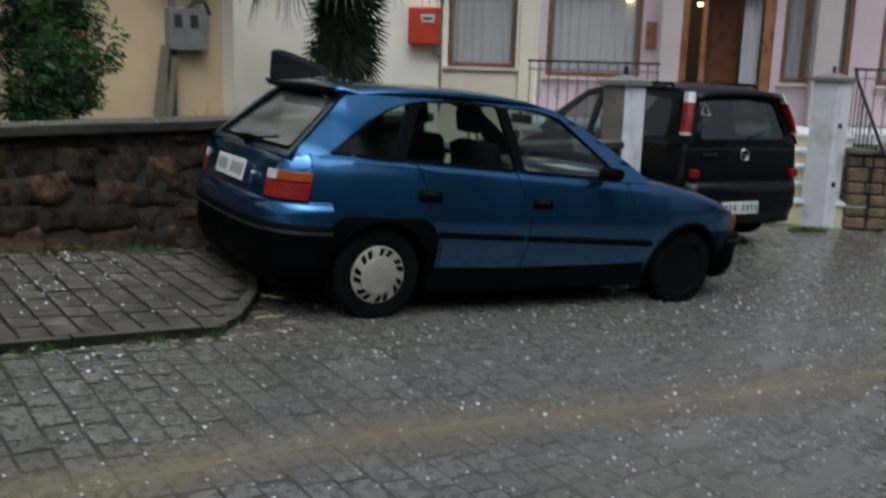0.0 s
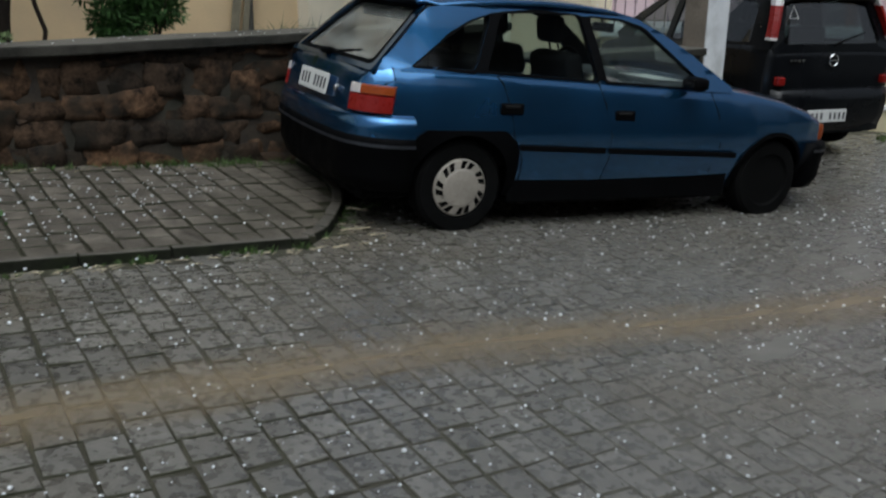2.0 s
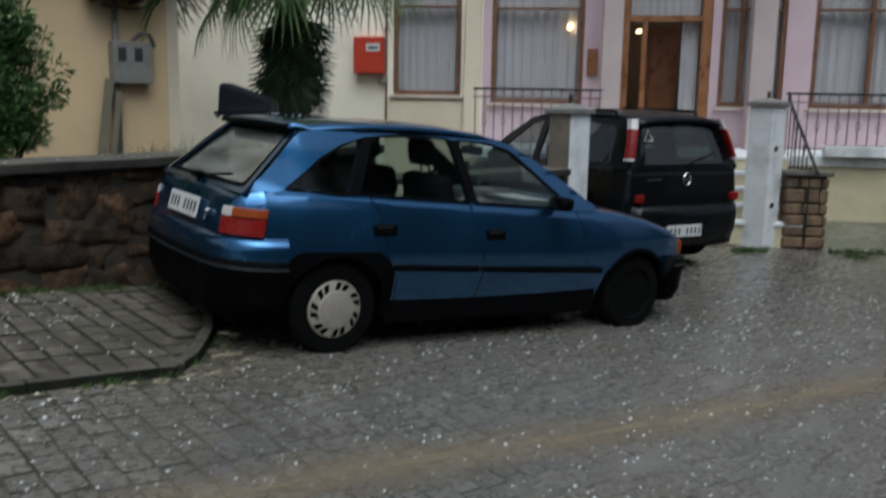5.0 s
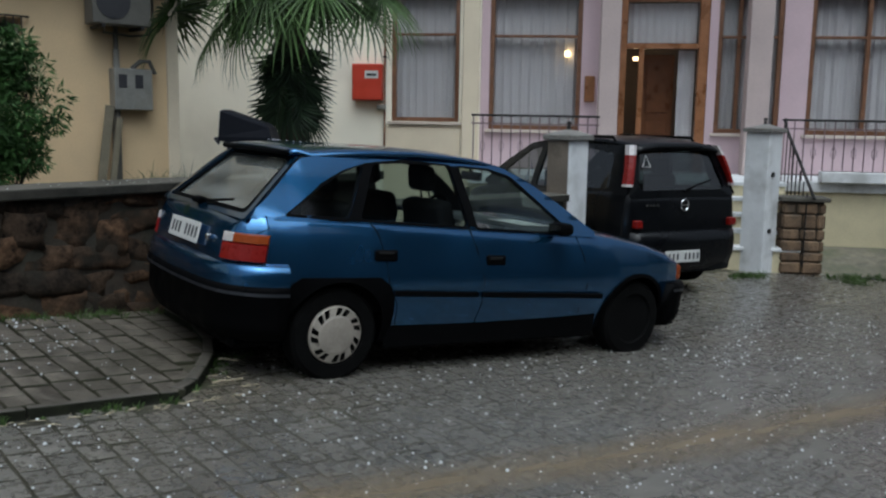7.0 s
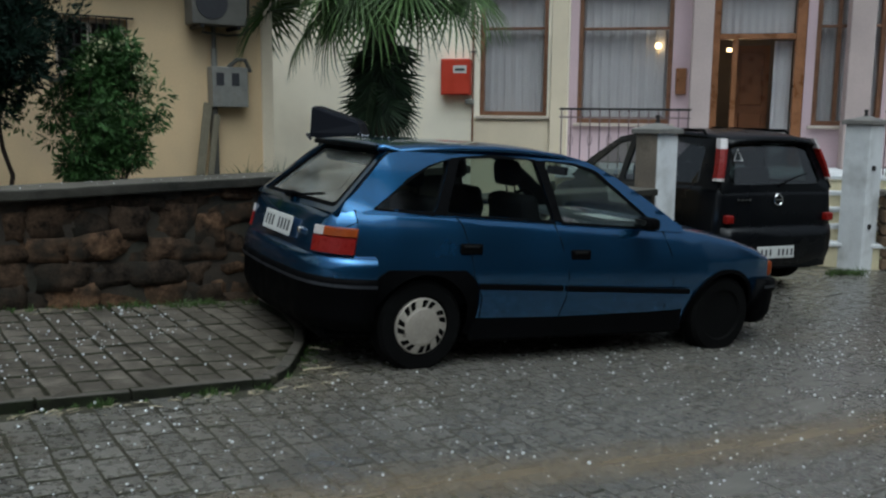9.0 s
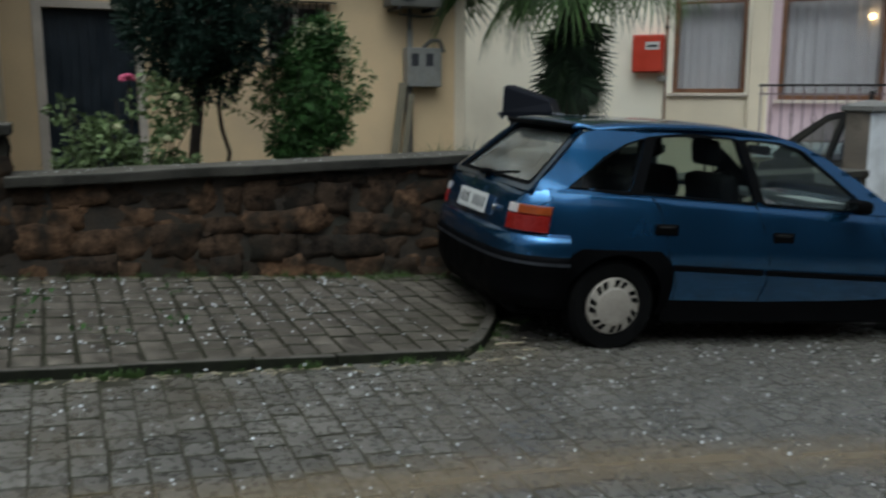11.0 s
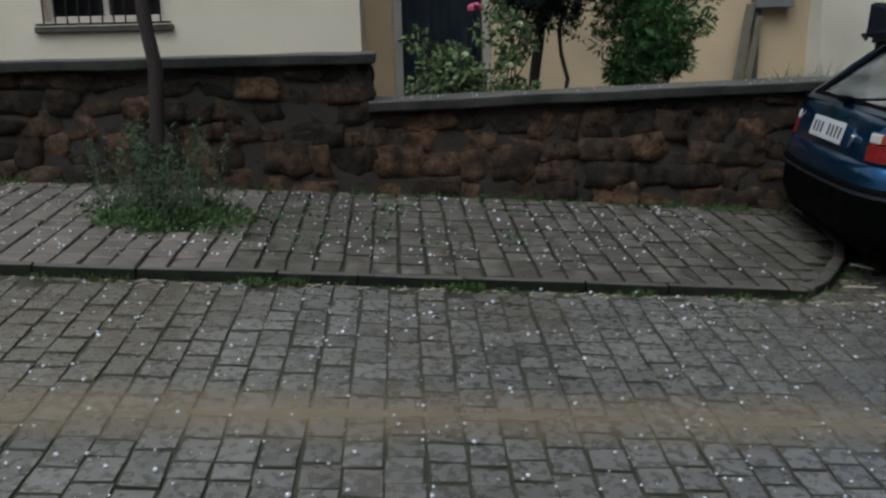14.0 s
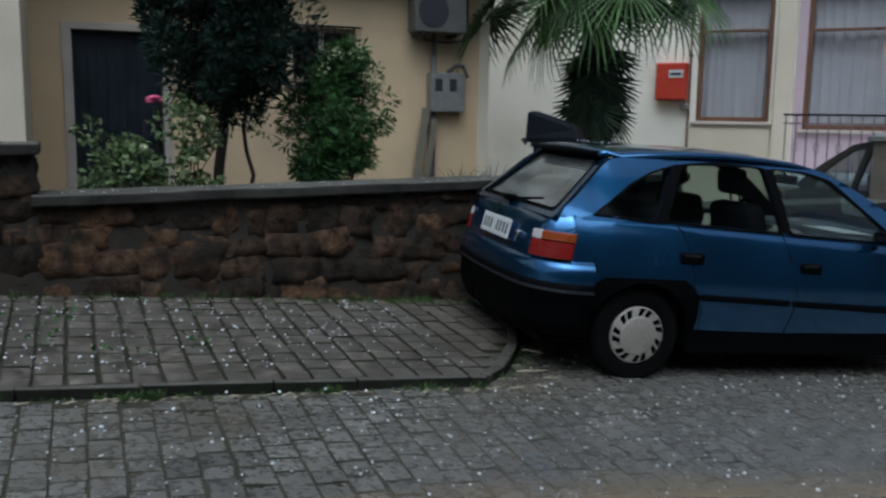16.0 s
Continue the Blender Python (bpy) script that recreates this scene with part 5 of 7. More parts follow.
def minivan():
    place = Matrix.Translation((8.27, 5.5, gz(8.4, 5.8) - 0.01)) @ Euler((0.0, 0.0, radians(74.4)), "XYZ").to_matrix().to_4x4() @ Matrix.Diagonal((1.045, 0.93, 1.045, 1))
    car = thing("minivan", place, "black compact minivan parked nose-in between the gate pillars", "car", "parked cars")
    stations = [(-0.02, 0.6, 0.6, 0.62), (0.0, 0.7, 0.8, 0.82), (0.02, 0.77, 0.98, 1.0), (0.06, 0.81, 1.04, 1.04), (0.3, 0.835, 1.05, 1.05), (1.5, 0.845, 1.0, 1.0), (2.9, 0.83, 0.95, 1.0), (3.3, 0.81, 0.86, 0.95), (3.8, 0.74, 0.7, 0.8), (3.98, 0.62, 0.55, 0.6)]
    bulge = [(0.15, 0.93), (0.35, 0.98), (0.55, 1.0), (0.75, 0.995), (1.0, 0.955), (1.1, 0.94)]
    arches = [(0.68, 0.3, 0.36), (3.31, 0.3, 0.36)]
    part("body", shell(stations, bulge, arches, lambda x: 0.24), M["black_paint"], car, "wet black paint", smooth=True)
    bm = bmesh.new()
    box(bm, 0.1, 3.8, -0.68, 0.68, 0.2, 0.55, bevel=0.03)
    part("underbody", bm, M["plastic"], car)

    def lean(x, z, s, out=0.0):
        f = (z - 1.0) / 0.55
        return Vector((x, s * (0.80 - 0.15 * f - 0.05 * f * f - 0.05 * smoothstep(0.35, 0.0, x) * f + out), z))

    outer = [(0.04, 1.03), (0.1, 1.25), (0.17, 1.46), (0.3, 1.535), (0.9, 1.57), (1.7, 1.56), (2.1, 1.5), (2.6, 1.25), (3.0, 1.0), (2.9, 0.96), (1.5, 1.0)]
    w1 = rounded([(0.36, 1.08), (0.42, 1.44), (0.98, 1.48), (0.98, 1.06)], 0.04)
    w2 = rounded([(1.08, 1.06), (1.08, 1.48), (1.72, 1.48), (1.76, 1.02)], 0.04)
    w3 = rounded([(1.86, 1.02), (1.84, 1.47), (2.08, 1.42), (2.5, 1.17), (2.62, 0.99)], 0.04)
    for s in (-1, 1):
        side = part("cabin_side", double(outer, [w1, w2, w3], lambda a, b, o: lean(a, b, s, o), cuts=([1.05 + 0.08 * k for k in range(7)], [0.1 + 0.2 * k for k in range(15)])), [M["black_paint"], M["seat"]], car, smooth=True)
        for loop in (w1, w2, w3):
            pn = part("side_window", sheet(loop, [], lambda a, b: lean(a, b, s, -0.01)), M["dark_glass"], side)
            pn.visible_shadow = False
        # tall tail light, a low reflector, roof rail
        tl = None
        for z0, z1, mt in ((1.12, 1.145, "lamp_clear"), (1.145, 1.29, "lamp_red"), (1.29, 1.43, "lamp_red"), (1.43, 1.53, "lamp_clear")):
            bm = bmesh.new()
            cols = []
            for z in (z0, z1):
                f = (z - 1.0) / 0.55
                y = 0.80 - 0.13 * f - 0.04 * f * f
                x = 0.05 + 0.14 * f * f
                cols.append([bm.verts.new((x - 0.035, s * (y - 0.05), z)), bm.verts.new((x - 0.04, s * (y - 0.02), z)), bm.verts.new((x + 0.0, s * (y + 0.018), z)), bm.verts.new((x + 0.07, s * (y + 0.016), z)), bm.verts.new((x + 0.07, s * (y - 0.05), z))])
            for k in range(5):
                bm.faces.new((cols[0][k], cols[0][(k + 1) % 5], cols[1][(k + 1) % 5], cols[1][k]))
            bm.faces.new(cols[0])
            bm.faces.new(cols[1])
            bmesh.ops.recalc_face_normals(bm, faces=bm.faces)
            if tl is None:
                tl = part("tail_light", bm, M[mt], car, "tall red and clear tail light")
            else:
                part("lens", bm, M[mt], tl)
        part("reflector", boxed(-0.07, 0.0, s * 0.68 - 0.05, s * 0.68 + 0.05, 0.71, 0.79, bevel=0.01), M["lamp_red"], car, "small red reflector")
        bm = tubed([(0.5, s * 0.58, 1.55), (0.55, s * 0.58, 1.6), (1.8, s * 0.58, 1.61), (1.9, s * 0.58, 1.56)], 0.016, sides=8)
        part("roof_rail", bm, M["plastic"], car)
    bm = bmesh.new()
    rows = []
    for x, z, w in [(0.12, 1.525, 0.58), (0.2, 1.56, 0.6), (0.5, 1.6, 0.62), (1.0, 1.62, 0.63), (1.6, 1.61, 0.62), (2.0, 1.565, 0.6), (2.2, 1.5, 0.59)]:
        rows.append([bm.verts.new((x, (-1 + k / 6) * w, z - 0.05 * abs(-1 + k / 6) ** 3)) for k in range(13)])
    for a, b in zip(rows, rows[1:]):
        for k in range(12):
            bm.faces.new((a[k], b[k], b[k + 1], a[k + 1]))
    bmesh.ops.recalc_face_normals(bm, faces=bm.faces)
    bmesh.ops.solidify(bm, geom=bm.faces[:], thickness=0.03)
    part("roof", bm, M["black_paint"], car, smooth=True)

    def hatch(a, b):
        return Vector((0.015 + 0.13 * b + 0.05 * b * b + 0.04 * a * a, a * (0.74 - 0.15 * b), 1.04 + 0.47 * b))

    rim_loop = rounded([(-1.0, -0.08), (1.0, -0.08), (0.98, 1.04), (-0.98, 1.04)], 0.05)
    loop = rounded([(-0.86, 0.08), (0.86, 0.08), (0.84, 0.92), (-0.84, 0.92)], 0.1)
    hb = part("tailgate", sheet(rim_loop, [loop], hatch, 0.02), M["black_paint"], car)
    pn = part("rear_window", sheet(loop, [], hatch), M["dark_glass"], hb)
    pn.visible_shadow = False
    mark = [hatch(a, b) + Vector((-0.006, 0, 0)) for a, b in ((0.62, 0.58), (0.78, 0.58), (0.7, 0.82), (0.62, 0.58))]
    part("sticker", tubed(mark, 0.005, sides=5), M["paper"], hb, "small white triangle outline sticker")
    part("wiper", tubed([hatch(a, b) + Vector((-0.02, 0, 0)) for a, b in ((0.0, 0.06), (-0.3, 0.2), (-0.62, 0.3))], 0.012, 0.007, sides=6), M["plastic"], hb, "black rear wiper")
    bm = bmesh.new()
    rows = []
    for k in range(17):
        a = -1 + k / 8
        x = -0.09 + 0.07 * a * a + 0.3 * max(abs(a) - 0.88, 0) / 0.12
        rows.append([bm.verts.new((x + dx, 0.83 * a, z)) for dx, z in ((0.08, 0.68), (0.0, 0.66), (-0.02, 0.55), (0.0, 0.4), (0.06, 0.26), (0.16, 0.24))])
    for a, b in zip(rows, rows[1:]):
        for k in range(5):
            bm.faces.new((a[k], a[k + 1], b[k + 1], b[k]))
    bmesh.ops.recalc_face_normals(bm, faces=bm.faces)
    bmesh.ops.solidify(bm, geom=bm.faces[:], thickness=0.02)
    part("bumper", bm, M["black_paint"], car, smooth=True)
    number_plate(car, pose(-0.118, 0.1, 0.42, 0, 0, -90), 0.5, 0.12, 8)
    bm = bmesh.new()
    pts = [(-0.012, 0.055 * math.cos(2 * math.pi * k / 24), 0.93 + 0.055 * math.sin(2 * math.pi * k / 24)) for k in range(25)]
    tube(bm, pts, 0.008, sides=6)
    box(bm, -0.018, -0.008, -0.06, 0.06, 0.925, 0.937)
    part("badge", bm, M["chrome"], car, "round chrome badge")
    bm = bmesh.new()
    for k in range(4):
        box(bm, -0.012, 0.004, 0.52 - 0.05 * k, 0.555 - 0.05 * k, 0.925, 0.945)
    part("lettering", bm, M["chrome"], car)
    for x, y, s in ((0.68, -0.72, -1), (0.68, 0.72, 1), (3.31, -0.72, -1), (3.31, 0.72, 1)):
        car_wheel(car, x, y, 0.3, 0.19, s, False)
    bm = boxed(0.3, 3.0, -0.7, 0.7, 0.5, 0.95)
    part("cabin_floor", bm, M["seat"], car)
    bm = bmesh.new()
    for y in (-0.36, 0.36):
        for x in (0.75, 1.75):
            box(bm, x, x + 0.14, y - 0.22, y + 0.22, 0.9, 1.2, bevel=0.04, segs=2)
            box(bm, x, x + 0.1, y - 0.12, y + 0.12, 1.2, 1.38, bevel=0.04, segs=2)
    part("seat", bm, M["seat"], car)
    return car


minivan()

# ---- plants ----


def leaf_cloud(points, size, spread, seed, droop=0.0, long=1.6):
    """Many small folded leaves round the given (x, y, z, radius) clumps."""
    rnd = random.Random(seed)
    vs, fs = [], []
    for x, y, z, r, n in points:
        for _ in range(n):
            d = Vector((rnd.gauss(0, 1), rnd.gauss(0, 1), rnd.gauss(0, 1))).normalized() * r * rnd.uniform(0.35, 1.0) ** 0.6
            c = Vector((x, y, z)) + Vector((d.x, d.y, d.z * spread))
            out = (d.normalized() + Vector((rnd.gauss(0, 0.6), rnd.gauss(0, 0.6), rnd.gauss(0, 0.6) - droop))).normalized()
            side = out.cross(Vector((rnd.gauss(0, 1), rnd.gauss(0, 1), rnd.gauss(0, 1)))).normalized()
            s = size * rnd.uniform(0.6, 1.35)
            up = side.cross(out) * s * 0.12
            k = len(vs)
            vs += [c, c + out * s * long * 0.5 + side * s * 0.5 + up, c + out * s * long, c + out * s * long * 0.5 - side * s * 0.5 + up]
            fs += [(k, k + 1, k + 2), (k, k + 2, k + 3)]
    me = bpy.data.meshes.new("leaves")
    me.from_pydata([tuple(v) for v in vs], [], fs)
    return me


def leaves(name, me, material, parent, label=""):
    me.materials.append(material)
    ob = new(name, me)
    ob.parent = parent
    return tagged(ob, label, kind="stuff")


def branch(bm, a, b, r0, r1, seed, bend=0.06, n=6, sides=7):
    rnd = random.Random(seed)
    a, b = Vector(a), Vector(b)
    pts = [a + (b - a) * k / n + Vector((rnd.gauss(0, bend), rnd.gauss(0, bend), 0)) * math.sin(math.pi * k / n) for k in range(n + 1)]
    tube(bm, pts, r0, r1, sides)
    return pts


# dark conifer in the garden
conifer = thing("conifer", pose(1.04, 7.6, GARDEN_Z), "dark dense conifer with a bare leaning trunk in the garden", "tree")
bm = bmesh.new()
branch(bm, (0, 0, -0.1), (0.1, 0, 1.3), 0.05, 0.04, 1, 0.02)
branch(bm, (0.28, 0.1, 0.1), (0.3, 0.1, 1.3), 0.02, 0.015, 2, 0.05)
branch(bm, (0.1, 0, 1.2), (0.05, 0, 2.8), 0.04, 0.012, 3, 0.03)
rnd = random.Random(5)
part("trunk", bm, M["bark"], conifer, smooth=True)
for k in range(16):
    a = rnd.uniform(0, 6.28)
    z = rnd.uniform(1.1, 2.5)
    bm = bmesh.new()
    branch(bm, (0.08, 0, z), (0.08 + 0.5 * math.cos(a), 0.45 * math.sin(a), z + 0.25), 0.014, 0.005, k, 0.03, 4, 5)
    part("limb", bm, M["bark"], conifer, smooth=True)
clumps = []
for k in range(150):
    a, h = rnd.uniform(0, 6.28), rnd.uniform(0, 1)
    z = 1.0 + 0.25 * math.sin(a * 1.5 + 0.4) ** 2 + 2.1 * h
    rad = 0.68 * (1 - 0.5 * max(h - 0.55, 0) / 0.45) * (0.72 + 0.28 * min(h / 0.15, 1)) * rnd.uniform(0.2, 0.92)
    clumps.append((0.1 + rad * math.cos(a), rad * math.sin(a) * 0.9, z, rnd.uniform(0.09, 0.22), 300))
leaves("crown", leaf_cloud(clumps, 0.018, 1.2, 6, droop=-0.5, long=4.5), M["leaf_dark"], conifer, "dense dark needles")
hang = [(0.2 + 0.25 * math.cos(k), 0.15 * math.sin(k * 2.1), 0.95 + 0.03 * k, 0.09, 40) for k in range(7)]
leaves("hanging_foliage", leaf_cloud(hang, 0.02, 1.8, 8, droop=0.8, long=2.4), M["leaf_rose"], conifer)

# green bush with pale blossom
bush = thing("flowering_bush", pose(2.08, 7.9, GARDEN_Z), "upright green bush with narrow leaves and pale blossom", "bush")
bm = bmesh.new()
rnd = random.Random(9)
for k in range(9):
    a = rnd.uniform(0, 6.28)
    branch(bm, (0.08 * math.cos(a), 0.08 * math.sin(a), -0.1), (0.34 * math.cos(a), 0.3 * math.sin(a), rnd.uniform(1.0, 1.6)), 0.014, 0.005, k, 0.05, 5, 5)
part("trunk", bm, M["bark"], bush)
clumps = []
for k in range(140):
    a, h = rnd.uniform(0, 6.28), rnd.uniform(0, 1)
    rad = (0.2 + 0.27 * math.sin(math.pi * min(h * 0.9 + 0.12, 1))) * rnd.uniform(0.15, 1)
    clumps.append((0.02 + rad * math.cos(a) + 0.05 * h, rad * math.sin(a), 0.42 + 1.1 * h + 0.08 * math.cos(a), rnd.uniform(0.08, 0.16), 110))
leaves("crown", leaf_cloud(clumps, 0.017, 0.9, 10, droop=0.35, long=4.2), M["leaf_bush"], bush, "fresh green narrow leaves")
fl = [(0.1 + 0.25 * math.cos(k * 1.9), -0.25 - 0.08 * math.sin(k), 1.25 + 0.3 * math.sin(k * 1.3), 0.055, 26) for k in range(12)]
leaves("blossom", leaf_cloud(fl, 0.018, 1.0, 11, long=1.2), M["pale_flower"], bush, "pale cream blossom heads")

# rose bush
rose = thing("rose_bush", pose(0.53, 7.2, GARDEN_Z), "thin grey-green rose bush with one pink bloom", "bush")
bm = bmesh.new()
rnd = random.Random(12)
for k in range(14):
    a = rnd.uniform(0, 6.28)
    branch(bm, (0.1 * math.cos(a), 0.05 * math.sin(a), -0.05), (0.45 * math.cos(a), 0.22 * math.sin(a), rnd.uniform(0.55, 1.05)), 0.009, 0.004, k, 0.05, 5, 5)
branch(bm, (0.02, 0, 0), (0.0, -0.05, 1.08), 0.008, 0.004, 31, 0.03, 5, 5)
part("trunk", bm, M["bark"], rose)
clumps = []
for k in range(75):
    x = rnd.uniform(-0.5, 0.5)
    top = 0.78 + 0.34 * math.exp(-((x - 0.2) / 0.2) ** 2) + 0.12 * math.exp(-((x + 0.42) / 0.1) ** 2)
    clumps.append((x, rnd.uniform(-0.2, 0.2), rnd.uniform(0.2, top), rnd.uniform(0.06, 0.11), 48))
leaves("foliage", leaf_cloud(clumps, 0.034, 0.9, 13, droop=0.2, long=1.5), M["leaf_rose"], rose, "grey-green leaves")
bm = bmesh.new()
for k in range(26):
    a, b = rnd.uniform(0, 6.28), rnd.uniform(-0.6, 1.2)
    c = Vector((0.045 * math.cos(a) * math.cos(b), -0.05 + 0.045 * math.sin(a) * math.cos(b), 1.1 + 0.035 * math.sin(b)))
    bmesh.ops.create_icosphere(bm, subdivisions=1, radius=0.024, matrix=Matrix.Translation(c) @ Matrix.Diagonal((1, 1, 0.5, 1)))
part("bloom", bm, M["rose"], rose, "pink bloom", smooth=True)
for x, z in ((0.33, 0.97), (-0.1, 0.75), (0.25, 0.66)):
    bm = bmesh.new()
    for k in range(8):
        bmesh.ops.create_icosphere(bm, subdivisions=1, radius=0.014, matrix=Matrix.Translation((x + 0.018 * math.cos(k), -0.18 + 0.012 * math.sin(k * 2), z + 0.012 * math.sin(k))))
    part("bud", bm, M["pale_flower"], rose)


# fan palm
def fan(radius, count, width, spread, seed, sag):
    """One fan leaf in its own frame: blades fan out round +x, the stalk comes from -x."""
    rnd = random.Random(seed)
    vs, fs = [], []
    for k in range(count):
        a = radians(-spread / 2 + spread * k / (count - 1)) + rnd.gauss(0, 0.015)
        length = radius * (0.78 + 0.22 * math.cos(a * 0.8)) * rnd.uniform(0.92, 1.05)
        d = Vector((math.cos(a), math.sin(a), 0))
        s = Vector((-d.y, d.x, 0))
        base = len(vs)
        m = 5
        for j in range(m + 1):
            f = j / m
            w = width * (0.35 + 0.65 * math.sin(math.pi * min(f * 0.62 + 0.18, 1))) * (1 - f ** 3)
            drop = Vector((0, 0, -sag * (f ** 2.4) * length * rnd.uniform(0.85, 1.15)))
            c = d * (0.06 + length * f) + drop
            vs += [c - s * w + Vector((0, 0, w * 0.5)), c, c + s * w + Vector((0, 0, w * 0.5))]
            if j:
                p = base + (j - 1) * 3
                fs += [(p, p + 1, p + 4, p + 3), (p + 1, p + 2, p + 5, p + 4)]
    me = bpy.data.meshes.new("fan")
    me.from_pydata([tuple(v) for v in vs], [], fs)
    return me


palm = thing("fan_palm", pose(5.95, 9.6, GARDEN_Z), "fan palm with a skirt of hanging leaves round its trunk", "tree")
bm = bmesh.new()
rings = tube(bm, [(0.02 * math.sin(k), 0.02 * math.cos(k), 0.12 * k - 0.1) for k in range(24)], 0.17, 0.19, 14)
for ring in rings:
    for v in ring:
        v.co += Vector((v.co.x, v.co.y, 0)) * 0.25 * noise.noise(v.co * 9)
part("trunk", bm, M["palm_trunk"], palm, "shaggy fibrous trunk")
fans = [fan(0.8, 38, 0.02, 290, k, 0.3) for k in range(3)]
dead = [fan(0.58, 26, 0.02, 170, k + 7, 0.1) for k in range(2)]
for me in fans:
    me.materials.append(M["leaf_palm"])
for me in dead:
    me.materials.append(M["leaf_dead"])
rnd = random.Random(21)
crown_z = 2.4
# each leaf: bearing seen from the street, elevation, stalk length
FRONDS = [(180, 2, 1.2), (172, -6, 1.45), (190, 10, 1.4), (205, 18, 1.2), (230, -12, 0.5), (255, -22, 0.45), (285, -16, 0.55), (310, -2, 0.7), (335, 6, 0.85), (0, 4, 1.0), (25, 30, 0.9), (150, 30, 0.9), (120, 38, 0.8), (60, 42, 0.8), (90, 60, 0.7), (270, 40, 0.7), (220, 50, 0.7), (320, 50, 0.75), (195, -20, 0.75), (345, -12, 0.85), (270, -14, 0.6), (200, -8, 1.3), (240, 5, 0.65), (325, -24, 0.55), (215, -26, 0.5)]
TURN = -50.0
for k, (bear, elev, stalk) in enumerate(FRONDS):
    m = pose(0, 0, crown_z + 0.12 * (k % 3), 0, 0, bear + TURN) @ pose(0.1, 0, 0, 0, -elev, 0)
    bm = tubed([(0, 0, 0), (stalk * 0.5, 0, 0.04), (stalk, 0, 0)], 0.014, 0.008, 6)
    st = part("stalk", bm, M["leaf_dead"], palm, at=m)
    f = new("frond", fans[k % 3])
    f.parent = st
    f.matrix_basis = pose(stalk, 0, 0, rnd.uniform(-18, 18), 38 + rnd.uniform(-8, 10), 0)
for k in range(13):
    bear = 360 * k / 13 + rnd.uniform(-10, 10)
    z = 1.12 + 0.85 * ((k * 5) % 13) / 13
    f = new("hanging_frond", dead[k % 2])
    f.parent = palm
    f.matrix_basis = pose(0, 0, z, 0, 0, bear) @ pose(0.17, 0, 0, rnd.uniform(-12, 12), 82, 0)

# slender street tree and the weeds round its foot
stree = thing("street_tree", pose(-1.57, 5.24, pz(-1.52, 5.24)), "slender young street tree with a bent bare trunk", "tree")
bm = bmesh.new()
tube(bm, [(0, 0, -0.1), (0.02, 0, 0.2), (0.06, -0.02, 0.6), (0.08, -0.02, 0.9), (0.05, -0.02, 1.1), (0.04, -0.02, 1.3), (0.08, 0, 1.9), (0.05, 0, 2.6)], 0.046, 0.034, 10)
for k in range(6):
    branch(bm, (0.06, 0, 2.3 + 0.05 * k), (0.06 + 0.5 * math.cos(k * 1.1), 0.5 * math.sin(k * 1.1), 3.0 + 0.08 * k), 0.016, 0.005, k, 0.04, 4, 6)
part("trunk", bm, M["bark"], stree, "dark rough bark", smooth=True)
rnd = random.Random(33)
clumps = [(0.06 + 0.55 * rnd.gauss(0, 0.5), 0.55 * rnd.gauss(0, 0.5), 3.0 + 0.3 * rnd.gauss(0, 0.6), 0.16, 40) for _ in range(40)]
leaves("crown", leaf_cloud(clumps, 0.035, 0.9, 34, long=1.8), M["leaf_bush"], stree)


def blades(name, spots, material, label, seed, height, count, lean=0.5, width=0.004, radius=0.04):
    """Tufts of grass at (x, y, z, size)."""
    rnd = random.Random(seed)
    vs, fs = [], []
    for x, y, z, s in spots:
        for _ in range(int(count * s)):
            a = rnd.uniform(0, 6.28)
            r = radius * s * math.sqrt(rnd.random())
            p = Vector((x + r * math.cos(a), y + r * math.sin(a), z))
            h = height * s * rnd.uniform(0.5, 1.2)
            out = Vector((math.cos(a) * lean * rnd.uniform(0.1, 1), math.sin(a) * lean * rnd.uniform(0.1, 1), 0))
            b = rnd.uniform(0, 6.28)
            w = Vector((math.cos(b), math.sin(b), 0)) * width * rnd.uniform(0.6, 1.5)
            k = len(vs)
            mid = p + out * h * 0.35 + Vector((0, 0, h * 0.6))
            tip = p + out * h + Vector((0, 0, h * rnd.uniform(0.75, 1.0)))
            vs += [p - w, p + w, mid + w * 0.8, mid - w * 0.8, tip]
            fs += [(k, k + 1, k + 2, k + 3), (k + 3, k + 2, k + 4)]
    me = bpy.data.meshes.new(name)
    me.from_pydata([tuple(v) for v in vs], [], fs)
    me.materials.append(material)
    return tagged(new(name, me), label, "weeds", kind="stuff")


rnd = random.Random(40)
spots = []
for _ in range(64):
    a, r = rnd.uniform(0, 6.28), 0.44 * math.sqrt(rnd.random())
    x, y = -1.52 + r * math.cos(a) * 1.1, 5.2 + r * math.sin(a) * 0.75
    spots.append((x, y, pz(x, y) - 0.01, rnd.uniform(0.5, 1.0) * (1.2 - r)))
me = leaf_cloud([(x, y, z + 0.05 * s, 0.085, 75) for x, y, z, s in spots], 0.013, 0.75, 41, long=2.4)
me.materials.append(M["grass"])
tagged(new("weeds", me), "low green weeds round the street tree", "weeds", kind="stuff")
tall = [(-1.52 + rnd.gauss(0.0, 0.17), 5.24 + rnd.gauss(0, 0.12), pz(-1.5, 5.2), rnd.uniform(0.6, 1.1)) for _ in range(46)]
blades("tall_weeds", tall, M["weed"], "tall thin grey-green weeds round the street tree", 42, 0.55, 5, 0.5, 0.002, 0.05)
wisps = []
for x, y, z, s in tall:
    dx, dy = rnd.gauss(0, 0.1), rnd.gauss(0, 0.06)
    for j in range(7):
        f = j / 6
        wisps.append((x + dx * f, y + dy * f, z + 0.08 + 0.48 * s * f, 0.04 * (1.15 - f), 20))
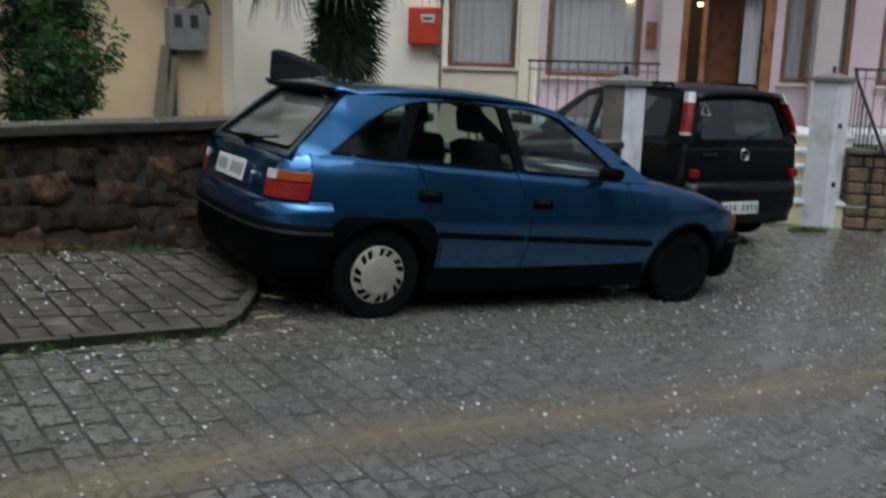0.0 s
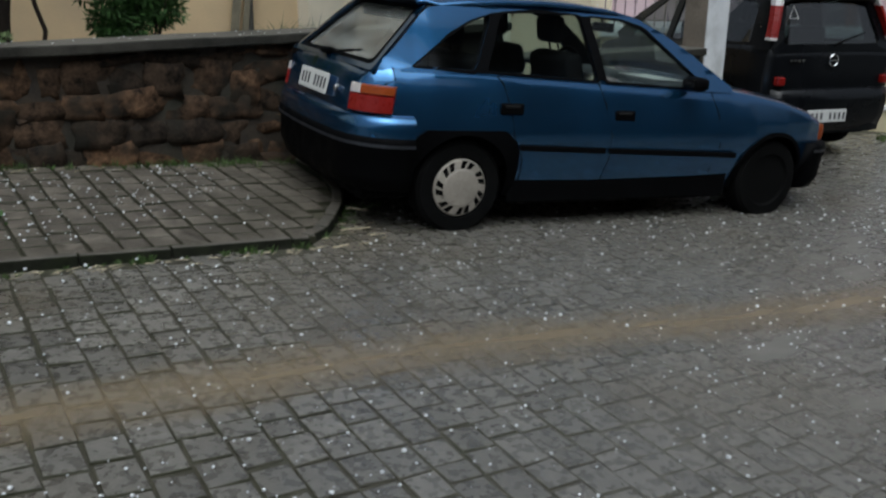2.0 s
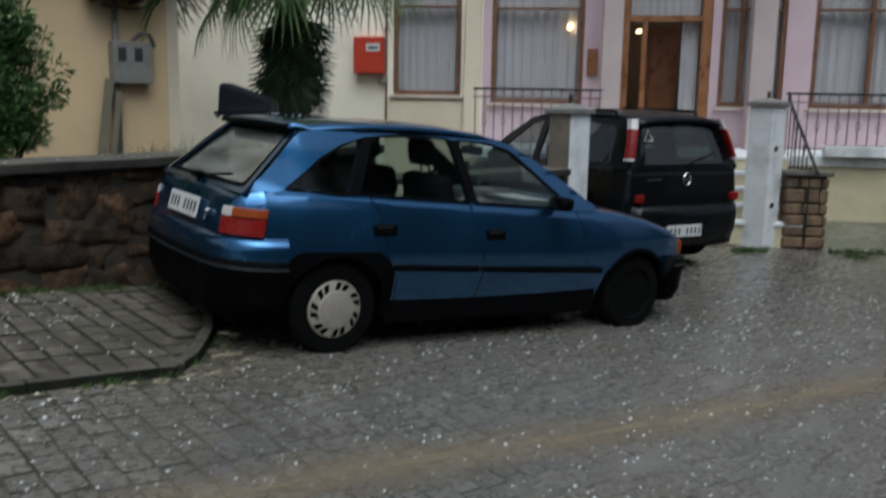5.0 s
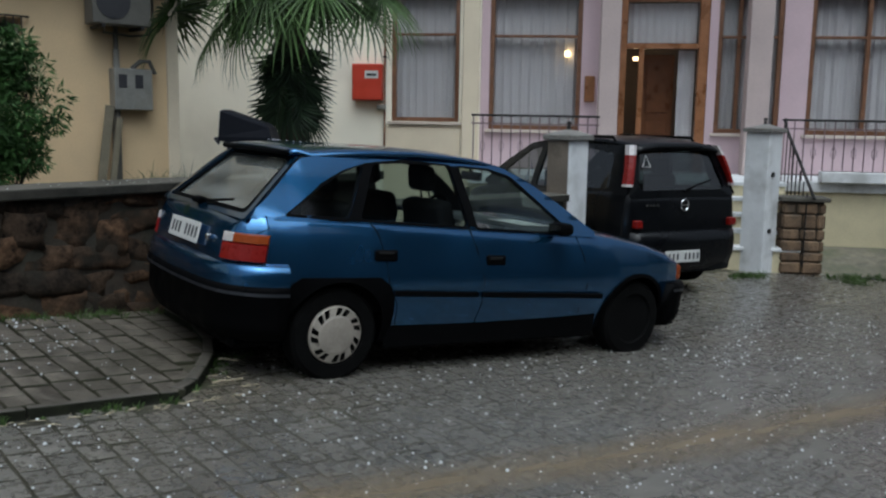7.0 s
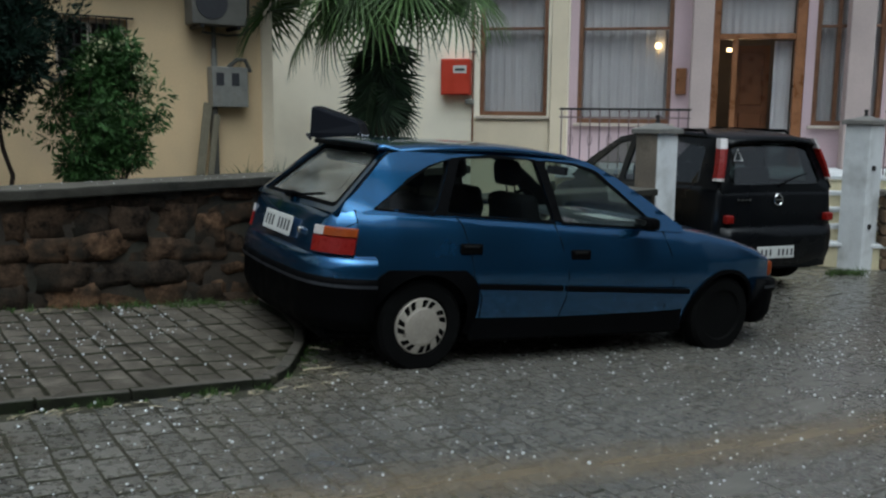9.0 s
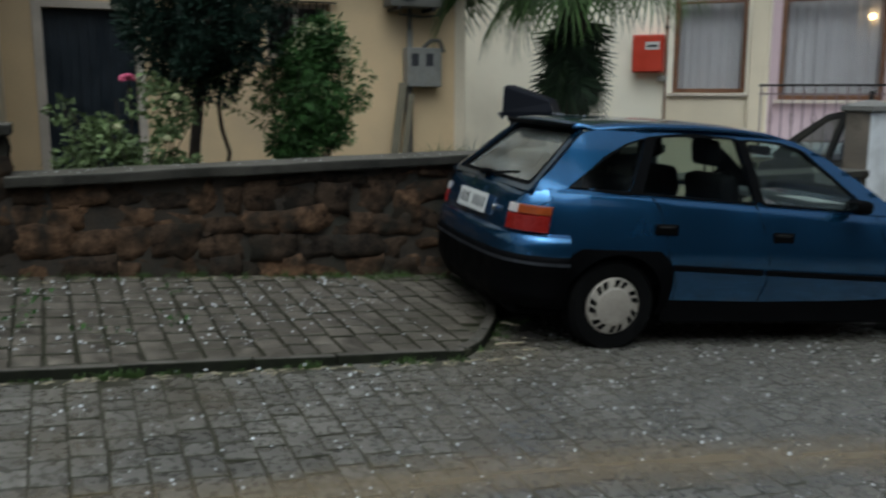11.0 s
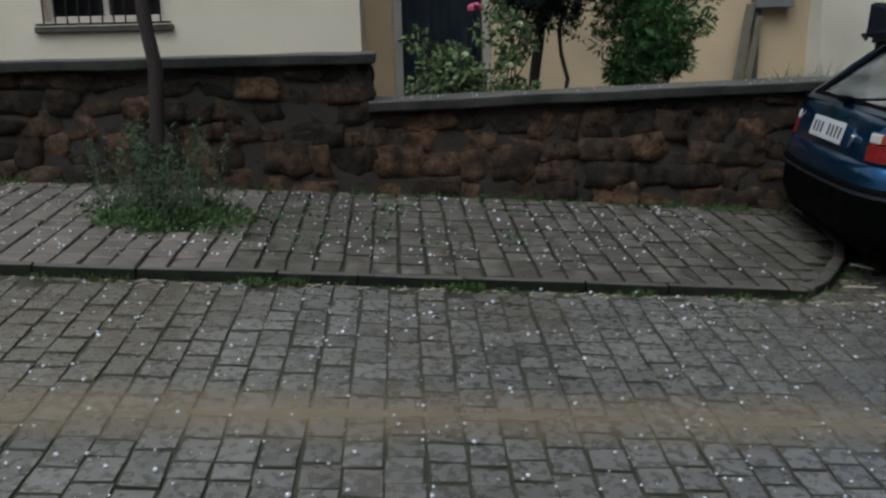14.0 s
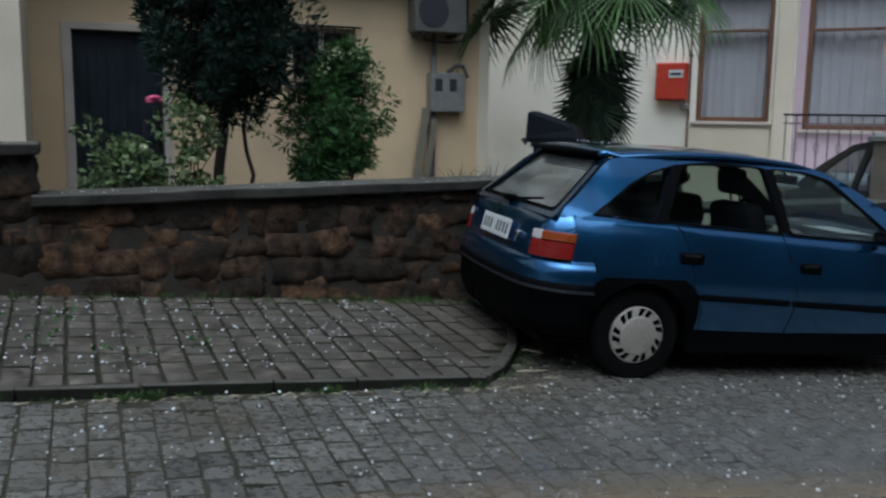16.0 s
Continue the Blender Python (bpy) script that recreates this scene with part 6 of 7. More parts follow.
me = leaf_cloud(wisps, 0.008, 1.2, 47, droop=-0.8, long=3.2)
me.materials.append(M["weed"])
tagged(new("feathery_weeds", me), "feathery grey-green weed tops round the street tree", "weeds", kind="stuff")

spots = []
for _ in range(150):
    x = rnd.uniform(-4.0, 2.0)
    spots.append((x, KERB_Y - 0.03 + rnd.gauss(0, 0.018), gz(x, KERB_Y) - 0.01, rnd.uniform(0.25, 0.9) * (0.4 + 0.6 * (noise.noise(Vector((x * 2.1, 3, 0))) > -0.05))))
for _ in range(22):
    f = rnd.random()
    x, y = 2.02 + 0.6 * f + rnd.gauss(0.08, 0.05), 4.36 + 0.7 * f + rnd.gauss(0, 0.05)
    spots.append((x, y, gz(x, y) - 0.01, rnd.uniform(0.3, 0.9)))
blades("kerb_weeds", spots, M["grass"], "small weeds along the kerb joint", 43, 0.06, 34, 0.8, 0.003, 0.04)
spots = []
for _ in range(200):
    x = rnd.uniform(-4.2, 3.0)
    spots.append((x, WALL_Y - 0.03 - abs(rnd.gauss(0, 0.045)), pz(x, WALL_Y) - 0.015, rnd.uniform(0.2, 0.8)))
for _ in range(60):
    x = rnd.uniform(2.0, 2.7)
    spots.append((x, WALL_Y - 0.03 - abs(rnd.gauss(0, 0.06)), gz(x, WALL_Y) - 0.015, rnd.uniform(0.4, 1.2)))
blades("wall_weeds", spots, M["grass"], "small weeds along the foot of the stone wall", 44, 0.09, 22, 0.8, 0.003, 0.05)
spots = [(x, y, gz(x, y) - 0.01, s) for x, y, s in [(10.45 + rnd.gauss(0, 0.15), 5.95 + rnd.gauss(0, 0.08), rnd.uniform(0.4, 1.0)) for _ in range(26)] + [(11.6 + rnd.uniform(-0.3, 0.9), 5.2 + rnd.gauss(0, 0.12), rnd.uniform(0.5, 1.2)) for _ in range(30)]]
near = []
for _ in range(70):
    x = 2.95 + 1.15 * rnd.random() ** 0.8
    near.append((x, 1.46 - 0.05 * (x - 3) + rnd.gauss(0, 0.03), gz(x, 1.45) - 0.01, rnd.uniform(0.2, 0.8)))
blades("road_weeds", near, M["grass"], "thin grass in a joint of the sett road", 48, 0.045, 26, 0.9, 0.003, 0.04)
blades("gate_weeds", spots, M["grass"], "grass at the foot of the gate pillar", 45, 0.09, 26, 0.8, 0.004, 0.08)
spots = [(rnd.uniform(-0.6, 4.4), WALL_Y + rnd.uniform(0.3, 0.5), 1.08, rnd.uniform(0.4, 1.0)) for _ in range(10)] + [(4.5 + rnd.gauss(0, 0.2), 10.1 + rnd.gauss(0, 0.1), GARDEN_Z, rnd.uniform(0.7, 1.2)) for _ in range(9)]
for k in range(len(spots)):
    if spots[k][1] < 8:
        spots[k] = (spots[k][0], WALL_Y + 0.5, GARDEN_Z, spots[k][3] * 1.6)
blades("garden_weeds", spots, M["weed"], "thin weeds in the garden behind the wall", 46, 0.4, 22, 0.6, 0.005, 0.1)

# ---- loose things in the garden and on the houses ----
bin_ = thing("wheelie_bin", pose(4.27, 7.62, GARDEN_Z, 0, 0, -40) @ Matrix.Diagonal((0.9, 0.9, 1.06, 1)), "black plastic wheelie bin with a sloping lid", "bin")
bm = bmesh.new()
lo = [(-0.2, -0.22), (0.22, -0.22), (0.22, 0.22), (-0.2, 0.22)]
tiers = [[bm.verts.new((x * f, y * f, z)) for x, y in lo] for f, z in ((0.8, 0.06), (0.97, 0.7), (1.08, 0.7), (1.08, 0.76), (0.98, 0.76), (0.9, 0.5))]
for p, q in zip(tiers, tiers[1:]):
    for k in range(4):
        bm.faces.new((p[k], p[(k + 1) % 4], q[(k + 1) % 4], q[k]))
bm.faces.new(tiers[0][::-1])
bm.faces.new(tiers[-1])
part("tub", bm, M["bin"], bin_)
# a deep hinged lid that slopes to the front
bm = bmesh.new()
rims = [[bm.verts.new((x, y, z)) for x, y, z in ((-0.27, -0.25, 0.74 + d), (0.27, -0.25, 0.74 + d), (0.27, 0.25, 0.74 + d), (-0.27, 0.25, 0.74 + d))] for d in (0.0, 0.04)]
rims.append([bm.verts.new((x, y, z)) for x, y, z in ((-0.255, -0.225, 1.0), (0.24, -0.225, 0.86), (0.24, 0.225, 0.86), (-0.255, 0.225, 1.0))])
rims.append([bm.verts.new((x, y, z)) for x, y, z in ((-0.22, -0.19, 1.015), (0.2, -0.19, 0.895), (0.2, 0.19, 0.895), (-0.22, 0.19, 1.015))])
for p, q in zip(rims, rims[1:]):
    for k in range(4):
        bm.faces.new((p[k], p[(k + 1) % 4], q[(k + 1) % 4], q[k]))
bm.faces.new(rims[0][::-1])
bm.faces.new(rims[-1])
part("lid", bm, M["bin_lid"], bin_, "wet black lid that slopes to the front")
part("handle", tubed([(-0.27, -0.2, 0.72), (-0.31, -0.2, 0.76), (-0.31, 0.2, 0.76), (-0.27, 0.2, 0.72)], 0.016, sides=8), M["bin"], bin_)
for y in (-0.2, 0.2):
    bm = bmesh.new()
    lathe(bm, [(0.09, -0.02), (0.1, -0.01), (0.1, 0.01), (0.09, 0.02)], 20, pose(-0.17, y, 0.1))
    part("wheel", bm, M["rubber"], bin_, "small black bin wheel")

meter = thing("meter_box", pose(4.24, HA_Y, 1.67), "grey metal electricity meter box on the tan wall", "meter box")
bm = boxed(-0.23, 0.22, -0.17, -0.002, 0.0, 0.47, bevel=0.012, segs=2)
part("case", bm, M["grey_metal"], meter)
for x in (-0.13, 0.06):
    part("dial_window", boxed(x - 0.05, x + 0.045, -0.176, -0.168, 0.25, 0.4, bevel=0.004), M["ink"], meter, "dark dial window")
bm = tubed([(0.0, -0.1, 0.47), (0.1, -0.12, 0.56), (0.2, -0.13, 0.56), (0.26, -0.12, 0.44), (0.27, -0.12, 0.42)], 0.028, 0.022, 8)
part("cable", bm, M["pvc"], meter, "bent black cable")
down = thing("drain_pipe", pose(4.06, HA_Y - 0.06, 0.6), "grey drain pipe that runs up the tan wall", "pipe")
part("lower_pipe", tubed([(0, 0, -0.05), (0, 0, 1.25)], 0.05, sides=10), M["pvc"], down, "dark lower pipe")
part("upper_pipe", tubed([(0.02, 0, 1.25), (0.02, 0, 1.75)], 0.036, sides=10), M["grey_metal"], down)
part("top_pipe", tubed([(0.02, 0, 1.75), (0.02, 0, 2.1), (0.1, 0, 2.2)], 0.028, sides=10), M["pvc"], down)
board = thing("leaning_board", pose(3.86, HA_Y - 0.1, GARDEN_Z, 0, 8, 0), "grey weathered board that leans on the wall", "board")
part("plank", boxed(-0.1, 0.0, -0.04, -0.015, 0, 1.12, bevel=0.004), M["old_board"], board)
part("plank", boxed(0.03, 0.1, -0.07, -0.045, 0, 1.0, bevel=0.004), M["old_board"], board)
ac = thing("air_conditioner", pose(4.06, HA_Y, 2.6), "white outdoor air-conditioning unit on wall brackets", "air conditioner")
part("case", boxed(-0.33, 0.33, -0.34, -0.08, 0.0, 0.5, bevel=0.015, segs=2), M["ac_case"], ac)
bm = bmesh.new()
lathe(bm, [(0.19, -0.35), (0.19, -0.343), (0.17, -0.345)], 28, Matrix.Translation((-0.1, 0, 0.25)))
part("fan_grille", bm, M["ink"], ac, "round black fan grille")
for x in (-0.22, 0.22):
    bm = boxed(x - 0.02, x + 0.02, -0.36, -0.002, -0.04, -0.003, bevel=0.004)
    part("bracket", bm, M["iron"], ac)
bm = tubed([(-0.15, -0.2, 0.0), (-0.13, -0.1, -0.07), (0.2, -0.06, -0.09), (0.42, -0.05, -0.06), (0.47, -0.05, 0.05), (0.47, -0.04, 0.6)], 0.014, sides=7)
part("hose", bm, M["pvc"], ac, "dark drain hose")

red = thing("red_wall_box", FB @ pose(-3.15, D, 1.92), "red metal fire hose box with a white label", "wall box")
part("case", boxed(-0.24, 0.24, -0.18, -0.002, 0.0, 0.58, bevel=0.015, segs=2), M["red"], red)
part("door", boxed(-0.225, 0.225, -0.192, -0.181, 0.015, 0.565, bevel=0.006), M["red"], red)
lab = part("label", boxed(-0.03, 0.19, -0.196, -0.193, 0.35, 0.47), M["paper"], red, "white label with a dark bar")
part("label_bar", boxed(0.0, 0.16, -0.199, -0.197, 0.385, 0.425), M["ink"], lab)
gas = thing("gas_pipe", FB @ pose(-2.88, D - 0.05, 0.0), "thin brown pipe that climbs the house corner", "pipe")
part("riser", tubed([(0, 0, 0.9), (0, 0, 4.3)], 0.018, sides=8), M["wood"], gas)
part("valve", boxed(-0.12, 0.02, -0.05, 0.03, 1.78, 1.86, bevel=0.01), M["grey_metal"], gas)
for z in (1.0, 2.6, 4.2):
    part("clip", boxed(-0.03, 0.03, -0.025, 0.046, z, z + 0.03, bevel=0.004), M["iron"], gas)

# ---- runoff, hail, litter ----
bm = bmesh.new()
xs = [-6 + 0.15 * k for k in range(140)]
rows = [[bm.verts.new((x, y, gz(x, 2.93 + y) + 0.007)) for y in [-0.48 + 0.16 * j - 0.12 * min(max(x - 2.0, 0.0), 10.0) for j in range(7)]] for x in xs]
for p, q in zip(rows, rows[1:]):
    for k in range(6):
        bm.faces.new((p[k], q[k], q[k + 1], p[k + 1]))
spread = bmesh.new()
rows = [[spread.verts.new((x, y, gz(x, y) + 0.0045)) for y in [0.2 + 0.3 * j for j in range(15)]] for x in [0.8 + 0.3 * k for k in range(48)]]
for p, q in zip(rows, rows[1:]):
    for k in range(14):
        spread.faces.new((p[k], q[k], q[k + 1], p[k + 1]))
tagged(part("water_film", spread, M["film"], smooth=True), "thin film of rain water on the road, coloured pale for sheen", "water", kind="structure")
film = part("runoff_water", bm, M["mud"], smooth=True, at=pose(0, 2.93, 0))
tagged(film, "shallow brown stream of muddy runoff down the road", "water", kind="structure")

# thin dark patch laid just above the setts
bm = bmesh.new()
upper = [bm.verts.new((x, y, gz(x, y) + 0.008)) for x, y in ((12.25, 5.05), (12.2, 5.5), (12.4, 5.86), (13.0, 5.8), (13.7, 5.62), (14.4, 5.3), (14.3, 4.85), (13.2, 4.9))]
lower = [bm.verts.new(v.co - Vector((0, 0, 0.03))) for v in upper]
bm.faces.new(upper)
for k in range(8):
    bm.faces.new((upper[k], lower[k], lower[(k + 1) % 8], upper[(k + 1) % 8]))
bmesh.ops.recalc_face_normals(bm, faces=bm.faces)
tagged(part("road_patch", bm, M["dark_patch"]), "dark patch in the wet road", "patch", kind="structure")

rnd = random.Random(50)
ico = bmesh.new()
bmesh.ops.create_icosphere(ico, subdivisions=1, radius=1.0)
iv, iff = [v.co.copy() for v in ico.verts], [[v.index for v in f.verts] for f in ico.faces]
ico.free()
vs, fs = [], []


def stone_at(x, y, z, r):
    k = len(vs)
    sq = rnd.uniform(0.7, 1.0)
    vs.extend((x + c.x * r, y + c.y * r * rnd.uniform(0.85, 1.1), z + r * sq * 0.8 + c.z * r * sq) for c in iv)
    fs.extend([k + i for i in f] for f in iff)


for _ in range(3600):
    x, y = rnd.uniform(-4, 9), rnd.uniform(0.5, 4.28)
    stone_at(x, y, gz(x, y) + 0.002, min(rnd.lognormvariate(-5.32, 0.38), 0.0115))
for _ in range(1000):
    x, y = rnd.uniform(-4, 2.0), rnd.uniform(4.5, 6.0)
    stone_at(x, y, pz(x, y) + 0.004, min(rnd.lognormvariate(-5.25, 0.38), 0.012))
for _ in range(500):
    x, y = rnd.uniform(2.2, 12), rnd.uniform(4.36, 6.0)
    stone_at(x, y, gz(x, y) + 0.002, min(rnd.lognormvariate(-5.38, 0.35), 0.011))
for _ in range(60):
    x = rnd.uniform(-0.2, 4.0)
    stone_at(x, WALL_Y + rnd.uniform(-0.03, 0.3), crest(x, -0.28, 4.6, 1.018) + 0.074, rnd.uniform(0.003, 0.006))
roof_at = Matrix.Translation((3.06, 5.12, 0.067)) @ Euler((0.0147, 0.0732, radians(-6.47)), "XYZ").to_matrix().to_4x4()
for _ in range(46):
    p = roof_at @ Vector((rnd.uniform(-0.2, 1.2), rnd.uniform(-0.45, 0.45), 1.392))
    stone_at(p.x, p.y, p.z, rnd.uniform(0.003, 0.006))
me = bpy.data.meshes.new("hailstones")
me.from_pydata([tuple(v) for v in vs], [], fs)
me.materials.append(M["hail"])
me.polygons.foreach_set("use_smooth", [True] * len(me.polygons))
tagged(new("hailstones", me), "white hailstones scattered over road and pavement", "hail", kind="stuff")


def stick(x, y, ang, length, r, label):
    z = gz(x, y) if y < KERB_Y else pz(x, y)
    t = thing("twig", pose(x, y, z + r + 0.003, 0, 0, ang), label, "twig", "twigs")
    part("stem", tubed([(-length / 2, 0, 0), (-length * 0.2, 0.01, 0.004), (length * 0.2, 0.004, 0.002), (length / 2, 0.02, 0)], r, r * 0.6, 6), M["straw"], t)


stick(0.41, 2.32, -20, 0.2, 0.008, "pale broken twig on the wet road")
stick(2.3, 4.34, -15, 0.17, 0.007, "pale dry stalk by the kerb corner")
stick(2.5, 4.72, -60, 0.13, 0.006, "pale dry stalk by the kerb corner")

vs, fs = [], []
for _ in range(330):
    where = rnd.random()
    if where < 0.55:
        x = rnd.uniform(-3.8, 2.3)
        y = KERB_Y - 0.05 - abs(rnd.gauss(0, 0.03))
        z = gz(x, y) + 0.006
    elif where < 0.92:
        x = rnd.uniform(-3.8, 2.4)
        y = WALL_Y - 0.05 - abs(rnd.gauss(0, 0.07))
        z = pz(x, y) + 0.006
    else:
        x, y = 2.25 + rnd.gauss(0, 0.18), 4.42 + rnd.gauss(0, 0.1)
        z = gz(x, y) + 0.01
    a = rnd.gauss(0, 0.7)
    l, w = rnd.uniform(0.01, 0.042), rnd.uniform(0.002, 0.006)
    d, s = Vector((math.cos(a), math.sin(a), rnd.uniform(-0.05, 0.15))), Vector((-math.sin(a), math.cos(a), 0))
    c = Vector((x, y, z))
    k = len(vs)
    vs += [c - d * l - s * w, c + d * l - s * w * 0.4, c + d * l + s * w * 0.4, c - d * l + s * w, c + Vector((0, 0, w))]
    fs += [(k, k + 1, k + 4), (k + 1, k + 2, k + 4), (k + 2, k + 3, k + 4), (k + 3, k, k + 4)]
me = bpy.data.meshes.new("dry_stalks")
me.from_pydata([tuple(v) for v in vs], [], fs)
me.materials.append(M["straw"])
tagged(new("dry_stalks", me), "pale dry stalks and chaff along the kerb", "litter", kind="stuff")
torn = [(rnd.uniform(-1.2, 0.6), rnd.uniform(4.7, 5.9)) for _ in range(26)]
me = leaf_cloud([(x, y, pz(x, y) + 0.015, 0.07, 7) for x, y in torn], 0.022, 0.12, 52, long=1.8)
me.materials.append(M["leaf_bush"])
tagged(new("torn_leaves", me), "torn green leaves on the pavement", "leaves", kind="stuff")

# ---- rubble stones of the garden wall ----
VARIANTS = []
for k in range(14):
    bm = bmesh.new()
    box(bm, -0.5, 0.5, -0.5, 0.5, -0.5, 0.5)
    bmesh.ops.subdivide_edges(bm, edges=bm.edges[:], cuts=2, use_grid_fill=True)
    for v in bm.verts:
        c = v.co
        n = Vector((abs(c.x) * 2, abs(c.y) * 2, abs(c.z) * 2))
        f = 1 - 0.055 * (n.x * n.z + 0.9 * n.x * n.y + 0.9 * n.y * n.z)
        v.co = c * f + Vector((noise.noise(c * 2.4 + Vector((k * 7.3, 0, 0))), noise.noise(c * 3 + Vector((0, k * 5.1, 0))) * 1.5, noise.noise(c * 2.4 + Vector((0, 0, k * 3.7))))) * 0.17
    me = mesh_of("stone", bm, M["stone"], smooth=True)
    VARIANTS.append(me)
rnd = random.Random(60)
count = 0
for x0, x1, top in [(-3.8, -0.28, 1.338), (-0.28, 4.2, 1.018)]:
    z_rel = 0.0
    while True:
        dz = rnd.uniform(0.13, 0.22)
        x = x0 + rnd.uniform(-0.1, 0.0) if x0 < -1 else x0 + 0.005
        any_left = False
        while x < x1 - 0.03:
            w = min(rnd.uniform(0.13, 0.38), x1 - x)
            base = (gz(x + w / 2, WALL_Y) if x > 2.2 else pz(x + w / 2, WALL_Y)) - 0.05 + z_rel
            h = min(dz * rnd.uniform(0.75, 1.2), crest(x, x0, x1, top) - 0.005 - base)
            if h > 0.035:
                any_left = True
                if count < 300:
                    s = new("stone", VARIANTS[rnd.randrange(len(VARIANTS))])
                    s.parent = garden_wall
                    s.matrix_basis = pose(x + w / 2, WALL_Y + 0.055 + rnd.uniform(-0.02, 0.02), base + h / 2 + rnd.uniform(-0.018, 0.018), rnd.uniform(-6, 6), rnd.uniform(-9, 9), rnd.uniform(-5, 5)) @ Matrix.Diagonal((w * 1.12, 0.13, h * 1.2, 1))
                    count += 1
            x += w
        z_rel += dz
        if not any_left:
            break

# ---- kerb ----
kerb = thing("kerb", pose(0, 0, 0), "worn low kerb with mossy joints", "kerb", kind="structure")


def shade_face(bm):
    """Paints shade on a kerb stone: all but its top turns near black, with mossy blotches."""
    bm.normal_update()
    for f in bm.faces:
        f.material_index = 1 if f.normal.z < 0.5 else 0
    return bm


x = -12.0
rnd = random.Random(70)
while x < 1.98:
    w = min(rnd.uniform(0.4, 0.7), 2.0 - x)
    bm = boxed(0.004, w - 0.004, 0, 0.05, -0.12, 0.046, bevel=0.008, segs=2)
    for v in bm.verts:
        ky = KERB_Y
        v.co.z += fall(x + v.co.x) + 0.07 * (ky + v.co.y)
        v.co += Vector((0, 0.01, 0.008)) * noise.noise(v.co * 5)
        v.co += Vector((x, ky, 0))
    part("kerb_stone", shade_face(bm), [M["kerb"], M["kerb_shade"]], kerb, smooth=False)
    x += w
END = [(2.0, 4.32), (2.15, 4.44), (2.3, 4.64), (2.48, 4.9), (2.62, 5.18), (2.72, 5.6), (2.74, 6.05)]
for (x0, y0), (x1, y1) in zip(END, END[1:]):
    d = Vector((x1 - x0, y1 - y0))
    a = math.degrees(math.atan2(d.y, d.x))
    bm = boxed(0.004, d.length - 0.004, -0.02, 0.05, -0.12, 0.05, bevel=0.012, segs=2)
    bmesh.ops.transform(bm, matrix=pose(x0, y0, 0, 0, 0, a), verts=bm.verts)
    for v in bm.verts:
        v.co.z += fall(v.co.x) + 0.07 * v.co.y * 0.85 + 0.15 * 4.4 * 0.07
    part("kerb_stone", shade_face(bm), [M["kerb"], M["kerb_shade"]], kerb)


def inside_pavement(x, y):
    for (x0, y0), (x1, y1) in zip(END, END[1:]):
        if y0 <= y <= y1:
            return x < x0 + (x1 - x0) * (y - y0) / (y1 - y0) - 0.1
    return x < 2.0


bm = bmesh.new()
xs = [-12 + 0.5 * k for k in range(26)] + [1.2, 1.4, 1.6, 1.8, 2.0]
lo = [bm.verts.new((x, KERB_Y + 0.06, pz(x, KERB_Y + 0.06) - 0.02)) for x in xs]
hi = [bm.verts.new((x, WALL_Y + 0.08, pz(x, WALL_Y + 0.08) - 0.02)) for x in xs]
for k in range(len(xs) - 1):
    bm.faces.new((lo[k], lo[k + 1], hi[k + 1], hi[k]))
ex = [bm.verts.new((x, y, pz(x, y) - 0.02)) for x, y in END[1:]]
bm.faces.new([lo[-1]] + ex + [hi[-1]])
pavement = part("pavement", bm, M["soil"])
tagged(pavement, "narrow pavement of worn grey-brown setts", "pavement", kind="structure")


def block_mesh(w, l, seed):
    """One sett: chamfered top, a little out of square."""
    rnd = random.Random(seed)
    a, b = w / 2 - 0.0045, l / 2 - 0.0045
    c = 0.0035
    vs, fs = [], []
    corner = [(-a, -b), (a, -b), (a, b), (-a, b)]
    j = [(rnd.uniform(-0.004, 0.004), rnd.uniform(-0.006, 0.006)) for _ in range(4)]
    tilt = [rnd.uniform(-0.0016, 0.0016) for _ in range(4)]
    for z, inset in ((-0.04, 0.0), (-0.0035, 0.0), (0.0, c)):
        for (x, y), (jx, jy), t in zip(corner, j, tilt):
            vs.append((x + jx - math.copysign(inset, x), y + jy - math.copysign(inset, y), z + t))
    vs.append((rnd.uniform(-0.01, 0.01), rnd.uniform(-0.01, 0.01), 0.0025))
    for k in range(4):
        n = (k + 1) % 4
        fs += [(k, n, 4 + n, 4 + k), (4 + k, 4 + n, 8 + n, 8 + k), (8 + k, 8 + n, 12)]
    return vs, fs


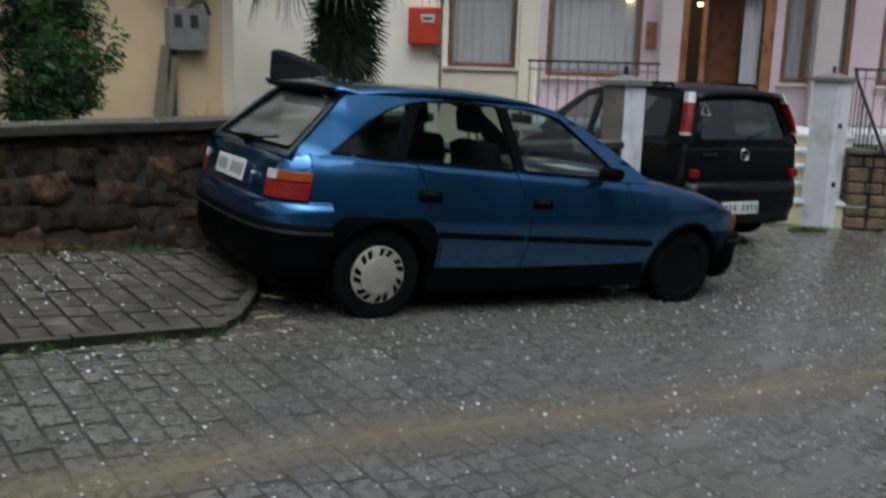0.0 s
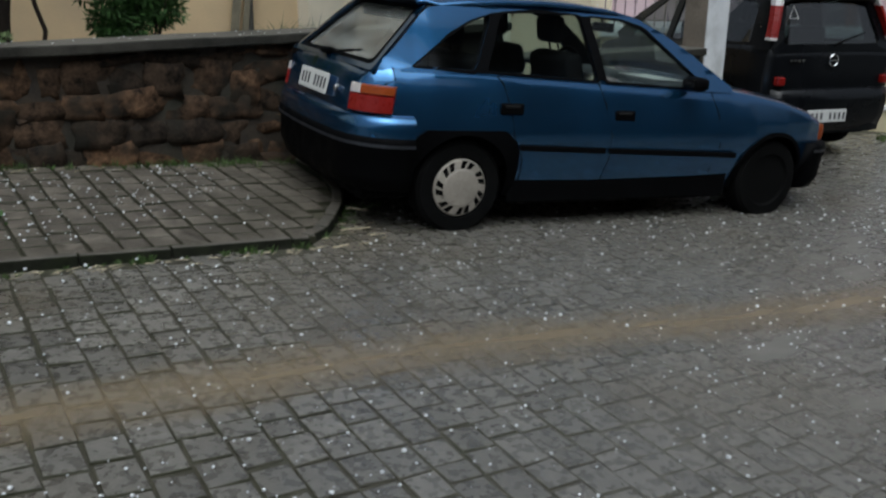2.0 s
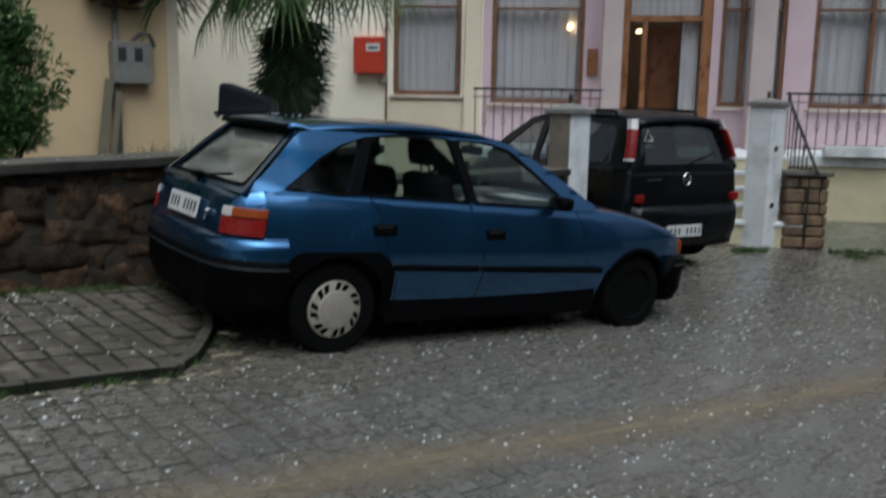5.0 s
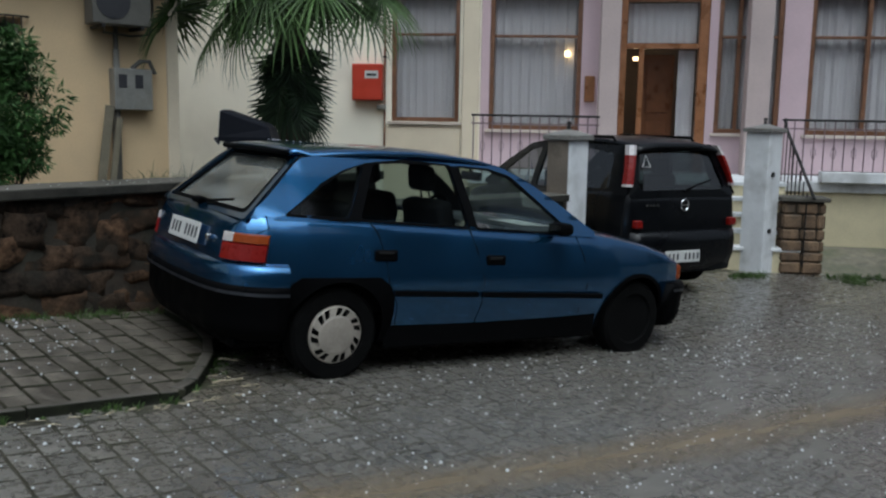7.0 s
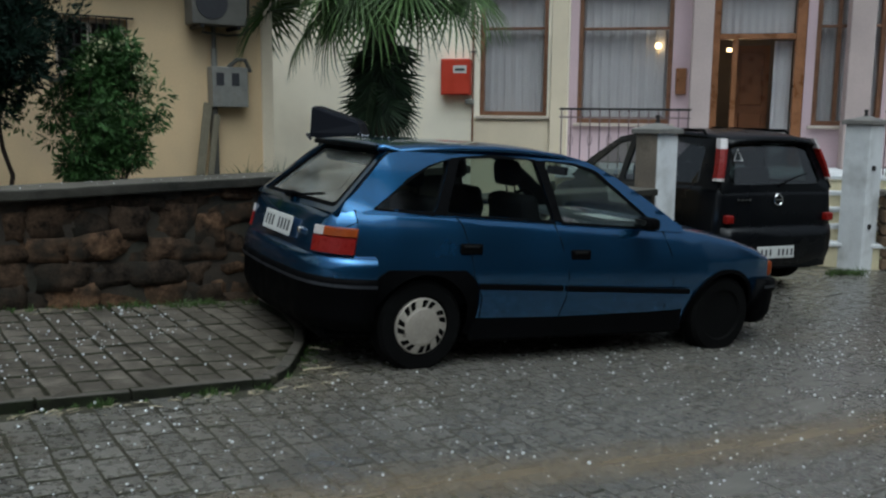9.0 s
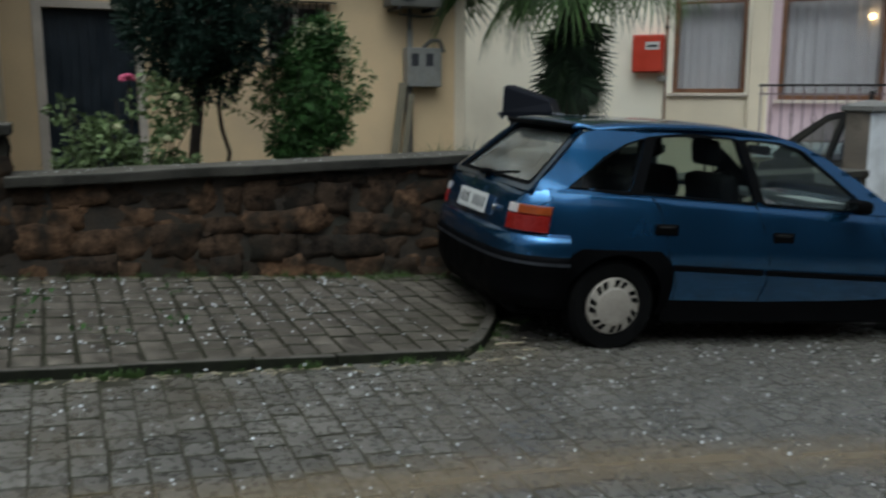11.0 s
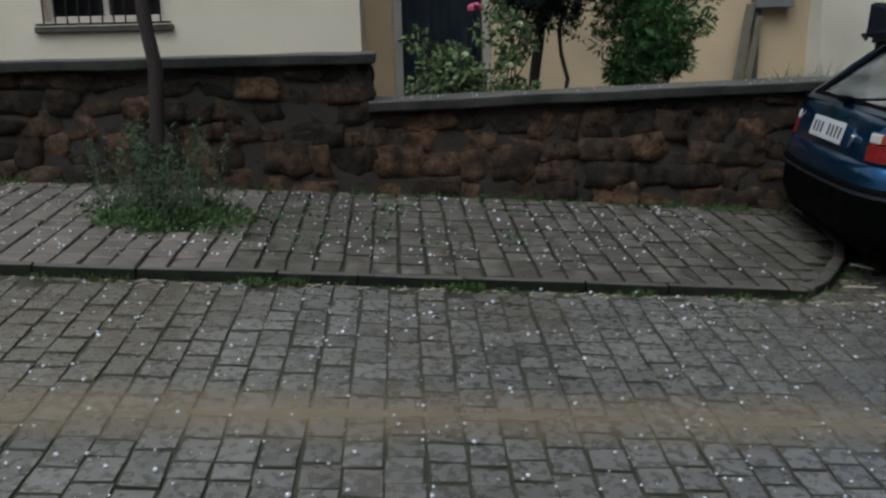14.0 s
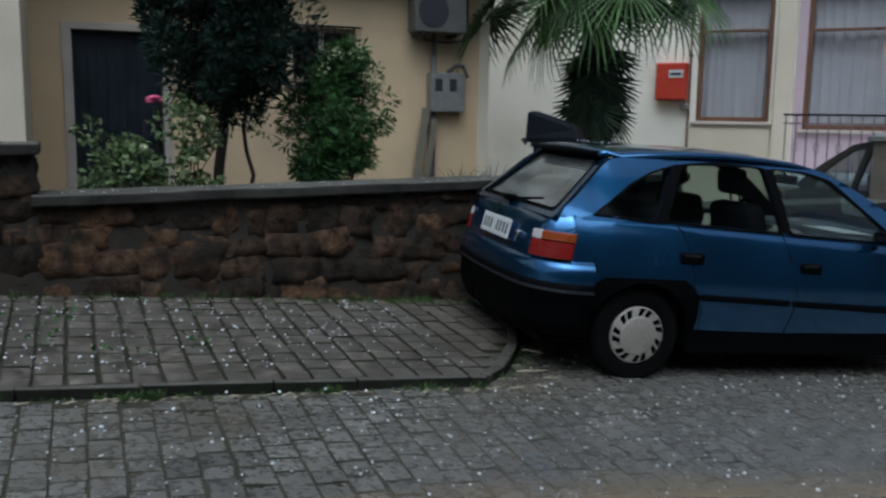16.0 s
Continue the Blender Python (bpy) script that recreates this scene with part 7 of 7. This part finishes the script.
# pavement setts, laid in rows across the pavement
PW, PL = 0.146, 0.16
kinds = []
for k in range(12):
    vs, fs = block_mesh(PW, PL, 100 + k)
    me = bpy.data.meshes.new("sett")
    me.from_pydata(vs, [], fs)
    me.materials.append(M["paver"])
    me.materials.append(M["soil"])
    me.polygons.foreach_set("material_index", [0 if k % 3 == 2 else 1 for k in range(len(me.polygons))])
    kinds.append(me)
rnd = random.Random(80)
far_v, far_f, pale = [], [], []
made = 0
for i in range(-75, 20):
    x = PW * i + 0.08
    y = KERB_Y + 0.05 + (PL / 2 if rnd.random() < 0.5 else PL * 0.3)
    while y < WALL_Y - 0.02:
        if inside_pavement(x, y):
            dx, dy, dz = rnd.uniform(-0.004, 0.004), rnd.uniform(-0.006, 0.006), rnd.uniform(-0.004, 0.004)
            spin = rnd.uniform(-1.5, 1.5)
            hole = math.hypot((x + 1.52) / 0.3, (y - 5.24) / 0.24) < 1
            if not hole:
                m = pose(x + dx, y + dy, pz(x, y) + dz, 2.86, 4.2, spin) @ Matrix.Diagonal((0.94, 1, 1, 1))
                if x > -0.95 and made < 300:
                    s = new("sett", kinds[rnd.randrange(12)])
                    s.parent = pavement
                    s.matrix_basis = m
                    made += 1
                else:
                    vs, fs = block_mesh(PW, PL, rnd.randrange(9999))
                    k = len(far_v)
                    far_v += [tuple(m @ Vector(v)) for v in vs]
                    far_f += [tuple(k + q for q in f) for f in fs]
                    pale += [x < -0.95] * len(fs)
        y += PL
me = bpy.data.meshes.new("paving")
me.from_pydata(far_v, [], far_f)
me.materials.append(M["paver_far"])
me.materials.append(M["soil"])
me.materials.append(M["paver_pale"])
me.polygons.foreach_set("material_index", [2 if pale[k] else 0 if k % 3 == 2 else 1 for k in range(len(me.polygons))])
far = tagged(new("paving", me), kind="stuff")
far.parent = pavement

# road setts
RW, RL = 0.138, 0.146
kinds = []
for k in range(14):
    vs, fs = block_mesh(RW, RL, 200 + k)
    me = bpy.data.meshes.new("sett")
    me.from_pydata(vs, [], fs)
    me.materials.append(M["sett_one"])
    me.materials.append(M["soil"])
    me.polygons.foreach_set("material_index", [0 if k % 3 == 2 else 1 for k in range(len(me.polygons))])
    kinds.append(me)
road = thing("road", pose(0, 0, 0), "wet grey sett road that falls along the wall", "road", kind="structure")
rnd = random.Random(90)
far_v, far_f = [], []
made = 0
for i in range(-60, 150):
    row_x = RW * i
    y = -2.95 + rnd.uniform(0, RL)
    edge = KERB_Y - 0.012 if row_x < 2.02 else 6.4
    while y < edge - RL * 0.35:
        l = RL * rnd.choice((0.72, 0.85, 1.0, 1.0, 1.15, 1.3))
        yc = y + l / 2
        x = row_x + 0.012 * (yc - 3)
        ok = not (x >= 2.02 and yc > KERB_Y and (inside_pavement(x - 0.14, yc) if yc < 6.04 else x < 2.8)) and yc + l / 2 < edge + 0.03
        if ok:
            e = 0.05
            sx = math.degrees(math.atan((gz(x + e, yc) - gz(x - e, yc)) / (2 * e)))
            sy = math.degrees(math.atan((gz(x, yc + e) - gz(x, yc - e)) / (2 * e)))
            dip = 0.008 * noise.noise(Vector((x * 0.9, yc * 0.9, 0)))
            m = pose(x + rnd.uniform(-0.004, 0.004), yc + rnd.uniform(-0.005, 0.005), gz(x, yc) - 0.004 + dip * 0.5 + rnd.uniform(-0.002, 0.002), sy, -sx, rnd.uniform(-1.2, 1.2)) @ Matrix.Diagonal((1, l / RL, 1, 1))
            if -1.7 < x < 0.9 and 2.2 < yc < 4.3 and made < 300:
                s = new("sett", kinds[rnd.randrange(14)])
                s.parent = road
                s.matrix_basis = m
                made += 1
            else:
                vs, fs = block_mesh(RW, RL, rnd.randrange(9999))
                k = len(far_v)
                far_v += [tuple(m @ Vector(v)) for v in vs]
                far_f += [tuple(k + q for q in f) for f in fs]
        y += l
me = bpy.data.meshes.new("paving")
me.from_pydata(far_v, [], far_f)
me.materials.append(M["sett"])
me.materials.append(M["soil"])
me.polygons.foreach_set("material_index", [0 if k % 3 == 2 else 1 for k in range(len(me.polygons))])
far = tagged(new("paving", me), kind="stuff")
far.parent = road
